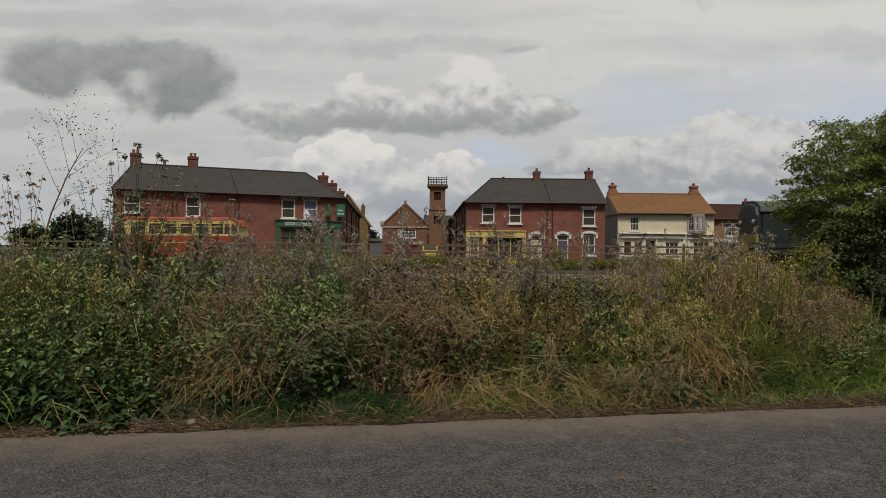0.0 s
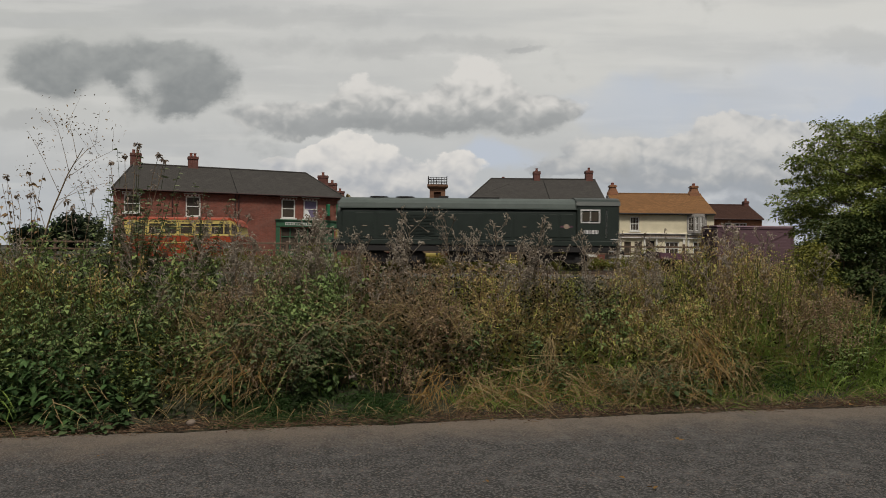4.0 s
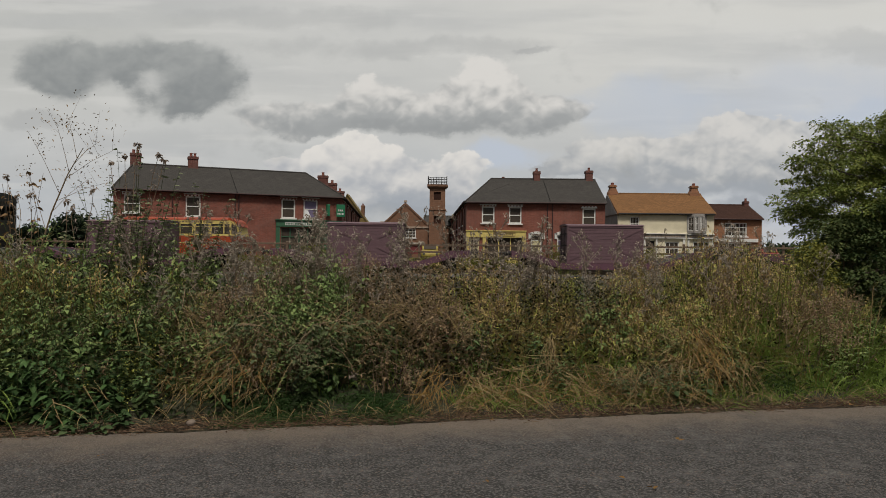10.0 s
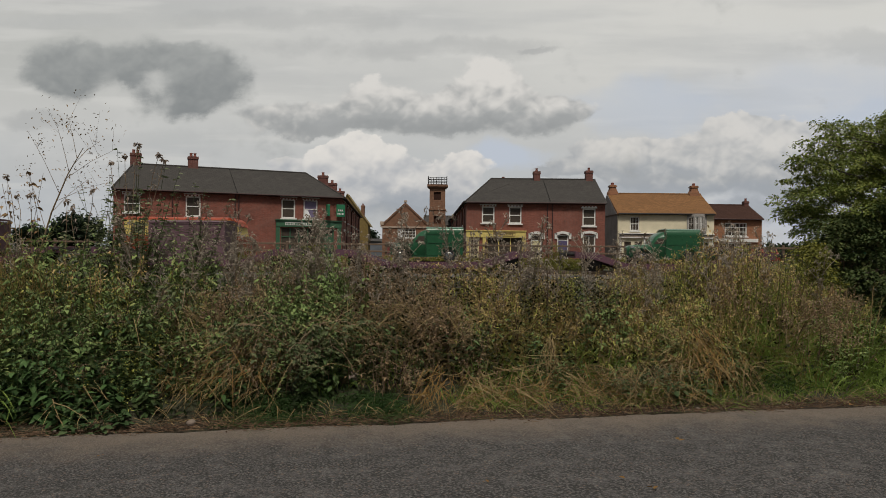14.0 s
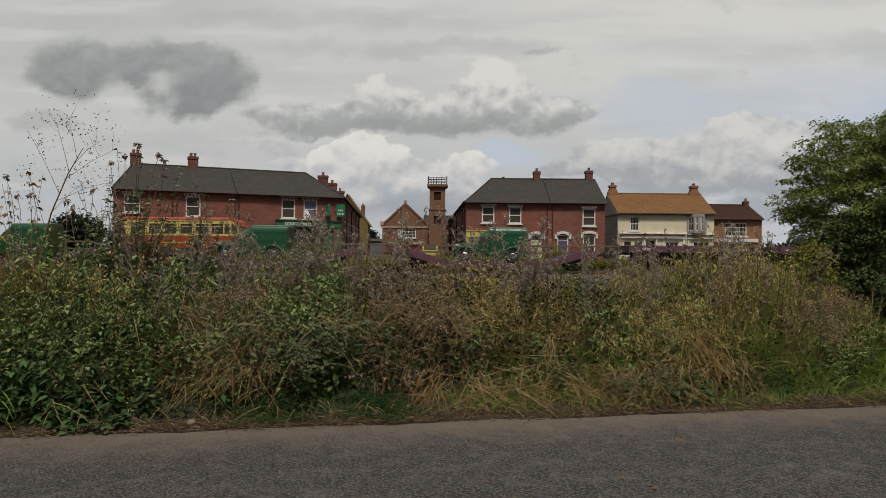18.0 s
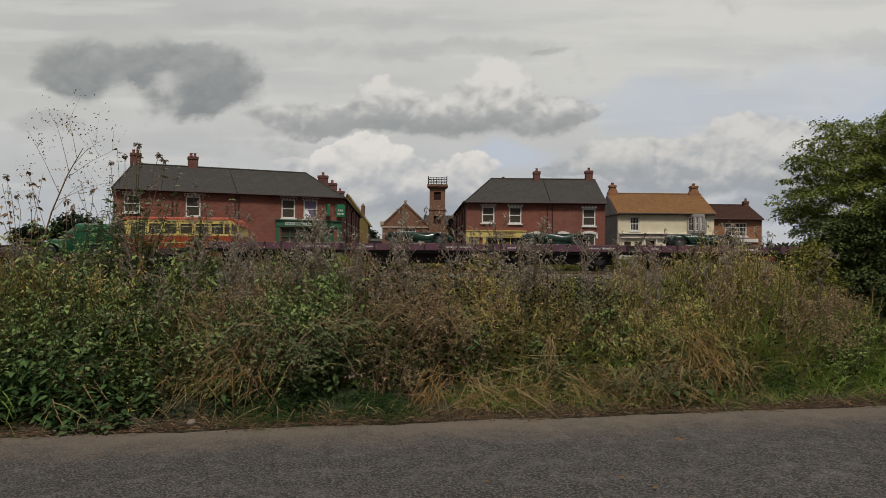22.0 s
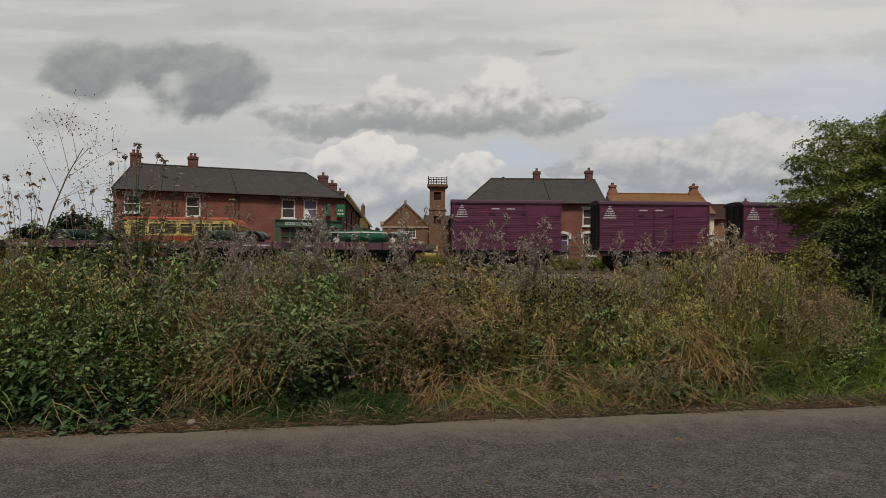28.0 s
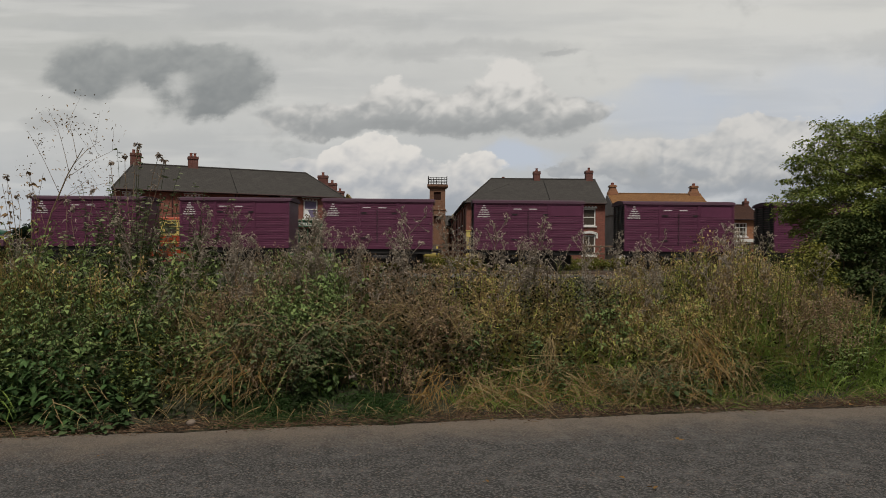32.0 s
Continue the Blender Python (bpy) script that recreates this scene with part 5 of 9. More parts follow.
def well_wagon(x):
    """x: its middle."""
    t = train_thing("well_wagon", x, "plum-painted low well wagon with raised ends", "railway wagon", "well wagons")
    H = 5.1
    out = [(-H, 1.02), (-4.2, 1.0), (-3.4, 0.72), (-2.5, 0.42), (2.5, 0.42), (3.4, 0.72), (4.2, 1.0), (H, 1.02), (H, 0.70), (4.3, 0.66), (3.4, 0.38), (2.5, 0.10), (-2.5, 0.10), (-3.4, 0.38), (-4.3, 0.66), (-H, 0.70)]
    for y in (-1.22, 1.10):
        bm = bmesh.new()
        for i in range(7):
            prism(bm, [out[i], out[i + 1], out[14 - i], out[15 - i]], y, y + 0.12)
        part("side_frame", bm, M_PLUM_DECK, t)
    bm = bmesh.new()
    top = [(a, b - 0.05) for a, b in out[:8]]
    for i in range(7):
        prism(bm, [(top[i][0], top[i][1] - 0.08), (top[i + 1][0], top[i + 1][1] - 0.08), top[i + 1], top[i]], -1.099, 1.099)
    part("deck", bm, M_UNDER, t)
    block("headstock", t, M_PLUM_DECK, -H - 0.1, -H - 0.002, -1.22, 1.22, 0.7, 1.05, 0.01)
    block("headstock", t, M_PLUM_DECK, H + 0.002, H + 0.1, -1.22, 1.22, 0.7, 1.05, 0.01)
    for wx in (-4.1, 4.1):
        wheelset(t, wx, ME_WHEEL_LOW, 0.40)
        for y in (-1.0, 1.0):
            bm = bmesh.new()
            prism(bm, [(wx - 0.45, 0.66), (wx + 0.45, 0.66), (wx + 0.16, 0.26), (wx - 0.16, 0.26)], y - 0.03, y + 0.03)
            part("axle_guard", bm, M_UNDER, t)
    coupling(t, -H - 0.1, -1, 0.9)
    coupling(t, H + 0.1, 1, 0.9)
    return t


def container(x):
    """x: its left end."""
    t = train_thing("freight_container", x, "plum-coloured planked freight container with diagonal braces", "container", "containers", 0.42)
    L, H, W = 3.98, 1.96, 1.08
    block("body", t, M_PLUM, 0.03, L - 0.03, -W + 0.03, W - 0.03, 0.03, H - 0.05)
    bm = bmesh.new()
    box(bm, 0.08, L - 0.08, 0, 0.028, 0, 0.142)
    soften(bm, 0.006)
    me = made("plank", bm, M_PLUM)
    for k in range(12):
        p = new("plank", me)
        p.parent, p.location = t, (0, -W, 0.06 + k * 0.15)
    for a, b in ((0.0, 0.1), (L - 0.1, L)):
        block("corner_post", t, M_PLUM, a, b, -W - 0.03, -W + 0.05, 0.0, H, 0.01)
        block("corner_post", t, M_PLUM, a, b, W - 0.05, W + 0.03, 0.0, H, 0.01)
    block("top_rail", t, M_PLUM, 0.101, L - 0.101, -W - 0.03, -W + 0.05, H - 0.1, H, 0.01)
    block("bottom_rail", t, M_PLUM, 0.101, L - 0.101, -W - 0.03, -W + 0.05, 0.0, 0.09, 0.01)
    for a, b in (((0.1, H - 0.15), (1.35, H - 0.75)), ((L - 0.1, H - 0.15), (L - 1.35, H - 0.75)), ((0.1, 0.15), (1.35, 0.75)), ((L - 0.1, 0.15), (L - 1.35, 0.75))):
        dz = 0.045
        bm = bmesh.new()
        prism(bm, [(a[0], a[1] - dz), (b[0], b[1] - dz), (b[0], b[1] + dz), (a[0], a[1] + dz)], -W - 0.025, -W - 0.002)
        part("brace", bm, M_PLUM, t, "diagonal brace")
    bm = bmesh.new()
    cross_prism(bm, [(-W - 0.05, H), (W + 0.05, H), *arc(W + 0.04, H + 0.01, 0.10)[::-1]], -0.03, L + 0.03)
    part("roof", bm, M_PLUM, t)
    bm = bmesh.new()
    for y in (-0.45, 0.45):
        tube(bm, (-0.03, y, 0.1), (-0.03, y, H - 0.1), 0.03, 0.03, 6)
    for z in (0.4, 0.9, 1.5):
        box(bm, -0.02, 0.02, -0.9, 0.9, z, z + 0.07)
    part("end_doors", bm, M_UNDER, t, "dark end doors with bars")
    return t


def flat_wagon(x):
    """x: its left end."""
    t = train_thing("flat_wagon", x, "plum-edged flat wagon with dark underframe", "railway wagon", "flat wagons")
    L = 6.8
    for y in (-1.25, 1.17):
        block("side_rave", t, M_PLUM_DECK, 0, L, y, y + 0.08, 1.02, 1.38, 0.012)
    for a in (0.0, L - 0.08):
        block("end_rave", t, M_PLUM_DECK, a, a + 0.08, -1.169, 1.169, 1.02, 1.38, 0.012)
    block("floor_frame", t, M_UNDER, 0.081, L - 0.081, -1.169, 1.169, 1.06, 1.14)
    bm = bmesh.new()
    box(bm, 0, 0.20, 0, 2.32, 0, 0.04)
    me = made("plank", bm, M_TIMBER)
    for k in range(30):
        p = new("plank", me)
        p.parent, p.location = t, (0.09 + k * 0.221, -1.16, 1.142)
    bm = bmesh.new()
    for k in range(8):
        xx = 0.3 + k * 0.86
        box(bm, xx, xx + 0.09, -1.29, -1.252, 0.98, 1.42)
    part("stake_pocket", bm, M_UNDER, t)
    bars(t, 0.7, 1.3, 1.16, 1.24, -1.2535, M_LETTER, 31)
    bars(t, 4.9, 6.2, 1.16, 1.24, -1.2535, M_LETTER, 32)
    block("underframe", t, M_UNDER, 0.1, L - 0.1, -1.15, 1.15, 0.86, 1.018)
    # plain black block added for the dark depth under the deck
    block("brake_rigging", t, M_UNDER, 0.5, L - 0.5, -0.6, 0.6, 0.34, 0.858, 0.05)
    for y in (-0.9, 0.9):
        bm = bmesh.new()
        prism(bm, [(1.7, 0.86), (2.2, 0.55), (4.6, 0.55), (5.1, 0.86), (4.9, 0.86), (4.5, 0.62), (2.3, 0.62), (1.9, 0.86)], y - 0.04, y + 0.04)
        part("truss", bm, M_UNDER, t)
    for wx in (1.35, L - 1.35):
        wheelset(t, wx, ME_WHEEL_SMALL, 0.46)
        for y in (-0.98, 0.98):
            bm = bmesh.new()
            prism(bm, [(wx - 0.5, 0.86), (wx + 0.5, 0.86), (wx + 0.18, 0.34), (wx - 0.18, 0.34)], y - 0.03, y + 0.03)
            box(bm, wx - 0.13, wx + 0.13, y - 0.13, y - 0.031, 0.36, 0.60)
            part("axle_guard", bm, M_UNDER, t)
    coupling(t, 0.0, -1, 1.02)
    coupling(t, L, 1, 1.02)


def box_van(x):
    """x: its left end."""
    t = train_thing("covered_van", x, "maroon planked covered goods van with white lettering", "railway wagon", "covered vans")
    L, W, Z0, Z1 = 5.67, 1.2, 1.10, 3.50
    bm = bmesh.new()
    box(bm, 0.02, L - 0.02, -W + 0.03, W - 0.03, Z0, Z1)
    part("body", bm, M_MAROON, t)
    n = 19
    step = (Z1 - Z0 - 0.1) / n
    bm = bmesh.new()
    v = box(bm, 0.09, 1.78, 0.0, 0.035, 0.0, step - 0.018)
    soften(bm, 0.008)
    me_a = made("plank", bm, M_MAROON)
    bm = bmesh.new()
    box(bm, 1.9, 3.78, 0.0, 0.035, 0.0, step - 0.018)
    soften(bm, 0.008)
    me_b = made("plank", bm, M_MAROON)
    bm = bmesh.new()
    box(bm, 3.9, L - 0.09, 0.0, 0.035, 0.0, step - 0.018)
    soften(bm, 0.008)
    me_c = made("plank", bm, M_MAROON)
    for k in range(n):
        for me in (me_a, me_b, me_c):
            if me is me_c and k > 13:
                continue
            p = new("plank", me)
            p.parent, p.location = t, (0, -W, Z0 + 0.05 + k * step)
    block("side_panel", t, M_MAROON, 3.92, L - 0.1, -W - 0.005, -W + 0.03, Z0 + 0.05 + 14 * step, Z1 - 0.05, 0.008, "smooth maroon panel")
    bm = bmesh.new()
    for a, b in ((0.0, 0.09), (1.79, 1.89), (3.79, 3.89), (L - 0.09, L)):
        box(bm, a, b, -W - 0.03, -W + 0.03, Z0, Z1)
    box(bm, 0.0, L, -W - 0.035, -W + 0.03, Z1 - 0.05, Z1 + 0.001)
    box(bm, 0.0, L, -W - 0.035, -W + 0.03, Z0 - 0.02, Z0 + 0.048)
    part("frame", bm, M_MAROON, t)
    # ends in black, not maroon: their shaded side is put into the colour
    bm = bmesh.new()
    box(bm, -0.015, 0.02, -W + 0.06, W - 0.06, 0.0, step - 0.02)
    me_end = made("end_board", bm, M_UNDER)
    for k in range(n):
        e = new("end_board", me_end)
        e.parent, e.location = t, (0, 0, Z0 + 0.05 + k * step)
    for y in (-0.75, 0.0, 0.75):
        block("end_stanchion", t, M_UNDER, -0.07, -0.016, y - 0.05, y + 0.05, Z0, Z1)
    bm = bmesh.new()
    cross_prism(bm, [(-W - 0.06, Z1 + 0.002), (W + 0.06, Z1 + 0.002), *arc(W + 0.05, Z1 + 0.02, 0.22)[::-1]], -0.08, L + 0.08)
    part("roof", bm, M_VAN_ROOF, t, "low arched sooty roof")
    # stencilled white figures: plain bars
    for k in range(6):
        hw = 0.06 + 0.055 * k
        bars(t, 0.52 - hw, 0.52 + hw, Z1 - 0.16 - k * 0.115, Z1 - 0.10 - k * 0.115, -W - 0.004, M_LETTER, 40 + k)
    for a, b in ((2.05, 2.45), (2.85, 3.25)):
        block("label_plate", t, M_LETTER, a, b, -W - 0.010, -W - 0.004, Z1 - 0.32, Z1 - 0.27)
    bm = bmesh.new()
    for a in (1.95, 3.55):
        for z in (Z0 + 0.5, Z1 - 0.6):
            box(bm, a, a + 0.3, -W - 0.03, -W - 0.005, z, z + 0.06)
    tube(bm, (2.8, -W - 0.03, Z0 + 0.3), (2.8, -W - 0.03, Z1 - 0.4), 0.022, 0.022, 6)
    part("door_irons", bm, M_UNDER, t)
    block("underframe", t, M_UNDER, 0.05, L - 0.05, -1.15, 1.15, 0.84, Z0 - 0.021)
    bm = bmesh.new()
    box(bm, 1.0, L - 1.0, -1.19, -1.155, 0.62, 0.68)
    tube(bm, (2.6, -1.05, 0.62), (3.3, -1.05, 0.62), 0.16, 0.16, 12)
    part("brake_gear", bm, M_UNDER, t)
    # added solid block, darkens the space under the van floor
    block("brake_rigging", t, M_UNDER, 0.5, L - 0.5, -0.6, 0.6, 0.34, 0.838, 0.05)
    for wx in (1.25, L - 1.25):
        wheelset(t, wx, ME_WHEEL_SMALL, 0.46)
        for y in (-0.98, 0.98):
            bm = bmesh.new()
            prism(bm, [(wx - 0.5, 0.84), (wx + 0.5, 0.84), (wx + 0.18, 0.34), (wx - 0.18, 0.34)], y - 0.03, y + 0.03)
            box(bm, wx - 0.13, wx + 0.13, y - 0.13, y - 0.031, 0.36, 0.60)
            part("axle_guard", bm, M_UNDER, t)
    coupling(t, 0.0, -1, 1.02)
    coupling(t, L, 1, 1.02)


# ---- road vehicles ----
def road_wheel(parent, x, y, r, hub=M_CAR_GREY, cover=0.55):
    s = -1 if y < 0 else 1
    bm = bmesh.new()
    tube(bm, (x, y - 0.08, r), (x, y + 0.08, r), r, r, 20)
    soften(bm, 0.02)
    w = part("wheel", bm, M_TYRE, parent)
    bm = bmesh.new()
    tube(bm, (x, y + s * 0.081, r), (x, y + s * 0.10, r), r * cover, r * cover * 0.8, 16)
    part("hub_cap", bm, hub, w, "bright hub cap")


def loft(bm, stations):
    """Closed skin through cross sections (x, half width, bottom z, top z, crown)."""
    rings = []
    for x, w, z0, z1, crown in stations:
        zm = z0 + (z1 - z0) * 0.62
        pts = [(-w, z0), (-w, zm), (-w * 0.93, z0 + (z1 - z0) * 0.85), (-w * crown, z1), (w * crown, z1), (w * 0.93, z0 + (z1 - z0) * 0.85), (w, zm), (w, z0)]
        rings.append([bm.verts.new((x, y, z)) for y, z in pts])
    for a, b in zip(rings, rings[1:]):
        for i in range(8):
            j = (i + 1) % 8
            bm.faces.new((a[i], a[j], b[j], b[i]))
    bm.faces.new(rings[0][::-1]), bm.faces.new(rings[-1])
    bmesh.ops.recalc_face_normals(bm, faces=bm.faces[:])


def fender(bm, x, y, r, w, stretch):
    """Wing over a wheel: an arched band with a tail."""
    n = 12
    prev = None
    for i in range(n + 1):
        a = math.pi * (1.02 - 1.02 * i / n)
        k = 1.0 + (stretch * (i / n) ** 2)
        px, pz = x + r * math.cos(a) * k, r * 0.92 + r * math.sin(a) * 0.95 - 0.05 * (i / n)
        qx, qz = x + (r - 0.07) * math.cos(a) * k, pz - 0.06
        ring = [bm.verts.new((px, y - w, pz)), bm.verts.new((px, y + w, pz)), bm.verts.new((qx, y + w, qz)), bm.verts.new((qx, y - w, qz))]
        if prev:
            for s in range(4):
                bm.faces.new((prev[s], prev[(s + 1) % 4], ring[(s + 1) % 4], ring[s]))
        prev = ring


def roadster(t, paint, L=3.5):
    """Long-bonneted open car, nose towards -x, ground at z 0."""
    bm = bmesh.new()
    loft(bm, [(0.25, 0.30, 0.33, 0.66, 0.7), (0.45, 0.34, 0.30, 0.76, 0.75), (1.45, 0.50, 0.28, 0.80, 0.8), (1.75, 0.60, 0.26, 0.78, 0.85), (2.3, 0.62, 0.26, 0.68, 0.88), (2.7, 0.58, 0.28, 0.80, 0.75), (L - 0.3, 0.48, 0.32, 0.70, 0.6), (L, 0.30, 0.40, 0.50, 0.5)])
    part("body", bm, paint, t, smooth=True)
    for y in (-0.62, 0.62):
        bm = bmesh.new()
        fender(bm, 0.55, y, 0.44, 0.13, 0.55)
        part("front_wing", bm, paint, t, smooth=True)
        bm = bmesh.new()
        fender(bm, L - 0.72, y, 0.44, 0.14, 0.35)
        part("rear_wing", bm, paint, t, smooth=True)
        block("running_board", t, paint, 0.95, L - 1.0, y - 0.12, y + 0.12, 0.24, 0.29, 0.01)
        for x in (0.58, L - 0.72):
            road_wheel(t, x, y, 0.31)
        bm = bmesh.new()
        tube(bm, (0.22, y * 0.62, 0.70), (0.36, y * 0.62, 0.70), 0.09, 0.08, 12)
        part("headlamp", bm, M_CHROME, t, "chrome headlamp")
    bm = bmesh.new()
    pierced(bm, 0.52, 0.76, 0.98, 0.0, 0.025, [(-0.48, 0.48, 0.80, 0.95)], -0.52)
    w = part("windscreen", bm, M_CHROME, t, "small chrome-framed windscreen")
    w.matrix_basis = pose(1.62, 0, 0, 0, 0, 90)
    bm = bmesh.new()
    tube(bm, (2.0, -0.1, 0.76), (1.90, -0.1, 0.80), 0.14, 0.17, 16)
    part("steering_wheel", bm, M_BLACK, t)
    block("cockpit", t, M_TYRE, 1.80, 2.62, -0.46, 0.46, 0.69, 0.78, 0.02, "dark leather cockpit")
    return t


def convertible(t, paint, L=4.2):
    bm = bmesh.new()
    loft(bm, [(0.0, 0.62, 0.35, 0.60, 0.8), (0.15, 0.76, 0.27, 0.76, 0.85), (1.5, 0.80, 0.25, 0.84, 0.88), (2.0, 0.80, 0.25, 0.84, 0.9), (3.0, 0.80, 0.25, 0.82, 0.9), (3.9, 0.76, 0.28, 0.78, 0.85), (L, 0.66, 0.36, 0.64, 0.8)])
    part("body", bm, paint, t, smooth=True)
    bm = bmesh.new()
    for y in (-0.815, 0.80):
        box(bm, 0.12, L - 0.12, y, y + 0.015, 0.715, 0.765)
    part("trim_strip", bm, M_LETTER, t, "white side trim strip")
    for y in (-0.73, 0.73):
        for x in (0.75, L - 0.85):
            road_wheel(t, x, y, 0.31, M_WHITE, 0.5)
            bm = bmesh.new()
            fender(bm, x, y * 1.03, 0.40, 0.07, 0.0)
            part("wheel_arch", bm, M_TYRE, t)
        bm = bmesh.new()
        tube(bm, (-0.03, y * 0.75, 0.62), (0.1, y * 0.75, 0.62), 0.09, 0.09, 12)
        part("headlamp", bm, M_CHROME, t)
        block("tail_lamp", t, M_CAR_RED, L - 0.10, L + 0.005, y * 0.85 - 0.06, y * 0.85 + 0.06, 0.55, 0.68)
    bm = bmesh.new()
    pierced(bm, 0.62, 0.84, 1.20, 0.0, 0.03, [(-0.57, 0.57, 0.88, 1.16)], -0.62)
    w = part("windscreen", bm, M_CHROME, t, "raked chrome-framed windscreen")
    w.matrix_basis = Matrix.Translation((1.62, 0, 0.84)) @ Matrix.Rotation(radians(22), 4, "Y") @ Matrix.Rotation(radians(90), 4, "Z") @ Matrix.Translation((0, 0, -0.84))
    for y in (-0.62, 0.60):
        bm = bmesh.new()
        prism(bm, [(1.62, 0.84), (1.66, 0.84), (1.80, 1.19), (1.76, 1.19)], y, y + 0.02)
        prism(bm, [(1.76, 1.19), (1.80, 1.19), (1.98, 0.84), (1.93, 0.84)], y, y + 0.02)
        q = part("quarterlight", bm, M_CHROME, t)
        bm = bmesh.new()
        prism(bm, [(1.66, 0.84), (1.93, 0.84), (1.785, 1.17)], y + 0.006, y + 0.012)
        part("pane", bm, M_GLASS, q)
    block("cockpit", t, M_TYRE, 1.85, 3.0, -0.62, 0.62, 0.80, 0.86, 0.02, "dark cockpit well")
    for x in (2.1, 2.75):
        block("seat_back", t, M_TYRE, x, x + 0.16, -0.55, 0.55, 0.84, 1.02, 0.05)
    block("bumper", t, M_CHROME, -0.06, 0.0, -0.70, 0.70, 0.36, 0.44, 0.02)
    block("bumper", t, M_CHROME, L, L + 0.06, -0.70, 0.70, 0.36, 0.44, 0.02)
    return t


def delivery_van(t, paint, L=4.1):
    """Post-war van with a rounded bonnet, a low cab and a tall box body, nose towards -x."""
    bm = bmesh.new()
    loft(bm, [(0.20, 0.30, 0.44, 0.76, 0.55), (0.25, 0.38, 0.36, 0.88, 0.6), (0.38, 0.44, 0.32, 0.96, 0.62), (0.9, 0.52, 0.30, 1.01, 0.62), (1.22, 0.62, 0.28, 1.00, 0.66),
              (1.34, 0.68, 0.28, 1.04, 0.72), (1.62, 0.72, 0.28, 1.42, 0.70), (1.80, 0.73, 0.28, 1.57, 0.66), (2.00, 0.735, 0.28, 1.66, 0.66), (2.14, 0.74, 0.28, 1.70, 0.66)])
    soften(bm, 0.015)
    cab = part("cab", bm, paint, t, smooth=True)
    # tall load body: slab sides, rounded roof edges and rear corners
    bm = bmesh.new()
    side = [(-0.83, 0.30), (-0.84, 1.58), (-0.80, 1.72), (-0.70, 1.80), (-0.4, 1.85), (0.4, 1.85), (0.70, 1.80), (0.80, 1.72), (0.84, 1.58), (0.83, 0.30)]
    cross_prism(bm, side, 2.10, L - 0.04)
    soften(bm, 0.07, 3)
    body = part("load_body", bm, paint, t, smooth=False)
    for y in (-0.846, 0.846):
        bm = bmesh.new()
        box(bm, 2.16, L - 0.12, y - 0.008, y + 0.008, 1.44, 1.475)
        box(bm, 2.16, L - 0.12, y - 0.008, y + 0.008, 0.98, 1.005)
        part("swage_line", bm, paint, body)
    for y in (-0.70, 0.70):
        s = -1 if y < 0 else 1
        bm = bmesh.new()
        fender(bm, 0.78, y, 0.47, 0.15, 0.75)
        part("front_wing", bm, paint, t, smooth=True)
        bm = bmesh.new()
        fender(bm, 3.32, y * 1.17, 0.46, 0.10, 0.2)
        part("rear_wing", bm, paint, t, smooth=True)
        block("running_board", t, paint, 1.25, 2.8, y - 0.10 + s * 0.05, y + 0.10 + s * 0.05, 0.26, 0.31, 0.01)
        for x in (0.80, 3.32):
            road_wheel(t, x, y * 1.12, 0.33, M_CHROME, 0.55)
        bm = bmesh.new()
        tube(bm, (0.32, y * 0.84, 0.84), (0.46, y * 0.84, 0.84), 0.115, 0.10, 14)
        tube(bm, (0.46, y * 0.84, 0.84), (0.62, y * 0.84, 0.84), 0.10, 0.03, 14)
        lamp = part("headlamp", bm, M_CHROME, t, "round chrome headlamp")
        bm = bmesh.new()
        prism(bm, [(1.52, 1.06), (2.02, 1.06), (2.02, 1.34), (1.72, 1.34)], y * 1.035 - 0.014, y * 1.035 + 0.014)
        win = part("side_window", bm, M_GLASS, cab)
        bm = bmesh.new()
        box(bm, 2.07, 2.085, y * 1.06 - 0.008, y * 1.06 + 0.008, 0.36, 1.36)
        box(bm, 1.40, 1.415, y * 0.98 - 0.012, y * 0.98 + 0.012, 0.36, 1.0)
        tube(bm, (1.92, y * 1.07, 0.93), (2.03, y * 1.07, 0.93), 0.014, 0.014, 6)
        part("door_seam_and_handle", bm, M_UNDER, cab)
    bm = bmesh.new()
    pierced(bm, 0.56, 0.0, 0.40, 0, 0.02, [(-0.52, -0.03, 0.04, 0.36), (0.03, 0.52, 0.04, 0.36)], -0.56)
    w = part("windscreen_frame", bm, paint, cab)
    w.matrix_basis = Matrix.Translation((1.33, 0, 1.03)) @ Matrix.Rotation(radians(42), 4, "Y") @ Matrix.Rotation(radians(90), 4, "Z")
    bm = bmesh.new()
    box(bm, -0.53, 0.53, 0.006, 0.012, 0.03, 0.37)
    q = part("windscreen", bm, M_GLASS, cab)
    q.matrix_basis = w.matrix_basis.copy()
    bm = bmesh.new()
    for k in range(7):
        box(bm, 0.165, 0.21, -0.25, 0.25, 0.48 + k * 0.05, 0.50 + k * 0.05)
    part("grille", bm, M_CHROME, cab, "chrome grille bars")
    block("bumper", t, M_CHROME, 0.10, 0.16, -0.72, 0.72, 0.36, 0.45, 0.02)
    return t


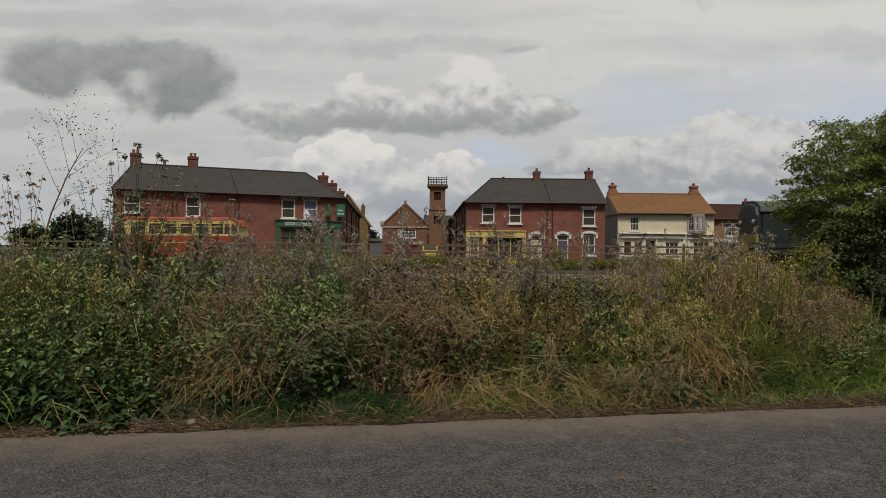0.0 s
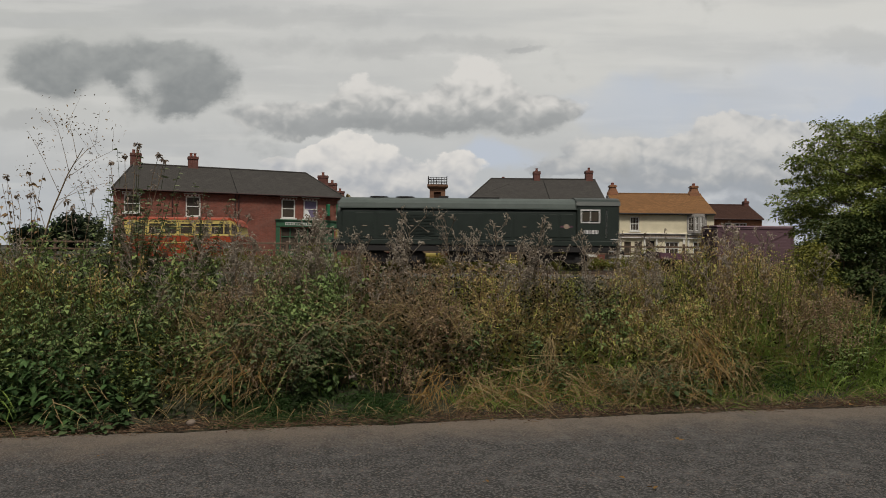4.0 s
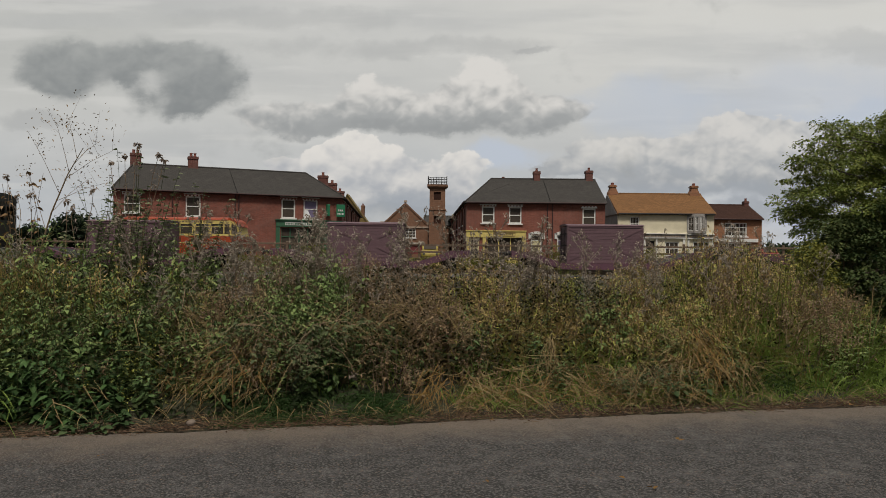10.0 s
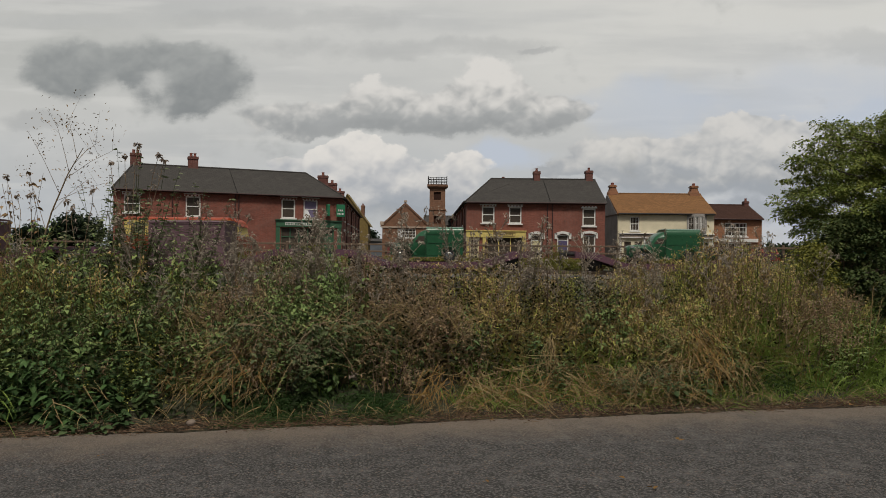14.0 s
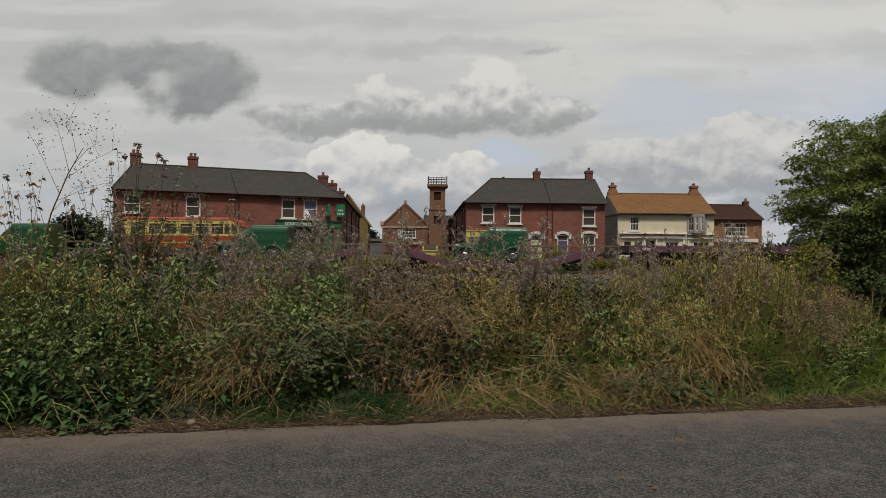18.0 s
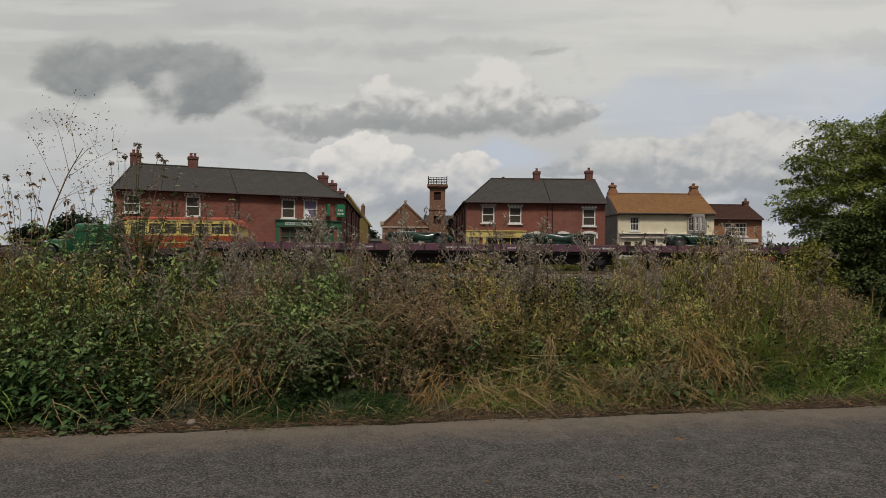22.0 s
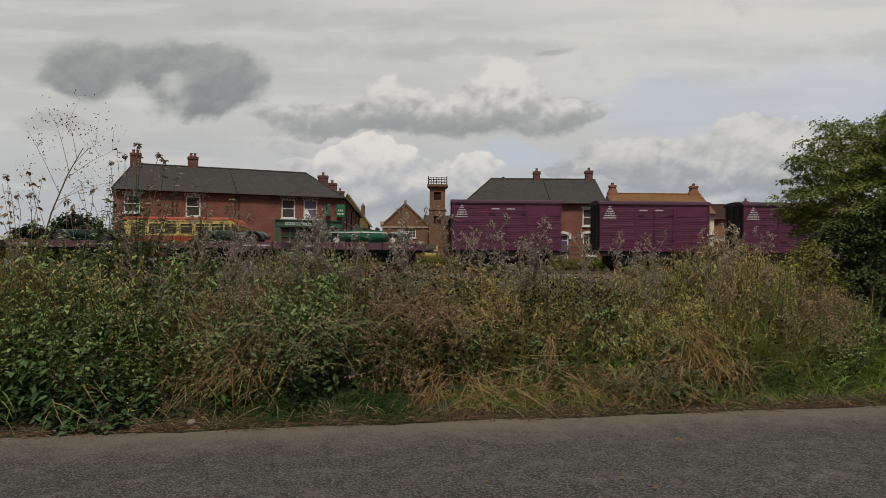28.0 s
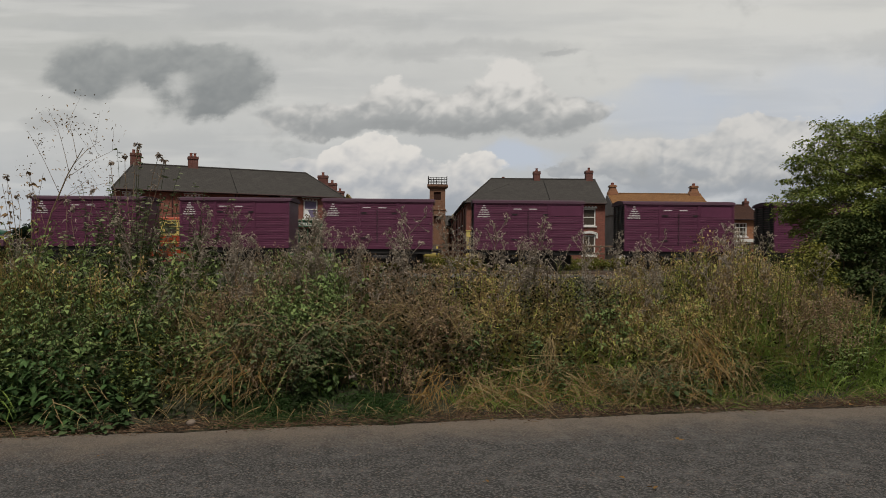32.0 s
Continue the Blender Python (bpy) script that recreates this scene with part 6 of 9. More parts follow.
def saloon(t, paint, L=3.9):
    """Small parked saloon."""
    bm = bmesh.new()
    loft(bm, [(0.0, 0.55, 0.34, 0.62, 0.8), (0.15, 0.70, 0.25, 0.80, 0.85), (1.1, 0.76, 0.24, 0.90, 0.88), (3.0, 0.76, 0.24, 0.90, 0.88), (3.7, 0.72, 0.26, 0.84, 0.85), (L, 0.6, 0.34, 0.64, 0.8)])
    part("body", bm, paint, t, smooth=True)
    bm = bmesh.new()
    loft(bm, [(1.0, 0.62, 0.88, 0.92, 0.9), (1.45, 0.66, 0.88, 1.36, 0.82), (2.6, 0.66, 0.88, 1.38, 0.82), (3.15, 0.62, 0.88, 0.93, 0.9)])
    c = part("cabin", bm, paint, t, smooth=True)
    for pts in ([(1.02, 0.97), (1.36, 1.29), (1.33, 1.31), (0.98, 0.98)], [(2.75, 1.30), (3.08, 0.98), (3.12, 0.99), (2.79, 1.32)]):
        bm = bmesh.new()
        prism(bm, pts, -0.5, 0.5)
        part("windscreen", bm, M_GLASS, c)
    for y in (-0.655, 0.655):
        for a, b in ((1.38, 1.98), (2.05, 2.70)):
            bm = bmesh.new()
            prism(bm, [(a, 0.93), (b, 0.93), (b - 0.06, 1.26), (a + 0.08, 1.26)], y - 0.02, y + 0.02)
            part("side_window", bm, M_GLASS, c)
    for y in (-0.68, 0.68):
        for x in (0.72, L - 0.8):
            road_wheel(t, x, y, 0.30, M_CAR_GREY)
        bm = bmesh.new()
        tube(bm, (-0.02, y * 0.75, 0.62), (0.1, y * 0.75, 0.62), 0.09, 0.09, 12)
        part("headlamp", bm, M_CHROME, t)
    return t


def bus():
    t = thing("single_deck_bus", pose(-19.2, 42.9, 0.66, 0, 0, 2), "red vintage single-deck bus with yellow window band", "bus")
    L, W = 6.9, 1.15
    cells = [(0.55 + i * 0.93, 1.25 + i * 0.93, 1.72, 2.31) for i in range(6)] + [(5.96, 6.26, 1.72, 2.31)]
    bm = bmesh.new()
    pierced(bm, L - 0.3, 0.35, 1.60, -W, -W + 0.06, [], 0.0)
    box(bm, 0, L - 0.25, W - 0.06, W, 0.35, 2.5)
    box(bm, 0, 0.06, -W + 0.061, W - 0.061, 0.35, 2.5)
    prism(bm, [(L - 0.299, 0.35), (L - 0.05, 0.4), (L, 0.6), (L - 0.02, 1.60), (L - 0.299, 1.60)], -W + 0.02, W - 0.02)
    low = part("lower_body", bm, M_RED_PAINT, t)
    block("waist_strip", low, M_BUS_CREAM, 0.02, L - 0.32, -W - 0.014, -W - 0.002, 1.16, 1.20, label="thin cream waist line")
    bm = bmesh.new()
    pierced(bm, L - 0.6, 1.602, 2.54, -W, -W + 0.06, cells, 0.0)
    prism(bm, [(L - 0.599, 1.602), (L - 0.02, 1.602), (L - 0.14, 2.15), (L - 0.30, 2.42), (L - 0.599, 2.54)], -W + 0.02, W - 0.02)
    up = part("window_band", bm, M_BUS_CREAM, t, "yellow window band")
    for c in cells:
        block("pane", up, M_GLASS, c[0], c[1], -W + 0.025, -W + 0.035, c[2], c[3])
        bm = bmesh.new()
        box(bm, c[0], c[1], -W + 0.008, -W + 0.022, c[2] + 0.42, c[2] + 0.45)
        part("vent_bar", bm, M_BUS_CREAM, up)
    bm = bmesh.new()
    prism(bm, [(L - 0.52, 1.74), (L - 0.14, 1.74), (L - 0.24, 2.12), (L - 0.36, 2.28), (L - 0.52, 2.31)], -W, -W + 0.019)
    part("cab_window", bm, M_GLASS, up)
    bars(up, 0.9, 5.3, 2.40, 2.47, -W - 0.002, M_TIMBER, 61)
    bm = bmesh.new()
    cross_prism(bm, [(-W - 0.02, 2.542), (W + 0.02, 2.542), (W, 2.60), *arc(W, 2.605, 0.15)[::-1], (-W, 2.60)], -0.02, L - 0.72)
    prism(bm, [(L - 0.719, 2.542), (L - 0.58, 2.545), (L - 0.29, 2.425), (L - 0.12, 2.15), (L - 0.06, 2.16), (L - 0.22, 2.48), (L - 0.45, 2.64), (L - 0.719, 2.70)], -W + 0.01, W - 0.01)
    part("roof", bm, M_RED_PAINT, t)
    block("number_board", t, M_LETTER, L - 1.0, L - 0.6, -W - 0.012, -W - 0.002, 0.85, 1.0)
    for x in (1.3, 5.45):
        for y in (-W + 0.1, W - 0.1):
            road_wheel(t, x, y, 0.44)
        bm = bmesh.new()
        fender(bm, x, -W - 0.01, 0.56, 0.03, 0.0)
        part("wheel_arch", bm, M_UNDER, t)


PPM = 34.18


def along(mark):
    """Place along the track at the start, from a mark on the train's own scale."""
    return (mark - 784) / PPM


def build_train():
    locomotive(along(1335.5))
    for i in range(6):
        well_wagon(along(2090 + 428 * i))
    for i in range(3):
        container(along(2015 + 426 * i))
    for i in range(3):
        v = train_thing("delivery_van", along(3288 + 429 * i), "glossy green rounded post-war delivery van on a wagon", "van", "delivery vans", 0.42)
        delivery_van(v, M_VAN_GREEN)
    for i in range(6):
        flat_wagon(along(4463 + 253 * i))
    for mark, paint, look_word in ((4770, M_CAR_DARK, "dark green"), (5017, M_CAR_DARK, "dark green"), (5284, M_CAR_DARK, "dark green"), (5549, M_CAR_DULL, "dull grey-green")):
        c = train_thing("open_sports_car", along(mark), look_word + " vintage open sports car on a flat wagon", "car", "", 1.183)
        roadster(c, paint, 3.72)
    c = train_thing("convertible_car", along(5777), "green convertible car with white trim on a flat wagon", "car", "", 1.183)
    convertible(c, M_CAR_GREEN, 4.55)
    for mark in (6009, 6271, 6525, 6792, 7058, 7323):
        box_van(along(mark))


build_train()
bus()
saloon(thing("parked_car", pose(-1.0, 55.0, 0.6, 0, 0, 92), "small yellow car parked facing the railway", "car"), M_CAR_YELLOW, 3.2)
saloon(thing("parked_car", pose(27.0, 56.5, 0.6, 0, 0, 85), "small red car parked at the end of the street", "car"), M_CAR_RED, 3.4)
saloon(thing("parked_car", pose(20.0, 55.0, 0.6, 0, 0, 0), "dark saloon car parked outside the inn", "car"), M_CAR_DARK)


# ---- plants ----
M_NETTLE = foliage("nettle_leaf", [(0.066, 0.066, 0.032), (0.054, 0.096, 0.033), (0.107, 0.176, 0.062), (0.18, 0.262, 0.10), (0.28, 0.30, 0.13)])
M_BROAD = foliage("broad_green_leaf", [(0.02, 0.04, 0.015), (0.055, 0.105, 0.034), (0.10, 0.18, 0.06), (0.165, 0.255, 0.092)], 0.25, 0.5)
M_BRIGHT = foliage("bright_weed_leaf", [(0.185, 0.15, 0.07), (0.125, 0.19, 0.066), (0.205, 0.31, 0.105), (0.295, 0.405, 0.14), (0.42, 0.44, 0.17)], 0.28)
M_BIND = foliage("bindweed_leaf", [(0.028, 0.052, 0.020), (0.054, 0.095, 0.036), (0.09, 0.136, 0.055), (0.135, 0.164, 0.072)])
M_DEAD = foliage("dead_dark_stalk", [(0.035, 0.022, 0.018), (0.07, 0.042, 0.03), (0.11, 0.07, 0.05)], 0.0, 0.85)
M_YELLOW_WEED = foliage("yellow_weed_leaf", [(0.18, 0.205, 0.042), (0.30, 0.32, 0.07), (0.43, 0.42, 0.105), (0.55, 0.48, 0.175)], 0.3)
# leaves inside the verge, green end: colours lowered for the shade there
M_GREEN_UNDER = foliage("shaded_green_inner_leaf", [(0.013, 0.020, 0.0075), (0.026, 0.042, 0.0135), (0.048, 0.064, 0.020), (0.08, 0.066, 0.031)])
M_BRAMBLE = foliage("bramble_leaf", [(0.042, 0.06, 0.027), (0.085, 0.112, 0.05), (0.15, 0.175, 0.085), (0.23, 0.20, 0.10)])
M_DRY_LEAF = foliage("withered_leaf", [(0.135, 0.082, 0.042), (0.26, 0.168, 0.088), (0.39, 0.28, 0.162), (0.35, 0.295, 0.137)], 0.25, 0.8)
M_FLUFF = foliage("seed_fluff", [(0.27, 0.22, 0.17), (0.40, 0.345, 0.28), (0.52, 0.46, 0.39)], 0.35, 0.9)
M_DRY_FLUFF = foliage("brown_seed_fluff", [(0.245, 0.17, 0.11), (0.375, 0.28, 0.19), (0.50, 0.395, 0.275)], 0.35, 0.9)
M_STRAW = foliage("dry_straw", [(0.15, 0.105, 0.05), (0.27, 0.195, 0.095), (0.39, 0.295, 0.15), (0.32, 0.28, 0.13)], 0.2, 0.7)
M_LITTER = foliage("brown_leaf_litter", [(0.048, 0.031, 0.022), (0.112, 0.071, 0.046), (0.224, 0.147, 0.093), (0.480, 0.326, 0.184)], 0.0, 0.9)
M_GOLD_STRAW = foliage("golden_straw", [(0.21, 0.125, 0.045), (0.33, 0.205, 0.073), (0.43, 0.285, 0.112)], 0.2, 0.7)
M_TAN_GRASS = foliage("seeding_tan_grass", [(0.34, 0.22, 0.09), (0.48, 0.34, 0.145), (0.59, 0.45, 0.215), (0.43, 0.395, 0.13)], 0.25, 0.8)
M_GRASS = foliage("green_grass", [(0.105, 0.17, 0.035), (0.195, 0.29, 0.06), (0.30, 0.40, 0.088), (0.50, 0.43, 0.15)], 0.3)
# hollow grass: the shade under the overhang is put into its colour
M_SHADED_GRASS = foliage("shade_darkened_grass", [(0.016, 0.036, 0.013), (0.034, 0.070, 0.022), (0.060, 0.108, 0.032), (0.096, 0.136, 0.045)], 0.2)
M_STEM = foliage("brown_stem", [(0.155, 0.102, 0.064), (0.265, 0.19, 0.12), (0.39, 0.30, 0.20)], 0.0, 0.8)
M_GREEN_STEM = foliage("green_stem", [(0.04, 0.06, 0.022), (0.07, 0.09, 0.034), (0.10, 0.07, 0.039)], 0.0, 0.7)
# leaves inside the verge, drier end: shade put into the colours
M_UNDER_LEAF = foliage("shaded_inner_leaf", [(0.012, 0.013, 0.005), (0.024, 0.029, 0.009), (0.048, 0.043, 0.016), (0.085, 0.058, 0.027)])
M_TREE_LEAF = foliage("hawthorn_leaf", [(0.073, 0.110, 0.026), (0.142, 0.187, 0.041), (0.228, 0.264, 0.062), (0.344, 0.346, 0.090)], 0.28)
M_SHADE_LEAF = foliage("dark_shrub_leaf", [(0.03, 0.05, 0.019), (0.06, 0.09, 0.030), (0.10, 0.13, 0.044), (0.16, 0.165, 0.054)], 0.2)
M_FAR_LEAF = foliage("far_tree_leaf", [(0.020, 0.034, 0.020), (0.035, 0.055, 0.029), (0.05, 0.07, 0.039)])
M_BARK = surface("hawthorn_bark", (0.06, 0.05, 0.04), (0.11, 0.095, 0.08), 10, 0.95, bump=0.8, fine=40)
M_WITHERED = foliage("withered_flower", [(0.24, 0.19, 0.155), (0.38, 0.31, 0.26), (0.50, 0.42, 0.36)], 0.5, 0.9)
M_GREY_LEAF = foliage("grey_green_leaf", [(0.09, 0.118, 0.058), (0.165, 0.20, 0.10), (0.265, 0.29, 0.165), (0.36, 0.31, 0.175)])
M_PALE = plain("pale_stone_and_litter", (0.16, 0.125, 0.10), 0.9)
M_FALLEN = foliage("fallen_leaf", [(0.18, 0.10, 0.034), (0.27, 0.155, 0.050)], 0.1, 0.7)
M_SHRUB = foliage("yellow_green_shrub_leaf", [(0.108, 0.119, 0.026), (0.194, 0.194, 0.038), (0.292, 0.270, 0.058)])

RNG = np.random.default_rng(7)


def unit(v):
    return v / np.maximum(np.linalg.norm(v, axis=-1, keepdims=True), 1e-9)


class Weave:
    """Collects vertices and quads for one mesh."""

    def __init__(self):
        self.v, self.q, self.n = [], [], 0

    def put(self, verts, quads):
        """verts (n, k, 3); quads: index rows within one piece."""
        n, k = verts.shape[:2]
        self.v.append(verts.reshape(-1, 3))
        base = self.n + np.arange(n)[:, None, None] * k
        self.q.append((base + np.asarray(quads)[None]).reshape(-1, 4))
        self.n += n * k

    def leaves(self, p, way, length, width, droop=0.25, rich=True):
        """Leaf blades from p along way, folded on the midrib and bent down."""
        n = len(p)
        way = unit(way)
        up = unit(np.array([0, 0, 1.0]) + 0.45 * RNG.normal(size=(n, 3)))
        side = unit(np.cross(way, up))
        nrm = np.cross(side, way)
        length, width = np.broadcast_to(length, n)[:, None], np.broadcast_to(width, n)[:, None]
        if rich:
            rows = []
            for t, w in ((0.0, 0.06), (0.28, 0.95), (0.65, 0.72), (1.0, 0.03)):
                c = p + way * length * t - np.array([0, 0, 1.0]) * length * droop * t * t
                rows += [c + side * width * w * 0.5 + nrm * width * 0.16 * w, c, c - side * width * w * 0.5 + nrm * width * 0.16 * w]
            self.put(np.stack(rows, 1), [(a + 3 * r, a + 1 + 3 * r, a + 4 + 3 * r, a + 3 + 3 * r) for r in range(3) for a in (0, 1)])
        else:
            mid = p + way * length * 0.5 - nrm * width * 0.12
            tip = p + way * length - np.array([0, 0, 1.0]) * length * droop
            rows = [p, p + way * length * 0.45 + side * width * 0.5, tip, p + way * length * 0.45 - side * width * 0.5, mid]
            self.put(np.stack(rows, 1), [(0, 1, 2, 4), (0, 4, 2, 3)])

    def blades(self, p, way, length, width, bend, steps=(0.0, 0.35, 0.7, 1.0)):
        """Grass blades: strips that start along way and curve by bend."""
        n = len(p)
        way = unit(way)
        side = unit(np.cross(way, RNG.normal(size=(n, 3))))
        length, width = np.broadcast_to(length, n)[:, None], np.broadcast_to(width, n)[:, None]
        rows = []
        for t in steps:
            c = p + (way * t + bend * t * t) * length
            w = width * (1.0 - 0.85 * t ** 1.5) * 0.5
            rows += [c - side * w, c + side * w]
        self.put(np.stack(rows, 1), [(2 * i, 2 * i + 1, 2 * i + 3, 2 * i + 2) for i in range(len(steps) - 1)])

    def canes(self, paths, r0, r1):
        """Thin three-sided tubes along paths (n, k, 3)."""
        n, k = paths.shape[:2]
        d = unit(paths[:, -1] - paths[:, 0])
        a = unit(np.cross(d, np.array([0.3, 0.9, 0.31])))
        b = np.cross(d, a)
        rows = []
        for j in range(k):
            r = (r0 + (r1 - r0) * j / (k - 1))
            for s in range(3):
                w = 2.0944 * s
                rows.append(paths[:, j] + r * (a * math.cos(w) + b * math.sin(w)))
        self.put(np.stack(rows, 1), [(3 * j + s, 3 * j + (s + 1) % 3, 3 * j + 3 + (s + 1) % 3, 3 * j + 3 + s) for j in range(k - 1) for s in range(3)])

    def mesh(self, name, material):
        v, q = np.concatenate(self.v), np.concatenate(self.q)
        me = bpy.data.meshes.new(name)
        me.vertices.add(len(v))
        me.vertices.foreach_set("co", v.astype(np.float32).ravel())
        me.loops.add(len(q) * 4)
        me.loops.foreach_set("vertex_index", q.astype(np.int32).ravel())
        me.polygons.add(len(q))
        me.polygons.foreach_set("loop_start", np.arange(len(q), dtype=np.int32) * 4)
        me.polygons.foreach_set("loop_total", np.full(len(q), 4, dtype=np.int32))
        me.update(calc_edges=True)
        me.materials.append(material)
        return me

    def part(self, name, material, parent, label=""):
        ob = new(name, self.mesh(name, material))
        ob.parent = parent
        return tagged(ob, label, kind="stuff")


def each_stem(paths, r0, r1, material, parent):
    for path in paths:
        w = Weave()
        w.canes(path[None], r0, r1)
        ob = new("stem", w.mesh("stem", material))
        ob.parent = parent


def stem_paths(n, spread, height, lean, k=5, base=0.10):
    """n stems from near the origin: (n, k, 3)."""
    p0 = np.zeros((n, 3))
    p0[:, :2] = RNG.normal(size=(n, 2)) * base
    h = height * RNG.uniform(0.75, 1.08, n)
    out = RNG.normal(size=(n, 2)) * lean
    t = np.linspace(0, 1, k)
    paths = np.zeros((n, k, 3))
    for j in range(k):
        paths[:, j, :2] = p0[:, :2] + out * h[:, None] * (0.4 * t[j] + 0.6 * t[j] ** 2) + RNG.normal(size=(n, 2)) * 0.012
        paths[:, j, 2] = -0.05 + (h + 0.05) * t[j]
    return paths


def on_path(paths, t):
    """Points at t (n, m) along paths (n, k, 3): places and directions."""
    k = paths.shape[1]
    f = np.clip(t, 0, 0.999) * (k - 1)
    i = f.astype(int)
    a = np.take_along_axis(paths, i[..., None], 1)
    b = np.take_along_axis(paths, i[..., None] + 1, 1)
    return a + (b - a) * (f - i)[..., None], unit(b - a)


def around(m_shape):
    a = RNG.uniform(0, 2 * math.pi, m_shape)
    return np.stack([np.cos(a), np.sin(a), np.zeros_like(a)], -1)


def nettle(height, stems, leaf=0.105, material=M_NETTLE, name="nettle_clump", label="clump of green nettles with toothed drooping leaves", broad=(0.34, 0.52)):
    t = thing(name, pose(0, 0, 0), label, "weed", name.replace("_", " ") + "s on the verge")
    paths = stem_paths(stems, 0.1, height, 0.16)
    each_stem(paths, 0.005, 0.002, M_GREEN_STEM, t)
    w = Weave()
    m = max(6, int(height / (0.55 * leaf + 0.016)))
    tt = np.tile(np.linspace(0.12, 1.0, m), (stems, 1)) + RNG.normal(size=(stems, m)) * 0.01
    p, d = on_path(paths, tt)
    for s in (1, -1):
        ang = np.tile(np.arange(m) * 1.45, (stems, 1)) + RNG.uniform(0, 6, (stems, 1)) + RNG.normal(size=(stems, m)) * 0.35
        way = s * np.stack([np.cos(ang), np.sin(ang), np.zeros_like(ang)], -1) + np.array([0, -0.15, -0.12]) + RNG.normal(size=(*ang.shape, 3)) * 0.25
        size = leaf * (1.15 - 0.75 * np.clip(tt, 0, 1) ** 2) * RNG.uniform(0.7, 1.15, tt.shape)
        w.leaves((p + 0.01 * way).reshape(-1, 3), way.reshape(-1, 3), size.ravel(), size.ravel() * RNG.uniform(*broad, size.size), 0.35)
    w.part("foliage", material, t)
    return t


def bramble(height, canes, reach=0.7, leaf=0.055):
    t = thing("bramble_bush", pose(0, 0, 0), "tangled bramble with grey-green leaves and arching canes", "shrub", "brambles on the verge")
    k = 8
    ang = RNG.uniform(0, 6.283, canes)
    r = reach * RNG.uniform(0.6, 1.2, canes)
    h = height * RNG.uniform(0.7, 1.1, canes)
    u = np.linspace(0, 1, k)
    paths = np.zeros((canes, k, 3))
    paths[:, :, 0] = np.cos(ang)[:, None] * r[:, None] * u ** 1.3
    paths[:, :, 1] = np.sin(ang)[:, None] * r[:, None] * u ** 1.3
    paths[:, :, 2] = h[:, None] * (np.sin(u * 2.2) ** 0.9) - 0.03
    paths += RNG.normal(size=paths.shape) * 0.025
    w = Weave()
    w.canes(paths, 0.005, 0.0025)
    w.part("cane_thicket", M_STEM, t)
    w = Weave()
    m = 16
    tt = np.tile(np.linspace(0.15, 1.0, m), (canes, 1)) + RNG.normal(size=(canes, m)) * 0.015
    p, d = on_path(paths, tt)
    out = around((canes, m)) + np.array([0, -0.2, -0.25])
    root = p + out * 0.05
    for turn in (-0.9, 0.0, 0.9):
        c, s = math.cos(turn), math.sin(turn)
        way = np.stack([out[..., 0] * c - out[..., 1] * s, out[..., 0] * s + out[..., 1] * c, out[..., 2] + RNG.normal(size=(canes, m)) * 0.2], -1)
        size = leaf * RNG.uniform(0.6, 1.2, (canes, m))
        w.leaves(root.reshape(-1, 3), way.reshape(-1, 3), size.ravel(), size.ravel() * 0.6, 0.25)
    w.part("foliage", M_BRAMBLE, t)
    return t


def willowherb(height, stems, fluffy=1.0, green=False):
    t = thing("willowherb_clump", pose(0, 0, 0), "withered brown willowherb gone to grey seed fluff" if not green else "tall yellow-green weed going to seed", "weed", "seeding weeds on the verge")
    paths = stem_paths(stems, 0.12, height, 0.12, base=0.13)
    each_stem(paths, 0.0072, 0.0034, M_STEM, t)
    w = Weave()
    m = int(height * (22 if green else 15))
    tt = RNG.uniform(0.30, 0.94, (stems, m))
    p, d = on_path(paths, tt)
    way = around((stems, m)) + np.array([0, 0, 0.1]) + RNG.normal(size=(stems, m, 3)) * 0.3
    size = RNG.uniform(0.05, 0.13, (stems, m)) * (1.15 - 0.6 * tt)
    w.leaves(p.reshape(-1, 3), way.reshape(-1, 3), size.ravel(), size.ravel() * 0.28, 0.6, rich=False)
    w.part("foliage", M_DRY_LEAF if not green else M_YELLOW_WEED, t)
    w = Weave()
    m = int(6 * fluffy)
    tt = RNG.uniform(0.66, 1.0, (stems, m))
    p, d = on_path(paths, tt)
    way = around((stems, m)) + np.array([0, 0, 0.8]) + RNG.normal(size=(stems, m, 3)) * 0.25
    size = RNG.uniform(0.04, 0.10, (stems, m))
    bend = RNG.normal(size=(stems * m, 3)) * 0.5
    w.blades(p.reshape(-1, 3), way.reshape(-1, 3), size.ravel() * 1.4, 0.0042, bend)
    q = (p + unit(way) * size[..., None] * 0.7).reshape(-1, 3)
    for _ in range(2):
        w.leaves(q + RNG.normal(size=q.shape) * 0.02, RNG.normal(size=q.shape), 0.042 * RNG.uniform(0.6, 1.3, len(q)), 0.021, 0.1, rich=False)
    w.part("seed_head_spray", M_DRY_FLUFF if not green else M_TAN_GRASS, t)
    return t


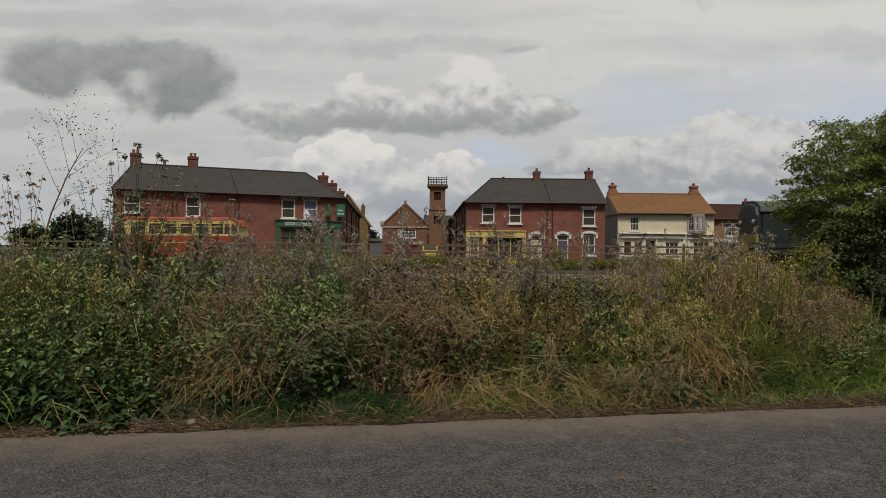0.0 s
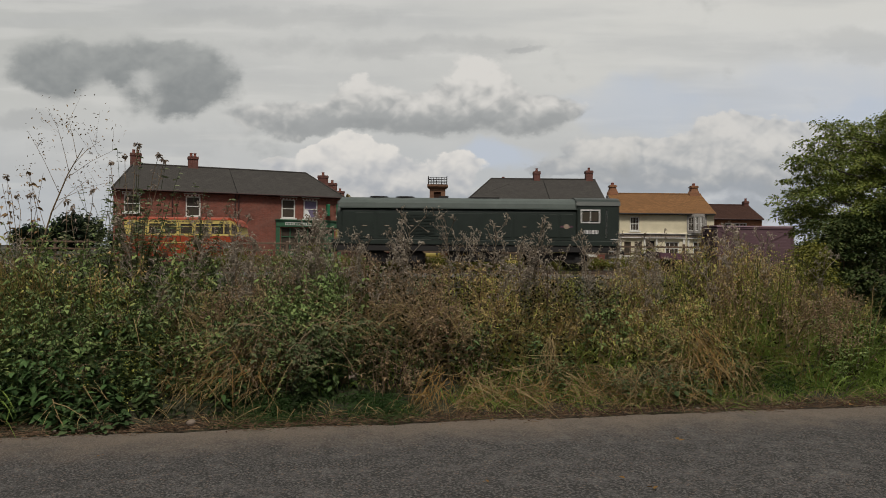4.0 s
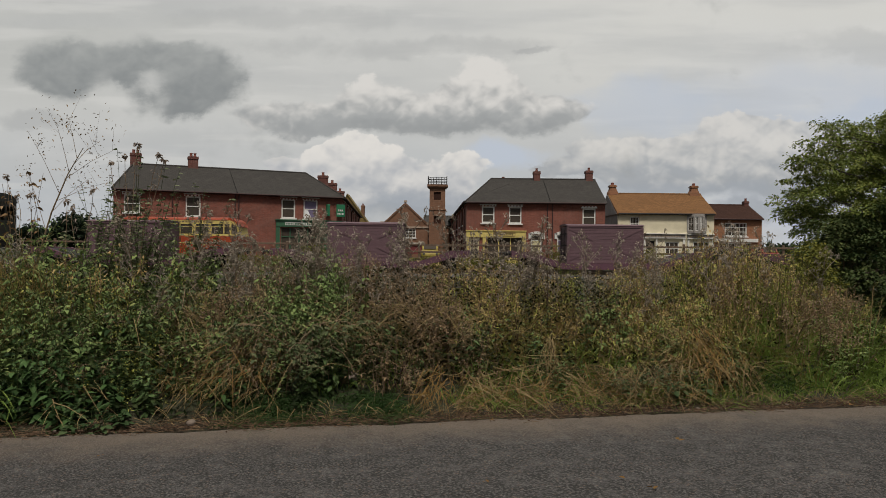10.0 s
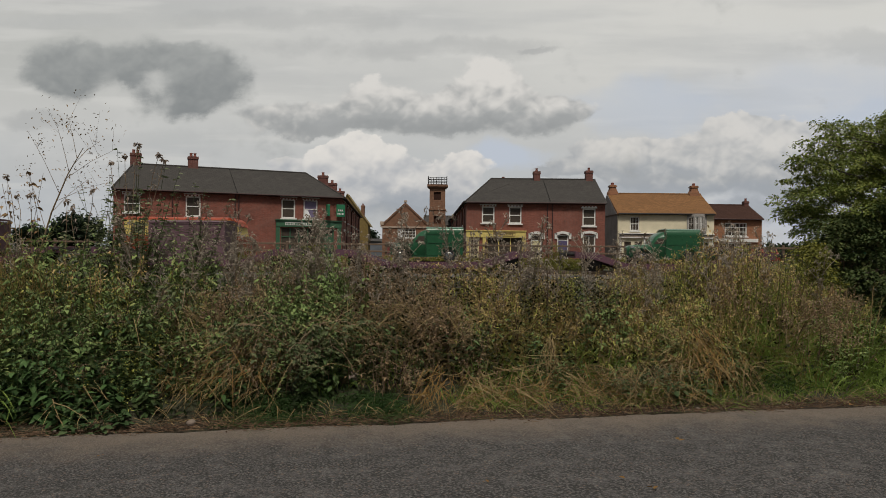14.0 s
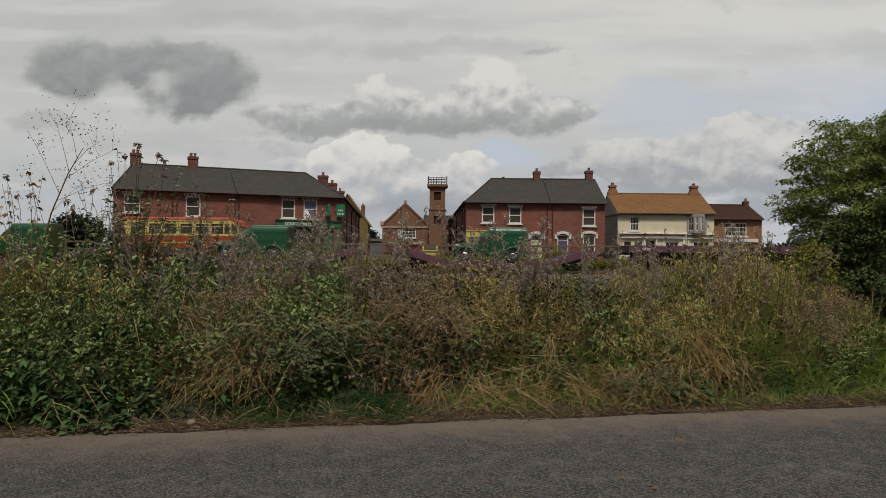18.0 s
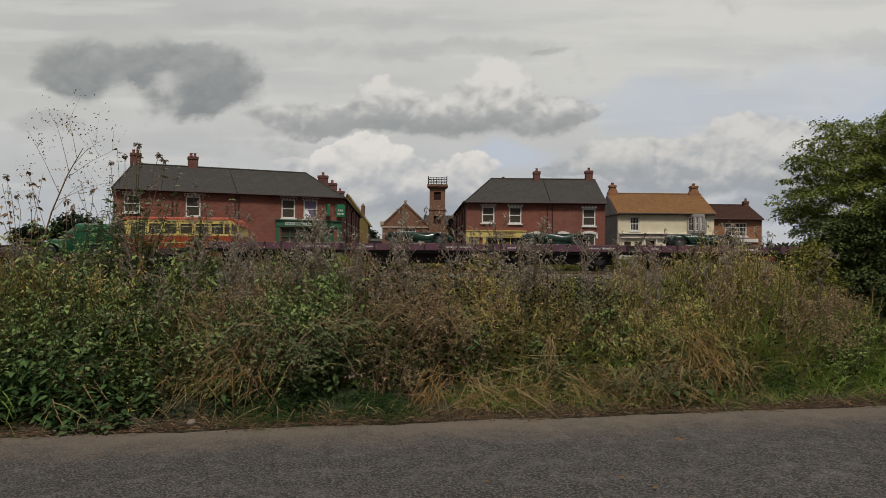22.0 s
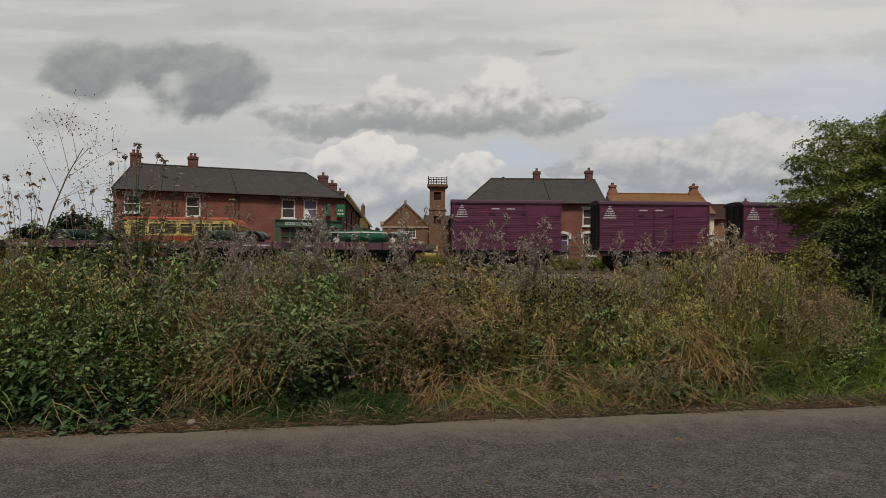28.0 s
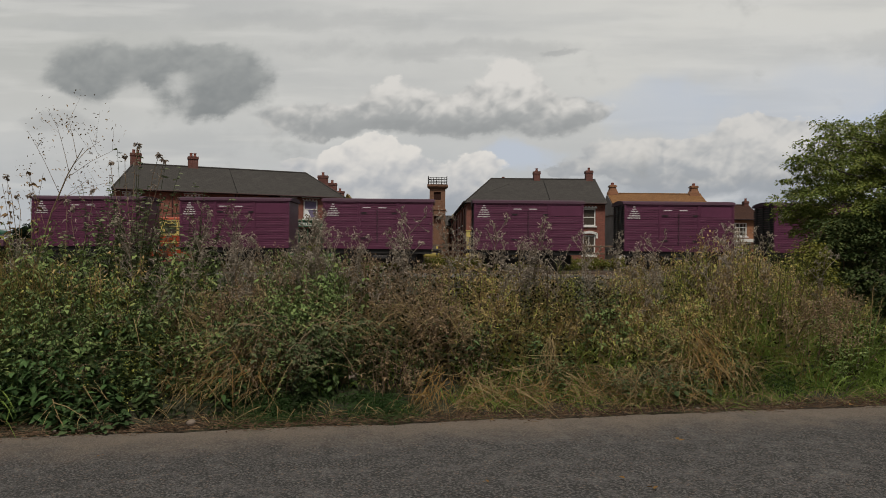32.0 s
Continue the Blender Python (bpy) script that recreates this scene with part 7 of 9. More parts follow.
def seed_stalk(height):
    """One tall branched stalk with scattered seed bits."""
    t = thing("seed_stalk", pose(0, 0, 0), "tall dry branched stalk with sparse seed heads", "weed", "seed stalks on the verge")
    main = stem_paths(1, 0.0, height, 0.12, 6, 0.01)
    m = 13
    tt = np.linspace(0.45, 0.98, m)[None]
    p, d = on_path(main, tt)
    way = around((1, m)) * 0.7 + np.array([0, 0, 0.9])
    ln = height * RNG.uniform(0.10, 0.24, (1, m))
    ends = p + unit(way) * ln[..., None]
    mid = (p + ends) / 2 + RNG.normal(size=p.shape) * 0.015
    w = Weave()
    w.canes(main, 0.005, 0.0018)
    w.part("stalk", M_STEM, t)
    w = Weave()
    w.canes(np.stack([p[0], mid[0], ends[0]], 1), 0.0048, 0.0034)
    tips = [ends[0]]
    for f in (0.45, 0.7, 0.88):
        q = p[0] + (ends[0] - p[0]) * f
        e = q + (RNG.normal(size=q.shape) * 0.7 + np.array([0, 0, 0.8])) * 0.05
        w.canes(np.stack([q, (q + e) / 2 + RNG.normal(size=q.shape) * 0.006, e], 1), 0.0036, 0.0028)
        tips.append(e)
    for q in tips:
        for _ in range(6):
            w.leaves(q + RNG.normal(size=q.shape) * 0.010, RNG.normal(size=q.shape), 0.028 * RNG.uniform(0.6, 1.4, m), 0.018, 0.1, rich=False)
    w.part("seed_head_spray", M_FLUFF, t)
    return t


def top_of(x, d):
    """Height of the verge's growth above the road, at d behind the edge."""
    prof = np.interp(d, (0.0, 0.12, 0.4, 0.9, 1.5, 2.3, 3.2), (0.08, 0.27, 0.60, 1.06, 1.44, 1.76, 1.80))
    sky = np.interp(x, (-6, -4.8, -4.2, -3.4, -2.6, -2.1, -1.4, -0.8, 0.0, 0.6, 1.4, 2.2, 3.0, 3.8, 4.4, 4.9, 5.4, 6.2),
                    (1.02, 1.01, 0.99, 0.93, 0.80, 0.81, 0.85, 0.86, 0.84, 0.81, 0.77, 0.76, 0.82, 0.88, 0.86, 0.82, 0.66, 0.45))
    return prof * sky


def stand(ob_list, xs, ds, fill=1.0):
    """Copies of the templates, in turn, at places along (x) and behind (d) the road's edge, sized to the growth there."""
    for i, (x, d) in enumerate(zip(xs, ds)):
        src, natural = ob_list[i % len(ob_list)]
        y = edge(x) + d
        g0 = lie(x, y)
        s = max(0.30, (top_of(x, d) * fill * random.uniform(0.86, 1.08) - g0) / natural)
        s = min(s, 1.5)
        copy_thing(src, pose(x, y, g0 - 0.02, random.uniform(-7, 7), random.uniform(-7, 7), random.uniform(0, 360)) @ Matrix.Diagonal((max(s, 0.8), max(s, 0.8), s, 1)))


def scatter(n, x0, x1, d0, d1):
    return RNG.uniform(x0, x1, n), RNG.uniform(d0, d1, n)


def tufts(n, m, x0, x1, d0, d1):
    """n groups of m places, grown close together."""
    cx, cd = scatter(n, x0, x1, d0, d1)
    x = (cx[:, None] + RNG.normal(size=(n, m)) * 0.17).ravel()
    d = np.clip((cd[:, None] + RNG.normal(size=(n, m)) * 0.17).ravel(), 0.06, 3.2)
    return x, d


def away(templates):
    """Templates that were copied are taken out again."""
    for ob, _ in templates:
        for o in (*ob.children_recursive, ob):
            bpy.data.objects.remove(o)


def grow_clumps():
    ne = [(nettle(h, n, lf), h) for h, n, lf in ((0.9, 5, 0.10), (1.0, 5, 0.13), (1.1, 5, 0.115), (0.8, 5, 0.14))]
    br = [(nettle(h, n, lf, M_BRIGHT, "weed_clump", "clump of bright green leafy weeds", (0.40, 0.62)), h) for h, n, lf in ((0.9, 6, 0.09), (1.0, 6, 0.12), (1.1, 6, 0.105))]
    bi = [(nettle(h, n, lf, M_BIND, "bindweed_clump", "low bindweed with rounded heart-shaped leaves", (0.66, 0.86)), h) for h, n, lf in ((0.42, 5, 0.12), (0.55, 5, 0.10), (0.65, 4, 0.13))]
    bb = [(bramble(h, n, 0.6, 0.04), h) for h, n in ((0.55, 5), (0.65, 6), (0.5, 5))]
    wi = [(willowherb(h, n), h) for h, n in ((1.15, 6), (1.05, 7), (1.25, 5))]
    wg = [(willowherb(h, n, 1.0, True), h) for h, n in ((1.1, 5), (1.0, 6))]
    ss = [(seed_stalk(h), h) for h in (1.1, 1.25, 1.0, 1.2)]
    yw = [(nettle(h, n, 0.058, M_YELLOW_WEED, "yellow_weed_clump", "clump of yellowing leafy weeds", (0.24, 0.40)), h) for h, n in ((0.9, 7), (1.05, 7))]
    bl = [(nettle(h, n, lf, M_BROAD, "broad_leaved_weed", "broad-leaved green weed with large pointed leaves", (0.36, 0.50)), h) for h, n, lf in ((0.75, 4, 0.17), (0.85, 4, 0.20), (0.6, 4, 0.155))]
    # leafy end of the verge
    stand(bl, *tufts(5, 3, -3.9, -2.8, 0.15, 0.5), 1.05)
    stand(bl, *tufts(4, 3, -4.2, -2.6, 0.5, 0.9), 1.0)
    stand(bl, *tufts(3, 2, -2.9, -2.0, 0.5, 1.0), 0.95)
    stand(yw, *tufts(3, 2, -3.9, -2.6, 0.4, 0.8), 0.9)
    stand(ne, *scatter(24, -6.2, -2.6, 0.4, 1.2))
    stand(bi, *scatter(8, -4.3, -2.7, 0.10, 0.45), 0.9)
    stand(wg, *tufts(2, 3, -4.3, -2.6, 1.4, 2.6))
    stand(br, *scatter(18, -5.6, -2.4, 1.0, 2.8), 0.97)
    stand(br, *tufts(7, 4, -6.0, -2.9, 0.9, 2.4), 1.0)
    stand(wg, *tufts(3, 3, -6.2, -4.6, 1.0, 2.8), 1.03)
    stand(br, *tufts(4, 4, -3.6, -1.6, 1.4, 2.6), 0.98)
    stand(ss, *scatter(7, -5.0, -3.0, 1.4, 2.8), 1.15)
    stand(bb, *tufts(2, 2, -5.4, -2.6, 0.8, 2.2), 0.95)
    stand(br, *tufts(3, 3, -3.4, -2.2, 0.6, 1.1), 0.98)
    stand(wi, *tufts(3, 3, -2.9, -2.1, 0.8, 1.8))
    stand(br, *scatter(8, -4.9, -4.2, 0.5, 1.4))
    # middle: bright tops over a bramble that overhangs a dark hollow
    stand(br, *tufts(8, 5, -2.5, -1.1, 1.1, 2.4), 1.03)
    stand(wi, *tufts(3, 4, -2.3, -1.4, 0.7, 1.1), 0.95)
    stand(bb, *tufts(4, 3, -1.5, -0.6, 0.70, 0.95), 0.98)
    stand(ne, *tufts(3, 3, -1.6, -0.7, 0.75, 1.0), 1.0)
    stand(wi, *tufts(2, 3, -0.9, -0.4, 0.6, 0.9), 0.92)
    stand(ne, *scatter(7, -1.7, -0.5, 0.95, 1.3), 0.9)
    stand(wi, *tufts(4, 4, -0.5, 0.4, 0.7, 1.2), 0.95)
    stand(wi, *tufts(5, 4, -1.0, 0.25, 1.0, 2.7))
    stand(ne, *tufts(3, 3, -1.2, 0.0, 0.9, 1.2), 0.85)
    stand(ne, *tufts(3, 3, 0.2, 0.55, 0.7, 1.3), 1.0)
    stand(wg, *tufts(5, 4, -0.1, 0.8, 1.2, 2.8))
    stand(wi, *tufts(4, 4, -1.5, -0.4, 2.0, 3.0), 0.98)
    stand(br, *tufts(3, 2, -1.4, 1.2, 2.3, 3.1), 0.9)
    stand(wg, *tufts(3, 3, 0.2, 2.4, 2.3, 3.1), 0.95)
    # drier end
    stand(wi, *tufts(4, 4, 0.6, 4.4, 0.8, 2.9))
    stand(wg, *tufts(16, 4, 0.6, 4.6, 1.0, 3.0))
    stand(br, *tufts(2, 2, 1.92, 2.10, 0.9, 1.2), 1.22)
    stand(wg, *tufts(2, 3, 1.8, 2.2, 0.8, 1.2), 1.1)
    stand(ne, *tufts(4, 3, 0.7, 2.4, 0.35, 0.9), 0.9)
    stand(br, *tufts(5, 2, 0.6, 3.4, 0.5, 1.4), 0.95)
    stand(br, *tufts(2, 3, 0.8, 2.8, 0.6, 1.2), 0.85)
    stand(br, *scatter(7, 3.9, 6.4, 0.6, 2.0), 0.85)
    stand(bb, *tufts(3, 2, 1.9, 3.2, 0.3, 0.7), 0.75)
    stand(bi, *scatter(4, 2.3, 2.7, 0.15, 0.35), 1.0)
    stand(wg, *scatter(10, 4.0, 5.4, 0.9, 2.6))
    stand(wi, *tufts(9, 4, 3.8, 5.3, 0.9, 1.8), 1.0)
    stand(wg, *tufts(3, 4, 4.4, 5.4, 1.4, 2.6), 1.0)
    stand(yw, *tufts(4, 3, 4.7, 5.35, 1.9, 2.8), 1.12)
    stand(br, *tufts(4, 3, 4.7, 5.6, 1.0, 2.2), 0.95)
    stand(wg, *tufts(8, 4, 2.5, 4.4, 1.6, 2.8), 1.04)
    stand(wi, *tufts(2, 3, -2.6, -1.3, 1.0, 2.2), 0.95)
    stand(br, *tufts(4, 4, -2.4, -1.2, 0.9, 1.4), 1.05)
    stand(yw, *tufts(8, 3, 2.1, 3.9, 1.3, 2.8), 1.03)
    stand(yw, *tufts(4, 3, 3.9, 4.7, 1.7, 2.9), 1.1)
    stand(wg, *tufts(3, 3, 3.8, 4.8, 1.8, 2.9), 1.14)
    stand(yw, *tufts(4, 3, 0.5, 2.2, 1.2, 2.6), 1.0)
    stand(yw, *tufts(4, 3, -5.4, -4.2, 0.9, 2.2), 1.04)
    stand(yw, *tufts(5, 3, -4.3, -2.7, 1.2, 2.4), 1.0)
    stand(br, *tufts(5, 3, -4.4, -3.2, 0.55, 0.9), 1.0)
    stand(br, *tufts(5, 3, -3.5, -2.4, 0.9, 1.5), 1.04)
    stand(wi, *tufts(3, 3, -3.6, -2.4, 0.4, 1.2), 0.95)
    # stalks that stand above the rest
    stand(ss, *scatter(9, -3.2, -2.2, 1.6, 3.1), 1.24)
    stand(ss, *tufts(5, 3, -2.2, -1.3, 1.6, 3.0), 1.22)
    stand(wi, *tufts(4, 3, -2.2, -0.9, 1.5, 2.8), 1.1)
    stand(ss, *scatter(18, -0.9, 1.4, 1.3, 3.1), 1.26)
    stand(ss, *scatter(18, 1.4, 4.9, 1.3, 3.1), 1.24)
    for group in (ne, bi, bl, br, bb, wi, wg, ss, yw):
        away(group)


def heights(x, d):
    return np.array([lie(a, edge(a) + b) for a, b in zip(x, d)])


def grass_patch(w, n, x0, x1, d0, d1, share=0.8, width=0.006, spread=0.30, droop=0.35, lo=0.15):
    x, d = scatter(n, x0, x1, d0, d1)
    clump = np.array([noise.noise((a * 2.3, b * 2.3, 4.0 + n * 0.01)) for a, b in zip(x, d)])
    x, d, clump = x[clump > -0.10], d[clump > -0.10], clump[clump > -0.10]
    n = len(x)
    g0 = heights(x, d)
    p = np.stack([x, edge(x) + d, g0 - 0.02], 1)
    ln = np.maximum(lo, (top_of(x, d) * share - g0)) * RNG.uniform(0.55, 1.15, n) * (0.82 + 0.6 * clump)
    cell = np.stack([np.sin(x * 7.1 + d * 3.0), np.cos(x * 5.3 - d * 6.0), np.zeros(n)], 1)
    way = np.array([0, 0, 1.0]) + RNG.normal(size=(n, 3)) * spread * np.array([1, 1, 0.2]) + cell * 0.15 + np.array([0, -0.10, 0])
    bend = RNG.normal(size=(n, 3)) * droop * np.array([1, 1, 0]) + np.array([0, -0.15, -droop]) + cell * 0.12
    w.blades(p, way, ln, width, bend)


def straw_patch(w, n, x0, x1, d0, d1, z0, z1, length=0.35, width=0.0085):
    """Flattened straw that hangs down the bank towards the road."""
    x, d = scatter(n, x0, x1, d0, d1)
    y = edge(x) + d
    z = heights(x, d) + RNG.uniform(z0, z1, n)
    fan = np.sin(x * 9.0)
    way = np.stack([0.5 * fan + RNG.normal(size=n) * 0.75, -0.4 + RNG.normal(size=n) * 0.5, 0.0 + RNG.normal(size=n) * 0.55], 1)
    bend = np.stack([RNG.normal(size=n) * 0.2, RNG.normal(size=n) * 0.15, -0.35 - 0.2 * RNG.random(n)], 1)
    ln = length * RNG.uniform(0.5, 1.4, n)
    end_z = z + (unit(way)[:, 2] + bend[:, 2]) * ln
    z = z + np.maximum(0, 0.02 - end_z + np.minimum(0, 0 * z))
    w.blades(np.stack([x, y, z], 1), way, ln, width, bend)


def drape(w, n, top, foot, wide, length, width, sag=0.25):
    """Straw that lies down the bank in one direction, from top to foot (x, d, z)."""
    f = RNG.random(n) * 0.75
    a, b = np.array(top), np.array(foot)
    c = a + (b - a) * f[:, None] + RNG.normal(size=(n, 3)) * np.array([wide, 0.07, 0.06])
    way = unit(b - a) + RNG.normal(size=(n, 3)) * np.array([0.5, 0.25, 0.42])
    ln = length * RNG.uniform(0.5, 1.25, n)
    bend = RNG.normal(size=(n, 3)) * 0.24 + np.array([0, 0, -sag])
    d = np.clip(c[:, 1], 0.02, 3.0)
    low = heights(c[:, 0], d) + 0.03 - np.minimum(0.0, (unit(way) + bend)[:, 2]) * ln * 0.8
    p = np.stack([c[:, 0], edge(c[:, 0]) + d, np.maximum(c[:, 2], low)], 1)
    w.blades(p, way, ln, width, bend)


def tussock(w, n, x, d, length, width, spread=0.55):
    """A tuft of arching blades from one root."""
    p = np.stack([x + RNG.normal(size=n) * 0.05, np.full(n, edge(x) + d) + RNG.normal(size=n) * 0.05, np.full(n, lie(x, edge(x) + d) - 0.01)], 1)
    way = np.array([0, -0.1, 1.0]) + RNG.normal(size=(n, 3)) * np.array([spread, spread, 0.15])
    bend = unit(way) * np.array([0.8, 0.8, 0.0]) + np.array([0, -0.05, -0.62]) + RNG.normal(size=(n, 3)) * 0.08
    w.blades(p, way, length * RNG.uniform(0.55, 1.15, n), width, bend, (0.0, 0.2, 0.4, 0.6, 0.8, 1.0))


def grow_grass():
    def stuff(w, name, material, label, cat):
        tagged(new(name, w.mesh(name, material)), label, cat, kind="stuff")

    w = Weave()
    for x, d, n, ln in ((-4.05, 0.50, 26, 0.6), (-4.25, 0.55, 26, 0.7), (-3.95, 0.60, 24, 0.6), (-4.15, 0.70, 24, 0.75), (-4.6, 0.6, 26, 0.8)):
        tussock(w, n, x, d, ln, 0.018)
    for i in range(26):
        tussock(w, 22, RNG.uniform(3.3, 6.4), RNG.uniform(0.12, 1.3), RNG.uniform(0.45, 0.8), 0.010, 0.4)
    grass_patch(w, 2600, 3.6, 6.7, 0.35, 1.9, 1.1, 0.0095, 0.15, 0.14)
    for x, d in ((1.25, 0.5), (1.45, 0.62), (1.6, 0.45), (1.75, 0.7), (1.05, 0.4), (1.35, 0.3), (2.0, 0.35), (0.55, 0.2), (0.7, 0.3), (2.9, 0.15)):
        tussock(w, 30, x, d, 0.42, 0.009, 0.6)
    for x, d, n, ln in ((1.92, 0.72, 26, 0.92), (2.02, 0.78, 22, 0.85), (1.84, 0.80, 18, 0.8), (0.34, 0.75, 20, 0.7), (0.28, 0.8, 14, 0.6), (-1.45, 1.0, 20, 0.8)):
        tussock(w, n, x, d, ln, 0.017, 0.16)
    grass_patch(w, 6500, 3.4, 6.8, 0.05, 2.2, 0.95, 0.0105)
    grass_patch(w, 3400, -0.4, 6.5, 0.0, 0.5, 0.75, 0.0085, lo=0.09)
    grass_patch(w, 4320, -6.0, 4.0, 0.6, 2.8, 0.8, 0.0095)
    grass_patch(w, 4200, 0.3, 3.0, 0.15, 1.3, 0.85, 0.0085)
    stuff(w, "green_grass", M_GRASS, "long green grass growing through the verge", "grass")
    w = Weave()
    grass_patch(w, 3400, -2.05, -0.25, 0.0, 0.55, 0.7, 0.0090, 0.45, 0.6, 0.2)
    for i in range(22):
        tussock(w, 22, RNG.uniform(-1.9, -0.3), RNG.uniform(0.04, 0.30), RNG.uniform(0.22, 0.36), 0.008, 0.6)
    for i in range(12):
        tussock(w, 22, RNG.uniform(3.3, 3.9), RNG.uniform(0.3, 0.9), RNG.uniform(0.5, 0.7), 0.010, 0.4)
    stuff(w, "dark_grass", M_SHADED_GRASS, "lush grass in the hollow of the bank, coloured dark for its shade", "grass")
    w = Weave()
    grass_patch(w, 1700, -5.6, -4.3, 0.5, 2.0, 1.15, 0.009, 0.22, 0.25)
    grass_patch(w, 2100, -5.5, -4.25, 1.0, 2.6, 1.12, 0.0085, 0.2, 0.22)
    grass_patch(w, 2000, 0.3, 3.9, 0.8, 2.9, 0.95, 0.0075, 0.22, 0.18)
    grass_patch(w, 900, 0.5, 3.7, 0.8, 1.7, 1.02, 0.008, 0.16, 0.12)
    grass_patch(w, 700, 0.8, 2.7, 0.5, 1.8, 0.95, 0.008, 0.2, 0.16)
    grass_patch(w, 900, 3.3, 4.4, 0.4, 1.4, 0.85, 0.008, 0.14, 0.14)
    grass_patch(w, 1400, -2.8, -1.7, 0.6, 2.0, 0.95, 0.0075)
    grass_patch(w, 900, -1.2, 0.6, 1.2, 2.6, 0.98, 0.0080, 0.24, 0.24)
    stuff(w, "tan_grass", M_TAN_GRASS, "tall tan seeding grass on the verge", "grass")
    w = Weave()
    drape(w, 80, (-1.72, 0.80, 0.92), (-2.25, 0.12, 0.14), 0.22, 0.28, 0.0075)
    drape(w, 40, (-1.95, 0.60, 0.66), (-2.20, 0.10, 0.10), 0.20, 0.28, 0.008)
    drape(w, 30, (-2.6, 0.9, 0.95), (-2.2, 0.5, 0.6), 0.2, 0.26, 0.007)
    drape(w, 22, (-1.4, 0.75, 0.98), (-0.7, 0.7, 0.80), 0.15, 0.40, 0.006, 0.3)
    drape(w, 50, (1.15, 0.62, 0.72), (1.05, 0.30, 0.25), 0.05, 0.28, 0.008)
    drape(w, 60, (0.1, 0.30, 0.36), (1.1, 0.12, 0.16), 0.12, 0.40, 0.008, 0.12)
    drape(w, 80, (0.9, 0.45, 0.40), (2.4, 0.12, 0.10), 0.30, 0.34, 0.008, 0.15)
    drape(w, 80, (2.2, 0.55, 0.45), (0.9, 0.15, 0.12), 0.30, 0.32, 0.008, 0.15)
    drape(w, 80, (2.5, 0.85, 0.80), (3.3, 0.15, 0.15), 0.28, 0.32, 0.0085)
    drape(w, 80, (2.9, 0.8, 0.75), (2.3, 0.2, 0.2), 0.24, 0.30, 0.008)
    straw_patch(w, 200, -2.7, -1.9, 0.8, 1.6, 0.30, 0.85, 0.28, 0.007)
    straw_patch(w, 420, 0.1, 2.6, 0.03, 0.5, 0.01, 0.14, 0.26)
    straw_patch(w, 380, 1.9, 3.4, 0.1, 1.2, 0.03, 0.40, 0.30)
    straw_patch(w, 40, -4.6, -2.6, 0.1, 0.6, 0.05, 0.30, 0.30)
    straw_patch(w, 620, -2.2, 7, 0.0, 0.20, 0.004, 0.03, 0.16, 0.006)
    straw_patch(w, 120, -6, -2.2, 0.0, 0.12, 0.004, 0.03, 0.16, 0.006)
    straw_patch(w, 110, -0.5, 0.5, 0.7, 1.5, 0.25, 0.75, 0.3)
    stuff(w, "dry_straw", M_STRAW, "pale dry straw lying down the bank", "dry grass")
    w = Weave()
    drape(w, 62, (0.02, 0.34, 0.38), (-0.22, 0.05, 0.04), 0.05, 0.24, 0.009)
    drape(w, 60, (-1.85, 0.55, 0.7), (-2.25, 0.1, 0.1), 0.20, 0.30, 0.008)
    drape(w, 60, (2.75, 0.75, 0.85), (3.05, 0.35, 0.3), 0.20, 0.36, 0.009)
    drape(w, 60, (3.0, 0.6, 0.7), (2.9, 0.3, 0.2), 0.16, 0.30, 0.009)
    straw_patch(w, 260, 0.0, 2.8, 0.05, 0.55, 0.02, 0.2, 0.26, 0.008)
    stuff(w, "golden_straw", M_GOLD_STRAW, "golden straw tufts hanging towards the road", "dry grass")
    # leaf mass inside the verge; near-black colours stand for the shade between plants
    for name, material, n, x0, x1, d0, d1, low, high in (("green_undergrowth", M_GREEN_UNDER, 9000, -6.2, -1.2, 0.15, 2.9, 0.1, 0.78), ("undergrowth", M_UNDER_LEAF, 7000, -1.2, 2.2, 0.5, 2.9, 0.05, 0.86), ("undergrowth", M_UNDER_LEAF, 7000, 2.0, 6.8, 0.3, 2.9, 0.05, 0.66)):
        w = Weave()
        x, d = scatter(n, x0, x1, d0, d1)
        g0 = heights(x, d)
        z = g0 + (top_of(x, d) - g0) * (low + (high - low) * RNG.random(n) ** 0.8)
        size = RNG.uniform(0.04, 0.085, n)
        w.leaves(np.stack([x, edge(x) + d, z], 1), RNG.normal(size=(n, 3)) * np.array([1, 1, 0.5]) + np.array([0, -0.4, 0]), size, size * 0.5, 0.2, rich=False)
        stuff(w, name, material, "dense leafy undergrowth inside the verge, coloured dark for the shade in there", "undergrowth")
    # long bent stalks that lie across the weeds
    n = 95
    x, d = scatter(n, -2.7, 4.2, 0.5, 1.9)
    x[:38], d[:38] = RNG.uniform(-1.25, 0.15, 38), RNG.uniform(0.8, 1.6, 38)
    g0 = heights(x, d)
    k = 7
    u = np.linspace(0, 1, k)
    ang = RNG.normal(size=n) * 0.6 + np.where(RNG.random(n) < 0.5, 0.0, math.pi)
    ln = RNG.uniform(0.35, 0.85, n)
    rise = RNG.uniform(0.10, 0.32, n)
    base = g0 + (top_of(x, d) - g0) * RNG.uniform(0.45, 0.85, n)
    path = np.zeros((n, k, 3))
    path[:, :, 0] = x[:, None] + np.cos(ang)[:, None] * ln[:, None] * u
    path[:, :, 1] = (edge(x) + d)[:, None] - np.abs(np.sin(ang))[:, None] * ln[:, None] * u * 0.6 - 0.1
    path[:, :, 2] = base[:, None] + rise[:, None] * np.sin(u * 2.6) - 0.12 * u
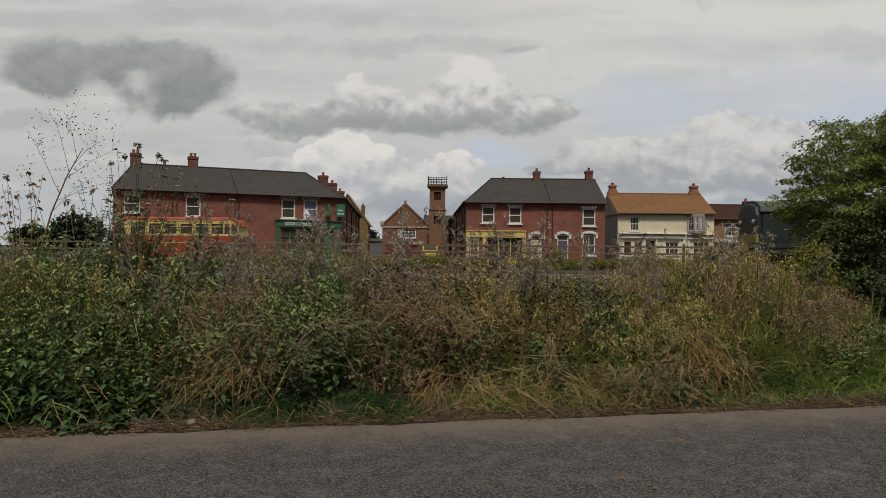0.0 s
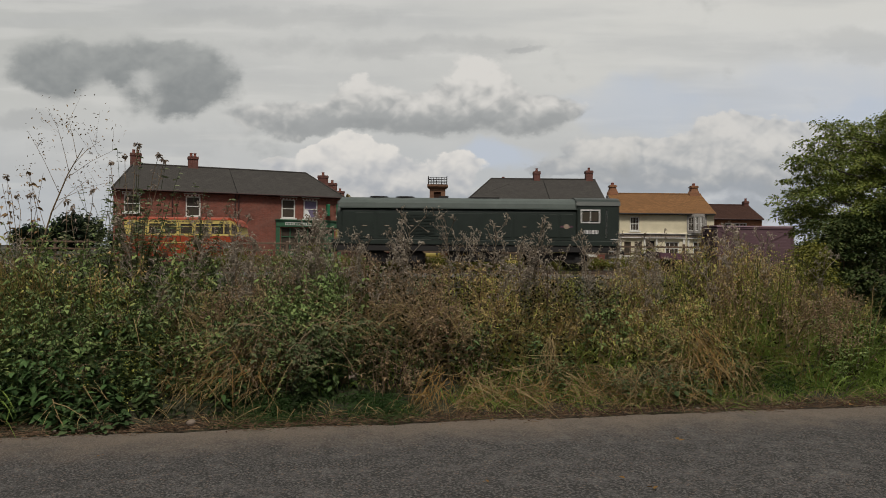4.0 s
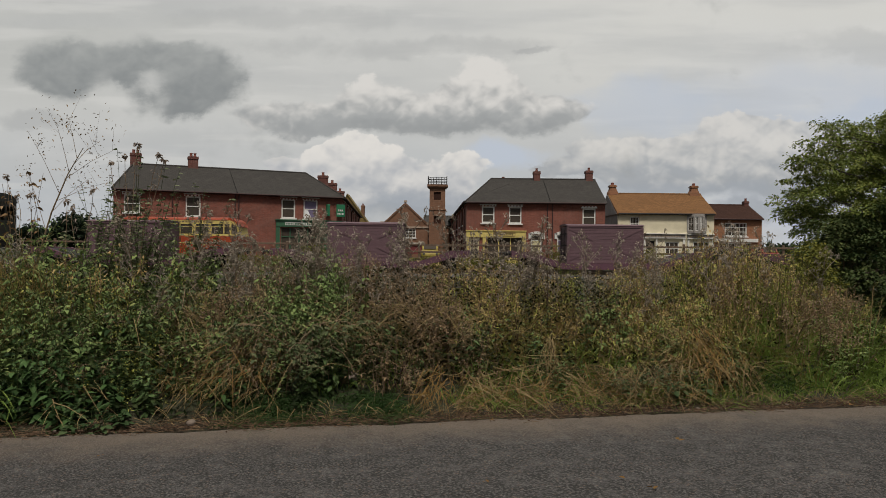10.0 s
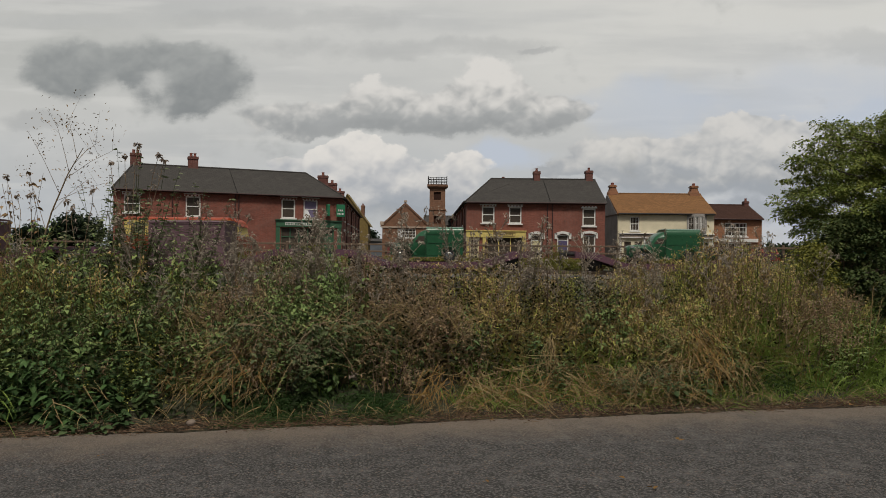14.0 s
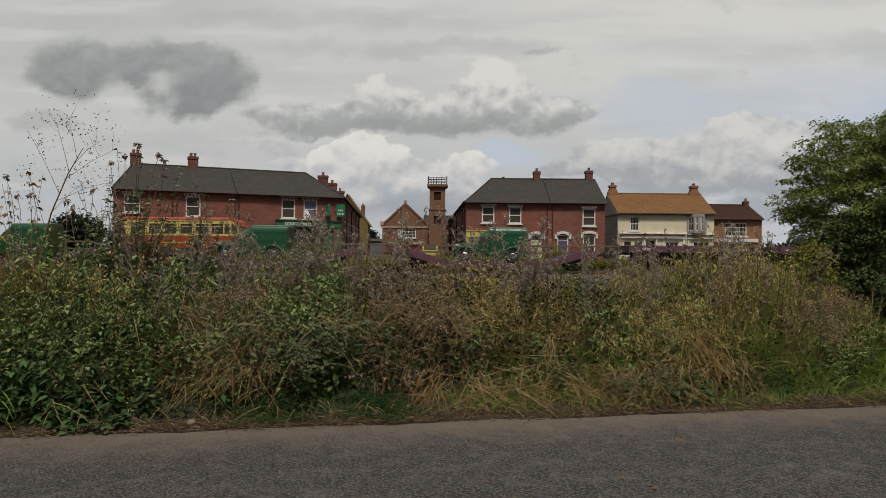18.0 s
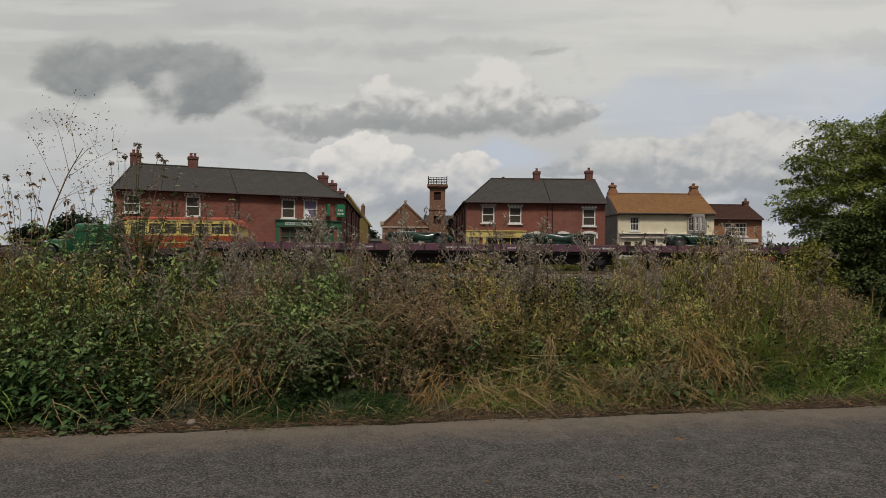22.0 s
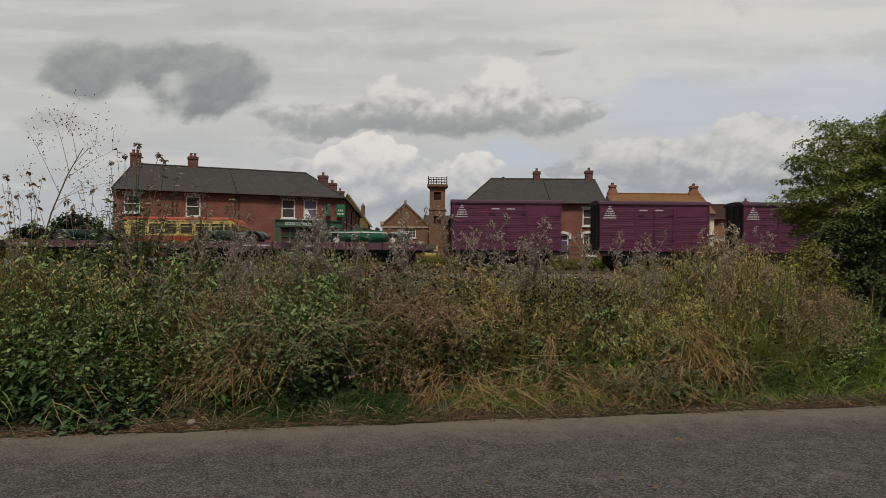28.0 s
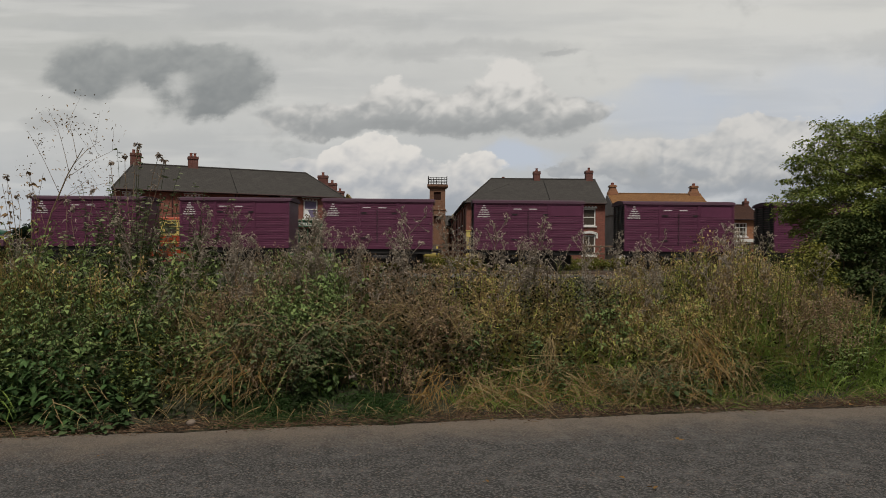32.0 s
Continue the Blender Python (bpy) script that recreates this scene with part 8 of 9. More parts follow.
    path += RNG.normal(size=path.shape) * 0.008
    w = Weave()
    w.canes(path, 0.0042, 0.0022)
    stuff(w, "bent_stalks", M_STRAW, "long bent dry stalks lying across the weeds", "dry stalk")
    # litter along the road's edge
    w = Weave()
    n = 8200
    x = RNG.uniform(-6, 7, n)
    d = RNG.normal(size=n) * 0.09 - 0.005 + 0.05 * np.sin(x * 2.3) * np.sin(x * 5.1)
    ang = RNG.uniform(0, 6.283, n)
    p = np.stack([x, edge(x) + d, np.where(d < 0, 0.004, 0.008 + 0.2 * np.maximum(d, 0)) + RNG.random(n) * 0.012], 1)
    w.blades(p, np.stack([np.cos(ang), np.sin(ang) * 0.5, RNG.normal(size=n) * 0.06], 1), RNG.uniform(0.02, 0.12, n), 0.005, RNG.normal(size=(n, 3)) * np.array([0.2, 0.2, 0.02]))
    m = 2600
    x = RNG.uniform(-6, 7, m)
    d = RNG.normal(size=m) * 0.10 + 0.0 + 0.05 * np.sin(x * 2.3) * np.sin(x * 5.1)
    w.leaves(np.stack([x, edge(x) + d, 0.012 + 0.2 * np.maximum(d, 0)], 1), around((m,)), RNG.uniform(0.015, 0.04, m), 0.018, 0.0, rich=False)
    stuff(w, "edge_litter", M_LITTER, "straw and dead leaf litter along the road edge", "litter")


def leggy_shrub(x, y, size_of):
    t = thing("leggy_shrub", pose(x, y, lie(x, y)) @ Matrix.Diagonal((1, 1, size_of, 1)), "leggy green shrub with a few withered leaves at its tips", "shrub", "leggy shrubs")
    n = 34
    k = 6
    u = np.linspace(0, 1, k)
    out = RNG.normal(size=(n, 2)) * np.array([0.40, 0.25])
    h = RNG.uniform(0.9, 1.75, n)
    h[:5] = (2.15, 2.05, 1.95, 2.1, 1.9)
    out[:5, 0] = (-0.02, 0.16, 0.32, -0.22, 0.55)
    paths = np.zeros((n, k, 3))
    paths[:, :, 0] = out[:, :1] * u ** 1.2
    paths[:, :, 1] = out[:, 1:] * u
    paths[:, :, 2] = h[:, None] * u
    paths += RNG.normal(size=paths.shape) * 0.02
    w = Weave()
    w.canes(paths, 0.006, 0.002)
    w.part("stemwork", M_GREEN_STEM, t)
    w = Weave()
    m = 70
    tt = RNG.uniform(0.1, 0.99, (n, m))
    tt[:5] *= 0.72
    tt[:5, :6] = RNG.uniform(0.9, 1.0, (5, 6))
    p, d = on_path(paths, tt)
    size = RNG.uniform(0.035, 0.075, (n, m))
    size[:5, :6] = RNG.uniform(0.05, 0.08, (5, 6))
    w.leaves(p.reshape(-1, 3), (around((n, m)) + np.array([0, 0, 0.2])).reshape(-1, 3), size.ravel(), size.ravel() * 0.55, 0.3)
    w.part("foliage", M_GREY_LEAF, t)


def tall_plants():
    # bare twiggy umbellifer that stands far above the verge
    t = thing("dead_umbellifer", pose(-4.90, 8.25, lie(-4.90, 8.25) - 0.36), "tall dead branched stalk with scattered tiny seeds", "weed")
    main = np.array([[[-0.05, 0, -0.05], [-0.02, 0, 0.6], [0.08, 0.02, 1.2], [0.25, 0.0, 1.75], [0.42, 0.03, 2.2], [0.62, 0.0, 2.52]]])
    w = Weave()
    w.canes(main, 0.019, 0.005)
    tips = []
    for f, dx, dy, dz in ((0.52, -0.30, 0.1, 0.75), (0.60, 0.50, -0.1, 0.40), (0.66, 0.65, 0.1, 0.26), (0.70, -0.32, -0.1, 0.72), (0.78, 0.60, 0.0, 0.36), (0.82, -0.22, 0.1, 0.62), (0.88, 0.36, -0.1, 0.26), (0.92, -0.10, 0.0, 0.45)):
        p = on_path(main, np.array([[f]]))[0][0, 0]
        e = p + np.array([dx, dy, dz])
        mid = (p + e) / 2 + np.array([0, 0, 0.03])
        w.canes(np.array([[p, mid, e]]), 0.004, 0.0015)
        tips += [e, mid, (mid + e) / 2]
        for _ in range(3):
            q = mid + (e - mid) * RNG.random()
            e2 = q + RNG.normal(size=3) * 0.11 + np.array([0, 0, 0.14])
            w.canes(np.array([[q, (q + e2) / 2, e2]]), 0.0016, 0.001)
            tips += [e2, e2]
    w.part("stalk", M_STEM, t)
    tips = np.array(tips)
    w = Weave()
    for _ in range(5):
        q = tips + RNG.normal(size=tips.shape) * np.array([0.07, 0.05, 0.07])
        w.leaves(q, RNG.normal(size=q.shape), RNG.uniform(0.02, 0.05, len(q)), 0.016, 0.2, rich=False)
    w.part("seed_spray", M_DRY_LEAF, t)
    leggy_shrub(-3.65, 8.3, 1.02)
    leggy_shrub(-4.30, 8.6, 0.86)
    leggy_shrub(-3.15, 8.7, 0.84)
    # withered flower heads on thin stalks
    for root, heads in ((-3.7, ((-3.65, 2.81), (-3.81, 2.67), (-3.98, 2.59), (-3.40, 2.69), (-3.34, 2.64))), (-4.35, ((-4.18, 2.26), (-4.49, 2.13), (-4.42, 2.05))), (-5.0, ((-4.93, 2.19), (-5.23, 2.42), (-5.09, 2.19)))):
        g0 = lie(root, 8.3)
        t = thing("withered_flower", pose(root, 8.3, g0), "tall thin weed with shrivelled grey-brown flower heads", "weed", "withered flowers on the verge")
        w, head_w = Weave(), Weave()
        for hx, hz in heads:
            e = np.array([hx - root, 0.0, hz - g0])
            mid = e * np.array([0.35, 0, 0.55]) + RNG.normal(size=3) * 0.03
            near = e * np.array([0.8, 0, 0.88]) + RNG.normal(size=3) * 0.025
            w.canes(np.array([[[0.0, 0.0, -0.05], mid, near, e]]), 0.0055, 0.003)
            q = e + RNG.normal(size=(16, 3)) * 0.014
            head_w.leaves(q, RNG.normal(size=(16, 3)) + np.array([0, 0, -0.3]), 0.040 * RNG.uniform(0.7, 1.2, 16), 0.032, 0.4)
            for f in (0.45, 0.62, 0.78):
                c = mid + (e - mid) * f
                head_w.leaves(c + RNG.normal(size=(5, 3)) * 0.02, RNG.normal(size=(5, 3)), 0.045, 0.02, 0.4)
        w.part("stemwork", M_STEM, t)
        head_w.part("flower_head", M_WITHERED, t)
    # small leafy stalk at the far end
    t = thing("leafy_stalk", pose(-5.05, 8.0, lie(-5.05, 8.0)), "tall weed stalk with a few curled brown leaves", "weed")
    paths = stem_paths(7, 0.1, 1.75, 0.07, 5, 0.18)
    w = Weave()
    w.canes(paths, 0.005, 0.002)
    w.part("stemwork", M_STEM, t)
    w = Weave()
    tt = RNG.uniform(0.45, 1.0, (7, 12))
    p, d = on_path(paths, tt)
    w.leaves(p.reshape(-1, 3), (around((7, 12)) + np.array([0, 0, -0.1])).reshape(-1, 3), RNG.uniform(0.04, 0.09, 84), 0.04, 0.4)
    w.part("foliage", M_DRY_LEAF, t)


def leafy_crown(w, centres, count, radius, leaf, flat=0.6):
    c = np.repeat(centres, count, axis=0)
    off = RNG.normal(size=c.shape) * radius * np.array([1, 1, flat])
    size = leaf * RNG.uniform(0.6, 1.3, len(c))
    w.leaves(c + off, unit(off) * 0.7 + RNG.normal(size=c.shape) * 0.6, size, size * 0.75, 0.2, rich=False)


def hawthorn(x, y, name="hawthorn_tree", label="bushy hawthorn tree with dense yellow-green leaves beside the lane", material=M_TREE_LEAF, clumps=560, per=150, radii=(2.45, 2.2, 1.85), centre=1.8, leaf=0.052, clump_r=0.15, trunk=0.13):
    t = thing(name, pose(x, y, lie(x, y) if y < 30 else 0.6), label, "tree")
    dirs = unit(RNG.normal(size=(clumps, 3)))
    lump = np.array([0.80 + 0.30 * noise.noise((d[0] * 2.1, d[1] * 2.1, d[2] * 2.1 + 5)) + 0.14 * noise.noise((d[0] * 6, d[1] * 6, d[2] * 6)) for d in dirs])
    rad = lump * RNG.uniform(0.62, 1.08, clumps) ** 0.7
    pts = dirs * np.array(radii) * rad[:, None] + np.array([0, 0, centre])
    keep = pts[:, 2] > 0.12
    pts = pts[keep]
    limbs = unit(np.stack([np.cos(np.arange(9) * 0.7 * 2), np.sin(np.arange(9) * 0.7 * 2), 0.5 + 0.8 * RNG.random(9)], 1)) * RNG.uniform(0.5, 0.75, 9)[:, None] * np.array(radii)
    hub = np.array([0, 0, centre * 0.38])
    ends = limbs + np.array([0, 0, centre])
    bm = bmesh.new()
    tube(bm, (0, 0, -0.1), (0.03, 0.02, centre * 0.2), trunk * 1.3, trunk, 10)
    tube(bm, (0.03, 0.02, centre * 0.2), hub, trunk, trunk * 0.8, 10)
    part("trunk", bm, M_BARK, t)
    w = Weave()
    mids = hub + (ends - hub) * 0.5 + RNG.normal(size=ends.shape) * 0.12 * radii[0] / 2
    w.canes(np.stack([np.repeat(hub[None], 9, 0), mids, ends], 1), trunk * 0.5, trunk * 0.14)
    joints = np.concatenate([mids, ends, mids + (ends - mids) * 0.5])
    near = joints[np.argmin(((pts[:, None] - joints[None]) ** 2).sum(-1), 1)]
    half = (near + pts) / 2 + RNG.normal(size=pts.shape) * 0.06 * radii[0] / 2
    w.canes(np.stack([near, half, pts + (pts - near) * 0.06], 1), trunk * 0.12, trunk * 0.02)
    w.part("branchwork", M_BARK, t)
    w = Weave()
    leafy_crown(w, pts, per, clump_r, leaf, 0.5)
    # loose sprays past the outline
    out = unit(RNG.normal(size=(26, 3)) + np.array([-0.9, -0.3, 0.3]))
    sp0 = out * np.array(radii) * 0.86 + np.array([0, 0, centre])
    sp1 = sp0 + (out * 0.4 + np.array([0, 0, 0.18])) * RNG.uniform(0.4, 1.0, (26, 1)) * radii[0] / 2.4
    tw = Weave()
    tw.canes(np.stack([sp0, (sp0 + sp1) / 2 + RNG.normal(size=sp0.shape) * 0.03, sp1], 1), 0.006 * radii[0] / 2.4, 0.002)
    tw.part("twig_spray", M_BARK, t)
    for f in np.linspace(0.1, 1.0, 9):
        leafy_crown(w, sp0 + (sp1 - sp0) * f, 5, 0.035 * radii[0] / 2.4, leaf * 0.9, 1.0)
    w.part("crown", material, t)
    return t


def leaf_pad(w, centre, out, wide, thick, count, leaf):
    """A bough's leaf pad: a shallow dome of overlapping leaves that lie outwards and hang at its rim."""
    ang = RNG.uniform(0, 6.2832, count)
    rad = RNG.random(count) ** 0.55
    lump = 1.0 + 0.28 * np.sin(3 * ang + centre[0] * 9.0) + 0.16 * np.sin(7 * ang + centre[2] * 11.0)
    flat = np.stack([np.cos(ang), np.sin(ang), np.zeros(count)], 1)
    rise = thick * (1.0 - 1.35 * rad ** 2) + RNG.normal(size=count) * thick * 0.30
    p = centre + flat * (wide * rad * lump)[:, None] + np.array([0, 0, 1.0]) * rise[:, None] + out * (0.25 * wide * rad)[:, None]
    way = flat + 0.6 * out + RNG.normal(size=(count, 3)) * 0.45 + np.array([0, 0, -0.30]) * rad[:, None]
    size = leaf * RNG.uniform(0.65, 1.25, count)
    w.leaves(p, way, size, size * 0.72, 0.25, rich=False)


def tiered_tree(x, y):
    """Hawthorn whose boughs end in flat leaf pads, one above the other, with small gaps of sky between."""
    g0 = lie(x, y)
    t = thing("hawthorn_tree", pose(x, y, g0), "bushy hawthorn tree with tiers of dense green leaves", "tree")
    bm = bmesh.new()
    line = ((0, 0, -0.15), (0.05, 0.02, 0.45), (-0.08, 0.0, 1.1), (0.0, 0.03, 1.9), (-0.06, 0.0, 2.7), (0.05, 0.0, 3.3))
    for i in range(5):
        tube(bm, line[i], line[i + 1], (0.17, 0.14, 0.12, 0.09, 0.06)[i], (0.14, 0.12, 0.09, 0.06, 0.03)[i], 10)
    part("trunk", bm, M_BARK, t)
    w, leaf_w = Weave(), Weave()
    u = np.linspace(0, 1, 6)
    # height over the road, reach of the boughs, how many
    for z, reach, n in ((3.90, 0.95, 8), (3.68, 1.60, 11), (3.46, 1.95, 14), (3.22, 2.10, 15), (2.96, 2.00, 15), (2.70, 2.25, 16), (2.46, 2.50, 18), (2.22, 2.30, 17), (1.98, 2.0, 13), (1.72, 1.7, 11)):
        for ring, share in enumerate((1.0, 0.62, 0.30)):
            k = max(3, int(n * share))
            ang = math.pi + RNG.uniform(-0.3, 0.3) + np.arange(k) * 2 * math.pi / k + RNG.normal(size=k) * 0.12
            r = reach * share * RNG.uniform(0.84, 1.05, k)
            zz = z - g0 + RNG.normal(size=k) * 0.09 + 0.10 * (1 - share)
            end = np.stack([np.cos(ang) * r, np.sin(ang) * r * 0.9, zz], 1)
            root = np.stack([np.zeros(k), np.zeros(k), np.maximum(0.4, zz - 0.25 - 0.32 * r)], 1)
            path = root[:, None] + (end - root)[:, None] * u[None, :, None]
            path[:, :, 2] += 0.16 * np.sin(u * math.pi)[None] * r[:, None] * 0.5
            path[:, 1:5] += RNG.normal(size=(k, 4, 3)) * 0.04
            w.canes(path, 0.020, 0.005)
            for i in range(k):
                out = np.array([math.cos(ang[i]), math.sin(ang[i]), 0.0])
                big = RNG.uniform(0.22, 0.36) * (0.8 + 0.1 * reach)
                leaf_pad(leaf_w, end[i] - out * 0.15, out, big, big * 0.42, int(3600 * big * big) + 80, 0.047)
                # side sprays that break up the pad's outline
                for _ in range(3):
                    turn = ang[i] + RNG.normal() * 0.8
                    way = np.array([math.cos(turn), math.sin(turn), RNG.normal() * 0.25])
                    c = end[i] + way * RNG.uniform(0.12, 0.34)
                    w.canes(np.array([[end[i], (end[i] + c) / 2, c]]), 0.004, 0.002)
                    leaf_pad(leaf_w, c, way, 0.11, 0.05, 46, 0.044)
            if ring == 0:
                # bare-stemmed shoots with a few leaves, past the rim
                pick = RNG.permutation(k)[: max(3, k // 2)]
                tip = end[pick]
                out = np.stack([np.cos(ang[pick]), np.sin(ang[pick]), RNG.uniform(0.05, 0.9, len(pick))], 1)
                far = tip + unit(out) * RNG.uniform(0.25, 0.62, (len(pick), 1)) * (1.0 if z > 2.9 else 0.6)
                mid = (tip + far) / 2 + RNG.normal(size=tip.shape) * 0.035
                w.canes(np.stack([tip, mid, far], 1), 0.0055, 0.0025)
                for f in (0.35, 0.5, 0.65, 0.8, 0.92, 1.0):
                    q = np.where(f < 0.5, tip + (mid - tip) * 2 * f, mid + (far - mid) * (2 * f - 1))
                    leafy_crown(leaf_w, q, 3, 0.022, 0.042, 1.0)
    w.part("branchwork", M_BARK, t)
    leaf_w.part("crown", M_TREE_LEAF, t)


def shade_shrub(x, y, height, reach, material, label, leaf=0.075, low=0.12):
    """Shrub with drooping leaf pads down to the ground."""
    g0 = lie(x, y)
    t = thing("hedge_shrub", pose(x, y, g0), label, "shrub", "shrubs at the foot of the tree")
    w, leaf_w = Weave(), Weave()
    for z in np.arange(low, height, 0.21):
        f = (z - low) / (height - low)
        r0 = reach * (1.0 - 0.55 * f ** 2.2)
        for share in (1.0, 0.55):
            k = max(4, int(r0 * share * 11))
            ang = RNG.uniform(0, 6.28) + np.arange(k) * 6.2832 / k + RNG.normal(size=k) * 0.2
            r = r0 * share * RNG.uniform(0.75, 1.08, k)
            c = np.stack([np.cos(ang) * r, np.sin(ang) * r, z + RNG.normal(size=k) * 0.06], 1)
            w.canes(np.stack([c * np.array([0.08, 0.08, 0.1]), c * np.array([0.5, 0.5, 0.75]), c], 1), 0.006, 0.003)
            for i in range(k):
                out = np.array([math.cos(ang[i]), math.sin(ang[i]), 0.0])
                big = RNG.uniform(0.15, 0.26)
                leaf_pad(leaf_w, c[i] - out * 0.08, out, big, big * 0.45, int(2500 * big * big) + 40, leaf)
    w.part("stemwork", M_STEM, t)
    leaf_w.part("foliage", material, t)


def far_growth():
    for x, y, r, h in ((-63.5, 121, 4.6, 3.5), (-57.5, 128, 3.6, 2.5), (-76, 130, 4.5, 2.3), (-70, 127, 3.0, 1.9), (-16.5, 150, 2.6, 2.6), (58, 118, 5, 1.0), (66, 122, 6, 1.2), (49.5, 125, 3.0, 0.7)):
        hawthorn(x, y, "far_tree", "dark distant field tree beyond the town", M_FAR_LEAF, 190, 30, (r, r * 0.8, h), h * 0.95, 0.55, 0.5, 0.4)
    # shrubs along the fence
    for x, y, r in ((-8.1, 41.0, 0.55), (-7.4, 41.2, 0.45), (6.7, 41.0, 0.5), (7.3, 41.3, 0.4), (12.2, 41.2, 0.5), (-12.4, 41.2, 0.5), (0.2, 41.3, 0.35)) + tuple((-13.5 + 0.72 * i + random.uniform(-0.3, 0.3), random.uniform(39.6, 41.5), 0.30 + random.uniform(-0.05, 0.12)) for i in range(40)):
        t = thing("fence_shrub", pose(x, y, lie(x, y)), "small yellow-green shrub growing by the fence", "shrub", "shrubs along the fence")
        w = Weave()
        c = RNG.normal(size=(40, 3)) * np.array([0.75, 0.5, 0.4]) * r + np.array([0, 0, 0.95 if r > 0.43 else 0.45])
        c[:, 2] = np.maximum(c[:, 2], 0.15)
        leafy_crown(w, c, 26, 0.12, 0.08)
        w.part("crown", M_SHRUB, t)
        w = Weave()
        root = np.zeros((40, 3))
        w.canes(np.stack([root, c * 0.5, c], 1), 0.02, 0.004)
        w.part("stemwork", M_STEM, t)


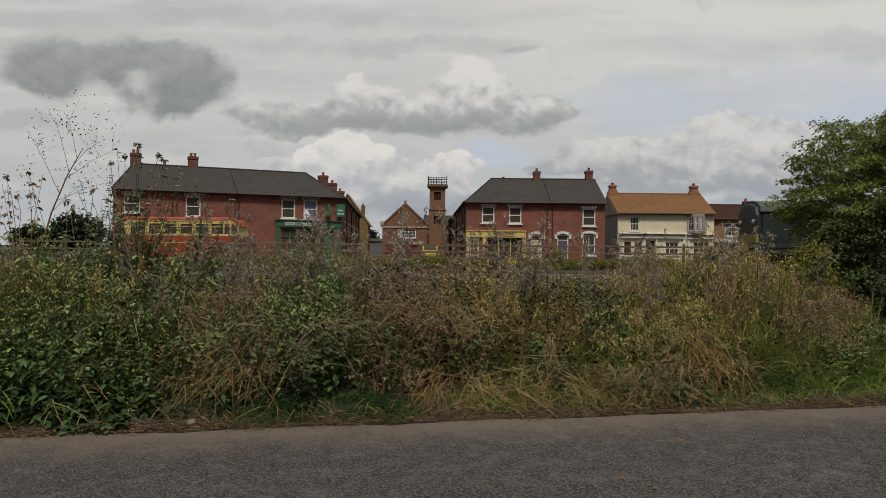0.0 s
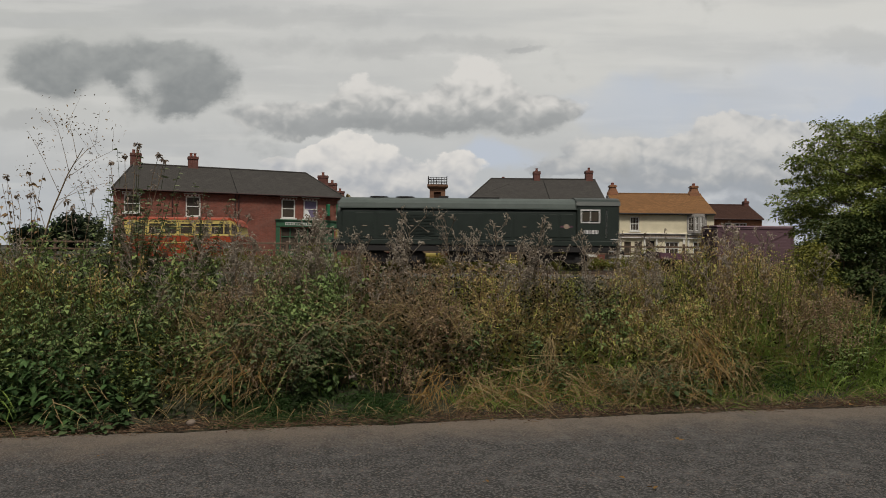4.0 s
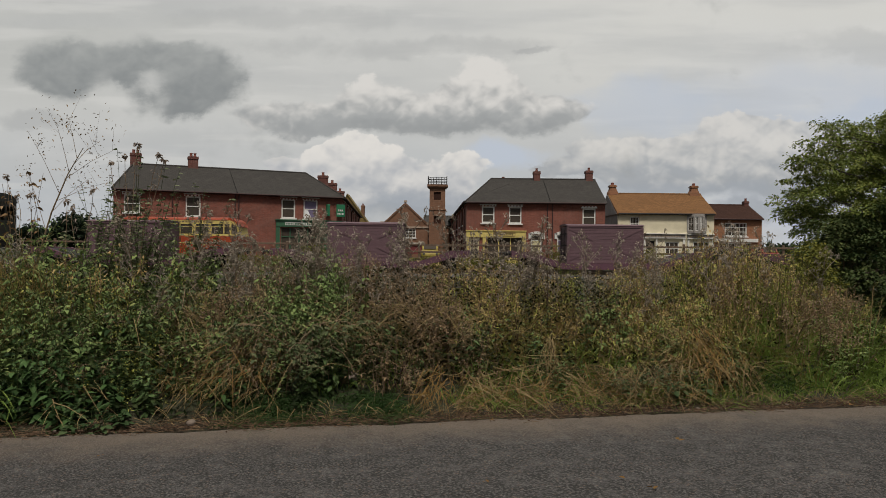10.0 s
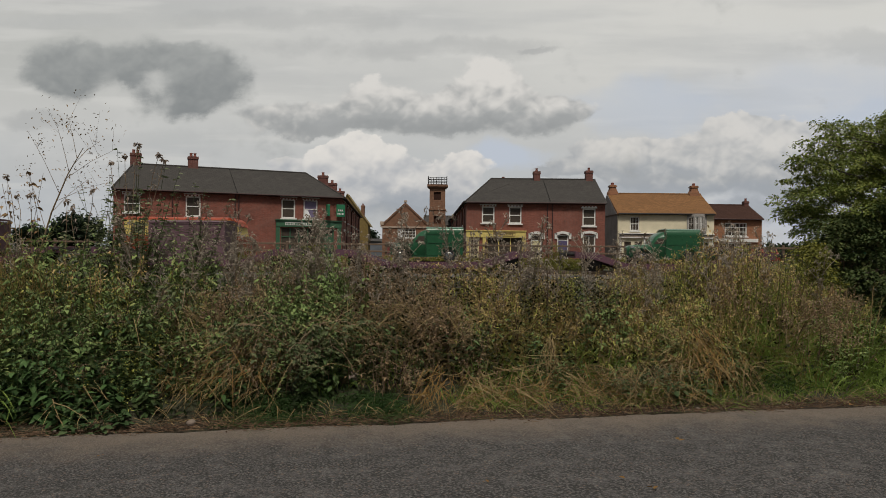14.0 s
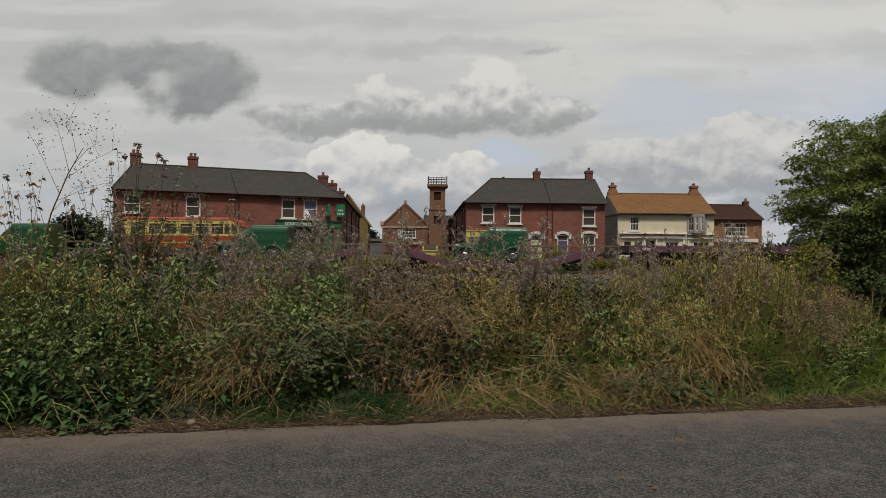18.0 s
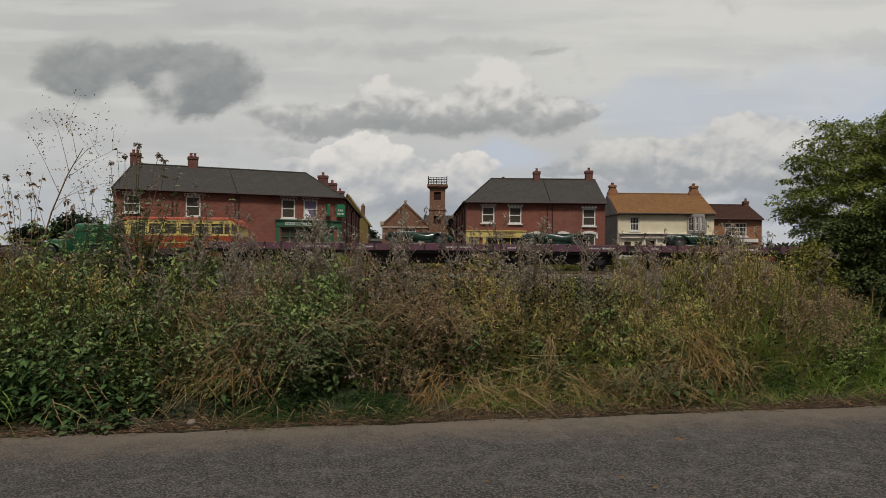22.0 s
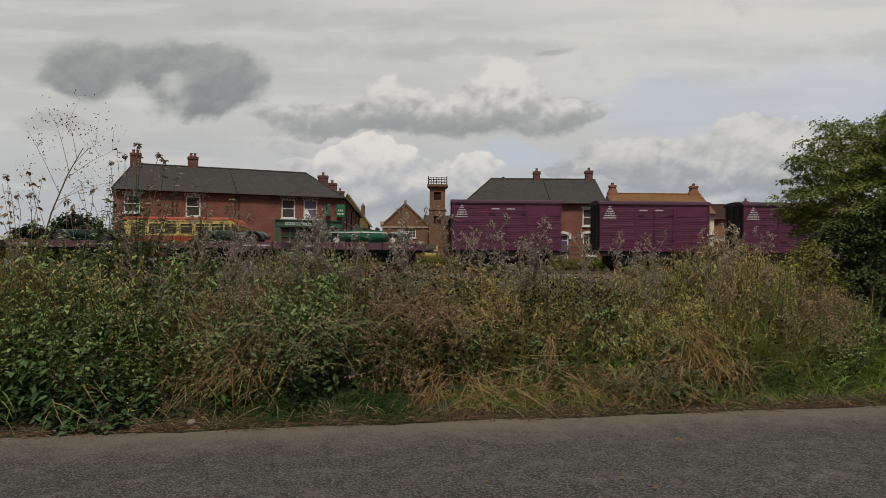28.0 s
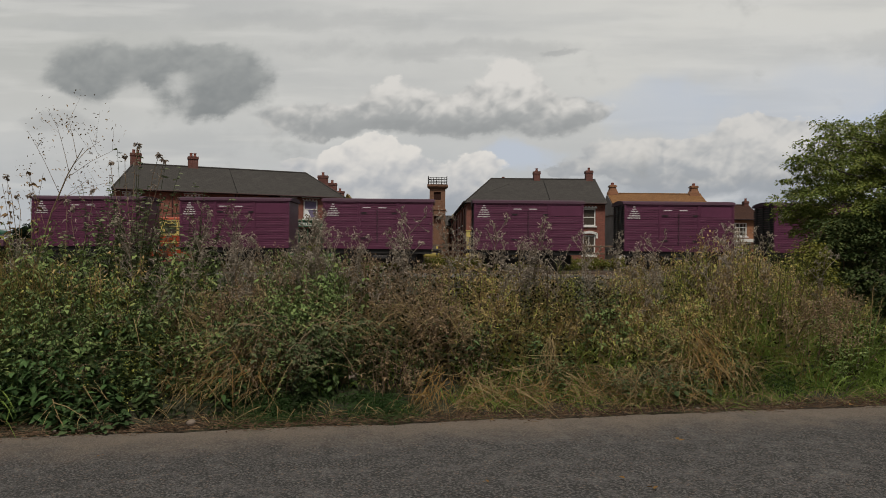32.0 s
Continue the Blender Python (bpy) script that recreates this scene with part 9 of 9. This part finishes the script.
def small_litter():
    # pale withered flower head that hangs in the dark hollow
    t = thing("drooping_weed", pose(-0.85, 6.74, 0.36), "pale withered flower head on a bent brown stem", "weed")
    w = Weave()
    w.canes(np.array([[[-0.25, 0.25, 0.25], [-0.12, 0.12, 0.20], [-0.03, 0.02, 0.10], [0.0, 0.0, 0.02]], [[-0.30, 0.30, -0.22], [-0.29, 0.28, 0.0], [-0.28, 0.27, 0.12], [-0.25, 0.25, 0.25]]]), 0.006, 0.004)
    w.part("stemwork", M_STEM, t)
    w = Weave()
    p = RNG.normal(size=(26, 3)) * 0.016
    w.leaves(p, RNG.normal(size=(26, 3)) + np.array([0, -0.5, -0.6]), 0.045, 0.022, 0.2)
    w.part("petal_mass", M_PALE, t)
    # dead dark stalks that lean through the weeds
    for i in range(30):
        x, d = RNG.uniform(-4.6, 4.4), RNG.uniform(0.5, 1.6)
        h = top_of(x, d) * RNG.uniform(0.6, 1.0)
        k = np.linspace(0, 1, 5)[:, None]
        line = k * np.array([0, 0, h]) + RNG.normal(size=(5, 3)) * np.array([0.02, 0.02, 0.0]) * k
        w = Weave()
        w.canes(line[None], 0.0075, 0.0035)
        for f in RNG.uniform(0.4, 0.9, 4):
            q = np.array([0, 0, h * f])
            e = q + np.array([RNG.normal() * 0.12, RNG.normal() * 0.1, 0.14])
            w.canes(np.array([[q, (q + e) / 2 + np.array([0, 0, -0.01]), e]]), 0.0035, 0.002)
        ob = new("dead_stalk", w.mesh("dead_stalk", M_DEAD))
        ob.matrix_basis = pose(x, edge(x) + d, lie(x, edge(x) + d) - 0.02, RNG.normal() * 9, RNG.normal() * 17, RNG.uniform(0, 360))
        tagged(ob, "dead dark brown branched stalk leaning in the weeds", "weed", "dead stalks in the verge")
    # bleached stalks beside the tree
    for x, y, h, lean in ((5.05, 8.6, 0.95, 3), (5.22, 8.5, 1.0, -2), (4.85, 8.4, 0.7, 14), (5.35, 8.7, 0.8, -9), (4.7, 8.3, 0.6, -16)):
        w = Weave()
        w.canes(np.array([[[0, 0, -0.05], [0.01, 0, h * 0.5], [0.0, 0.01, h]]]), 0.008, 0.005)
        ob = new("dry_stalk", w.mesh("dry_stalk", M_STRAW))
        w = Weave()
        w.blades(np.repeat([[0.0, 0.005, h * 0.55]], 26, 0) + RNG.uniform(0, 1, (26, 1)) * np.array([0, 0, h * 0.45]), RNG.normal(size=(26, 3)) * np.array([0.3, 0.3, 0.1]) + np.array([0, 0, 1.0]), 0.07, 0.006, RNG.normal(size=(26, 3)) * 0.2)
        w.part("seed_spray", M_STRAW, ob)
        ob.matrix_basis = pose(x, y, lie(x, y), 0, lean, 30 * x)
        tagged(ob, "bleached upright dry stalk by the tree", "weed", "dry stalks by the tree")
    for i, (x, y, s) in enumerate(((1.97, 5.76, 0.055), (1.41, 4.58, 0.06), (0.32, 4.68, 0.045), (1.27, 4.80, 0.04), (4.25, 7.20, 0.06), (-2.55, 5.2, 0.035), (0.45, 6.4, 0.04))):
        w = Weave()
        w.leaves(np.array([[0, 0, 0.012], [0.01, 0.02, 0.016]]), np.array([[1, 0.2, 0.1], [-0.6, 0.5, 0.15]]), np.array([s, s * 0.7]), np.array([s * 0.6, s * 0.45]), 0.05)
        ob = new("fallen_leaf", w.mesh("fallen_leaf", M_FALLEN))
        ob.matrix_basis = pose(x, y, 0.022, 0, 0, 50 * i)
        tagged(ob, "curled yellow-brown fallen leaf on the asphalt", "leaf", "fallen leaves on the road")
    for x, d, r in ((-2.23, 0.03, 0.055), (-3.3, -0.03, 0.02), (2.6, -0.02, 0.02), (3.6, 0.0, 0.025), (0.9, -0.04, 0.02)):
        bm = bmesh.new()
        bmesh.ops.create_icosphere(bm, subdivisions=2, radius=r)
        for v in bm.verts:
            v.co *= 0.8 + 0.35 * noise.noise(v.co * 30 + Vector((x, 0, 0)))
            v.co.z *= 0.7
        ob = new("stone", made("stone", bm, M_PALE, True))
        ob.matrix_basis = pose(x, edge(x) + d, r * 0.5)
        tagged(ob, "small pale stone at the road edge", "stone", "stones at the road edge")


grow_clumps()
grow_grass()
tall_plants()
tiered_tree(8.35, 11.8)
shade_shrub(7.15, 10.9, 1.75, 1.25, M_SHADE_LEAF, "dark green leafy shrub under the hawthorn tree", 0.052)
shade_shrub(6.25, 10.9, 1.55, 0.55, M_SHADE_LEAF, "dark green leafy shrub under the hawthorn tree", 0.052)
shade_shrub(5.30, 10.0, 1.05, 0.30, M_SHRUB, "small yellow-green shrub at the foot of the tree", 0.042, 0.35)
far_growth()
small_litter()


# ---- all that moves ----
def travel(t):
    """Metres gone by the train: a little quicker at first."""
    return SPEED * t + 0.1 * min(1.0, max(0.0, (t - 3.0) / 5.0))


def motions():
    for ob, x, y, z in MOVERS:
        walk(ob, [(t, pose(x - travel(t), y, z)) for t in (0.0, 3.0, 5.5, 8.0, 12.0, 16.0, 20.0, 24.0, 28.0, 32.0)])
    for w, x, r in WHEELS:
        turn = math.degrees(travel(32.0) / r)
        n = int(turn / 80) + 1
        walk(w, [(32.0 * i / n, pose(x, 0, r, 0, -math.degrees(travel(32.0 * i / n) / r), 0)) for i in range(n + 1)])
    walk(sky_sheet, [(t, pose(1.68 * t, 0.42 * t, 0)) for t in (0.0, 16.0, 32.0)])


motions()
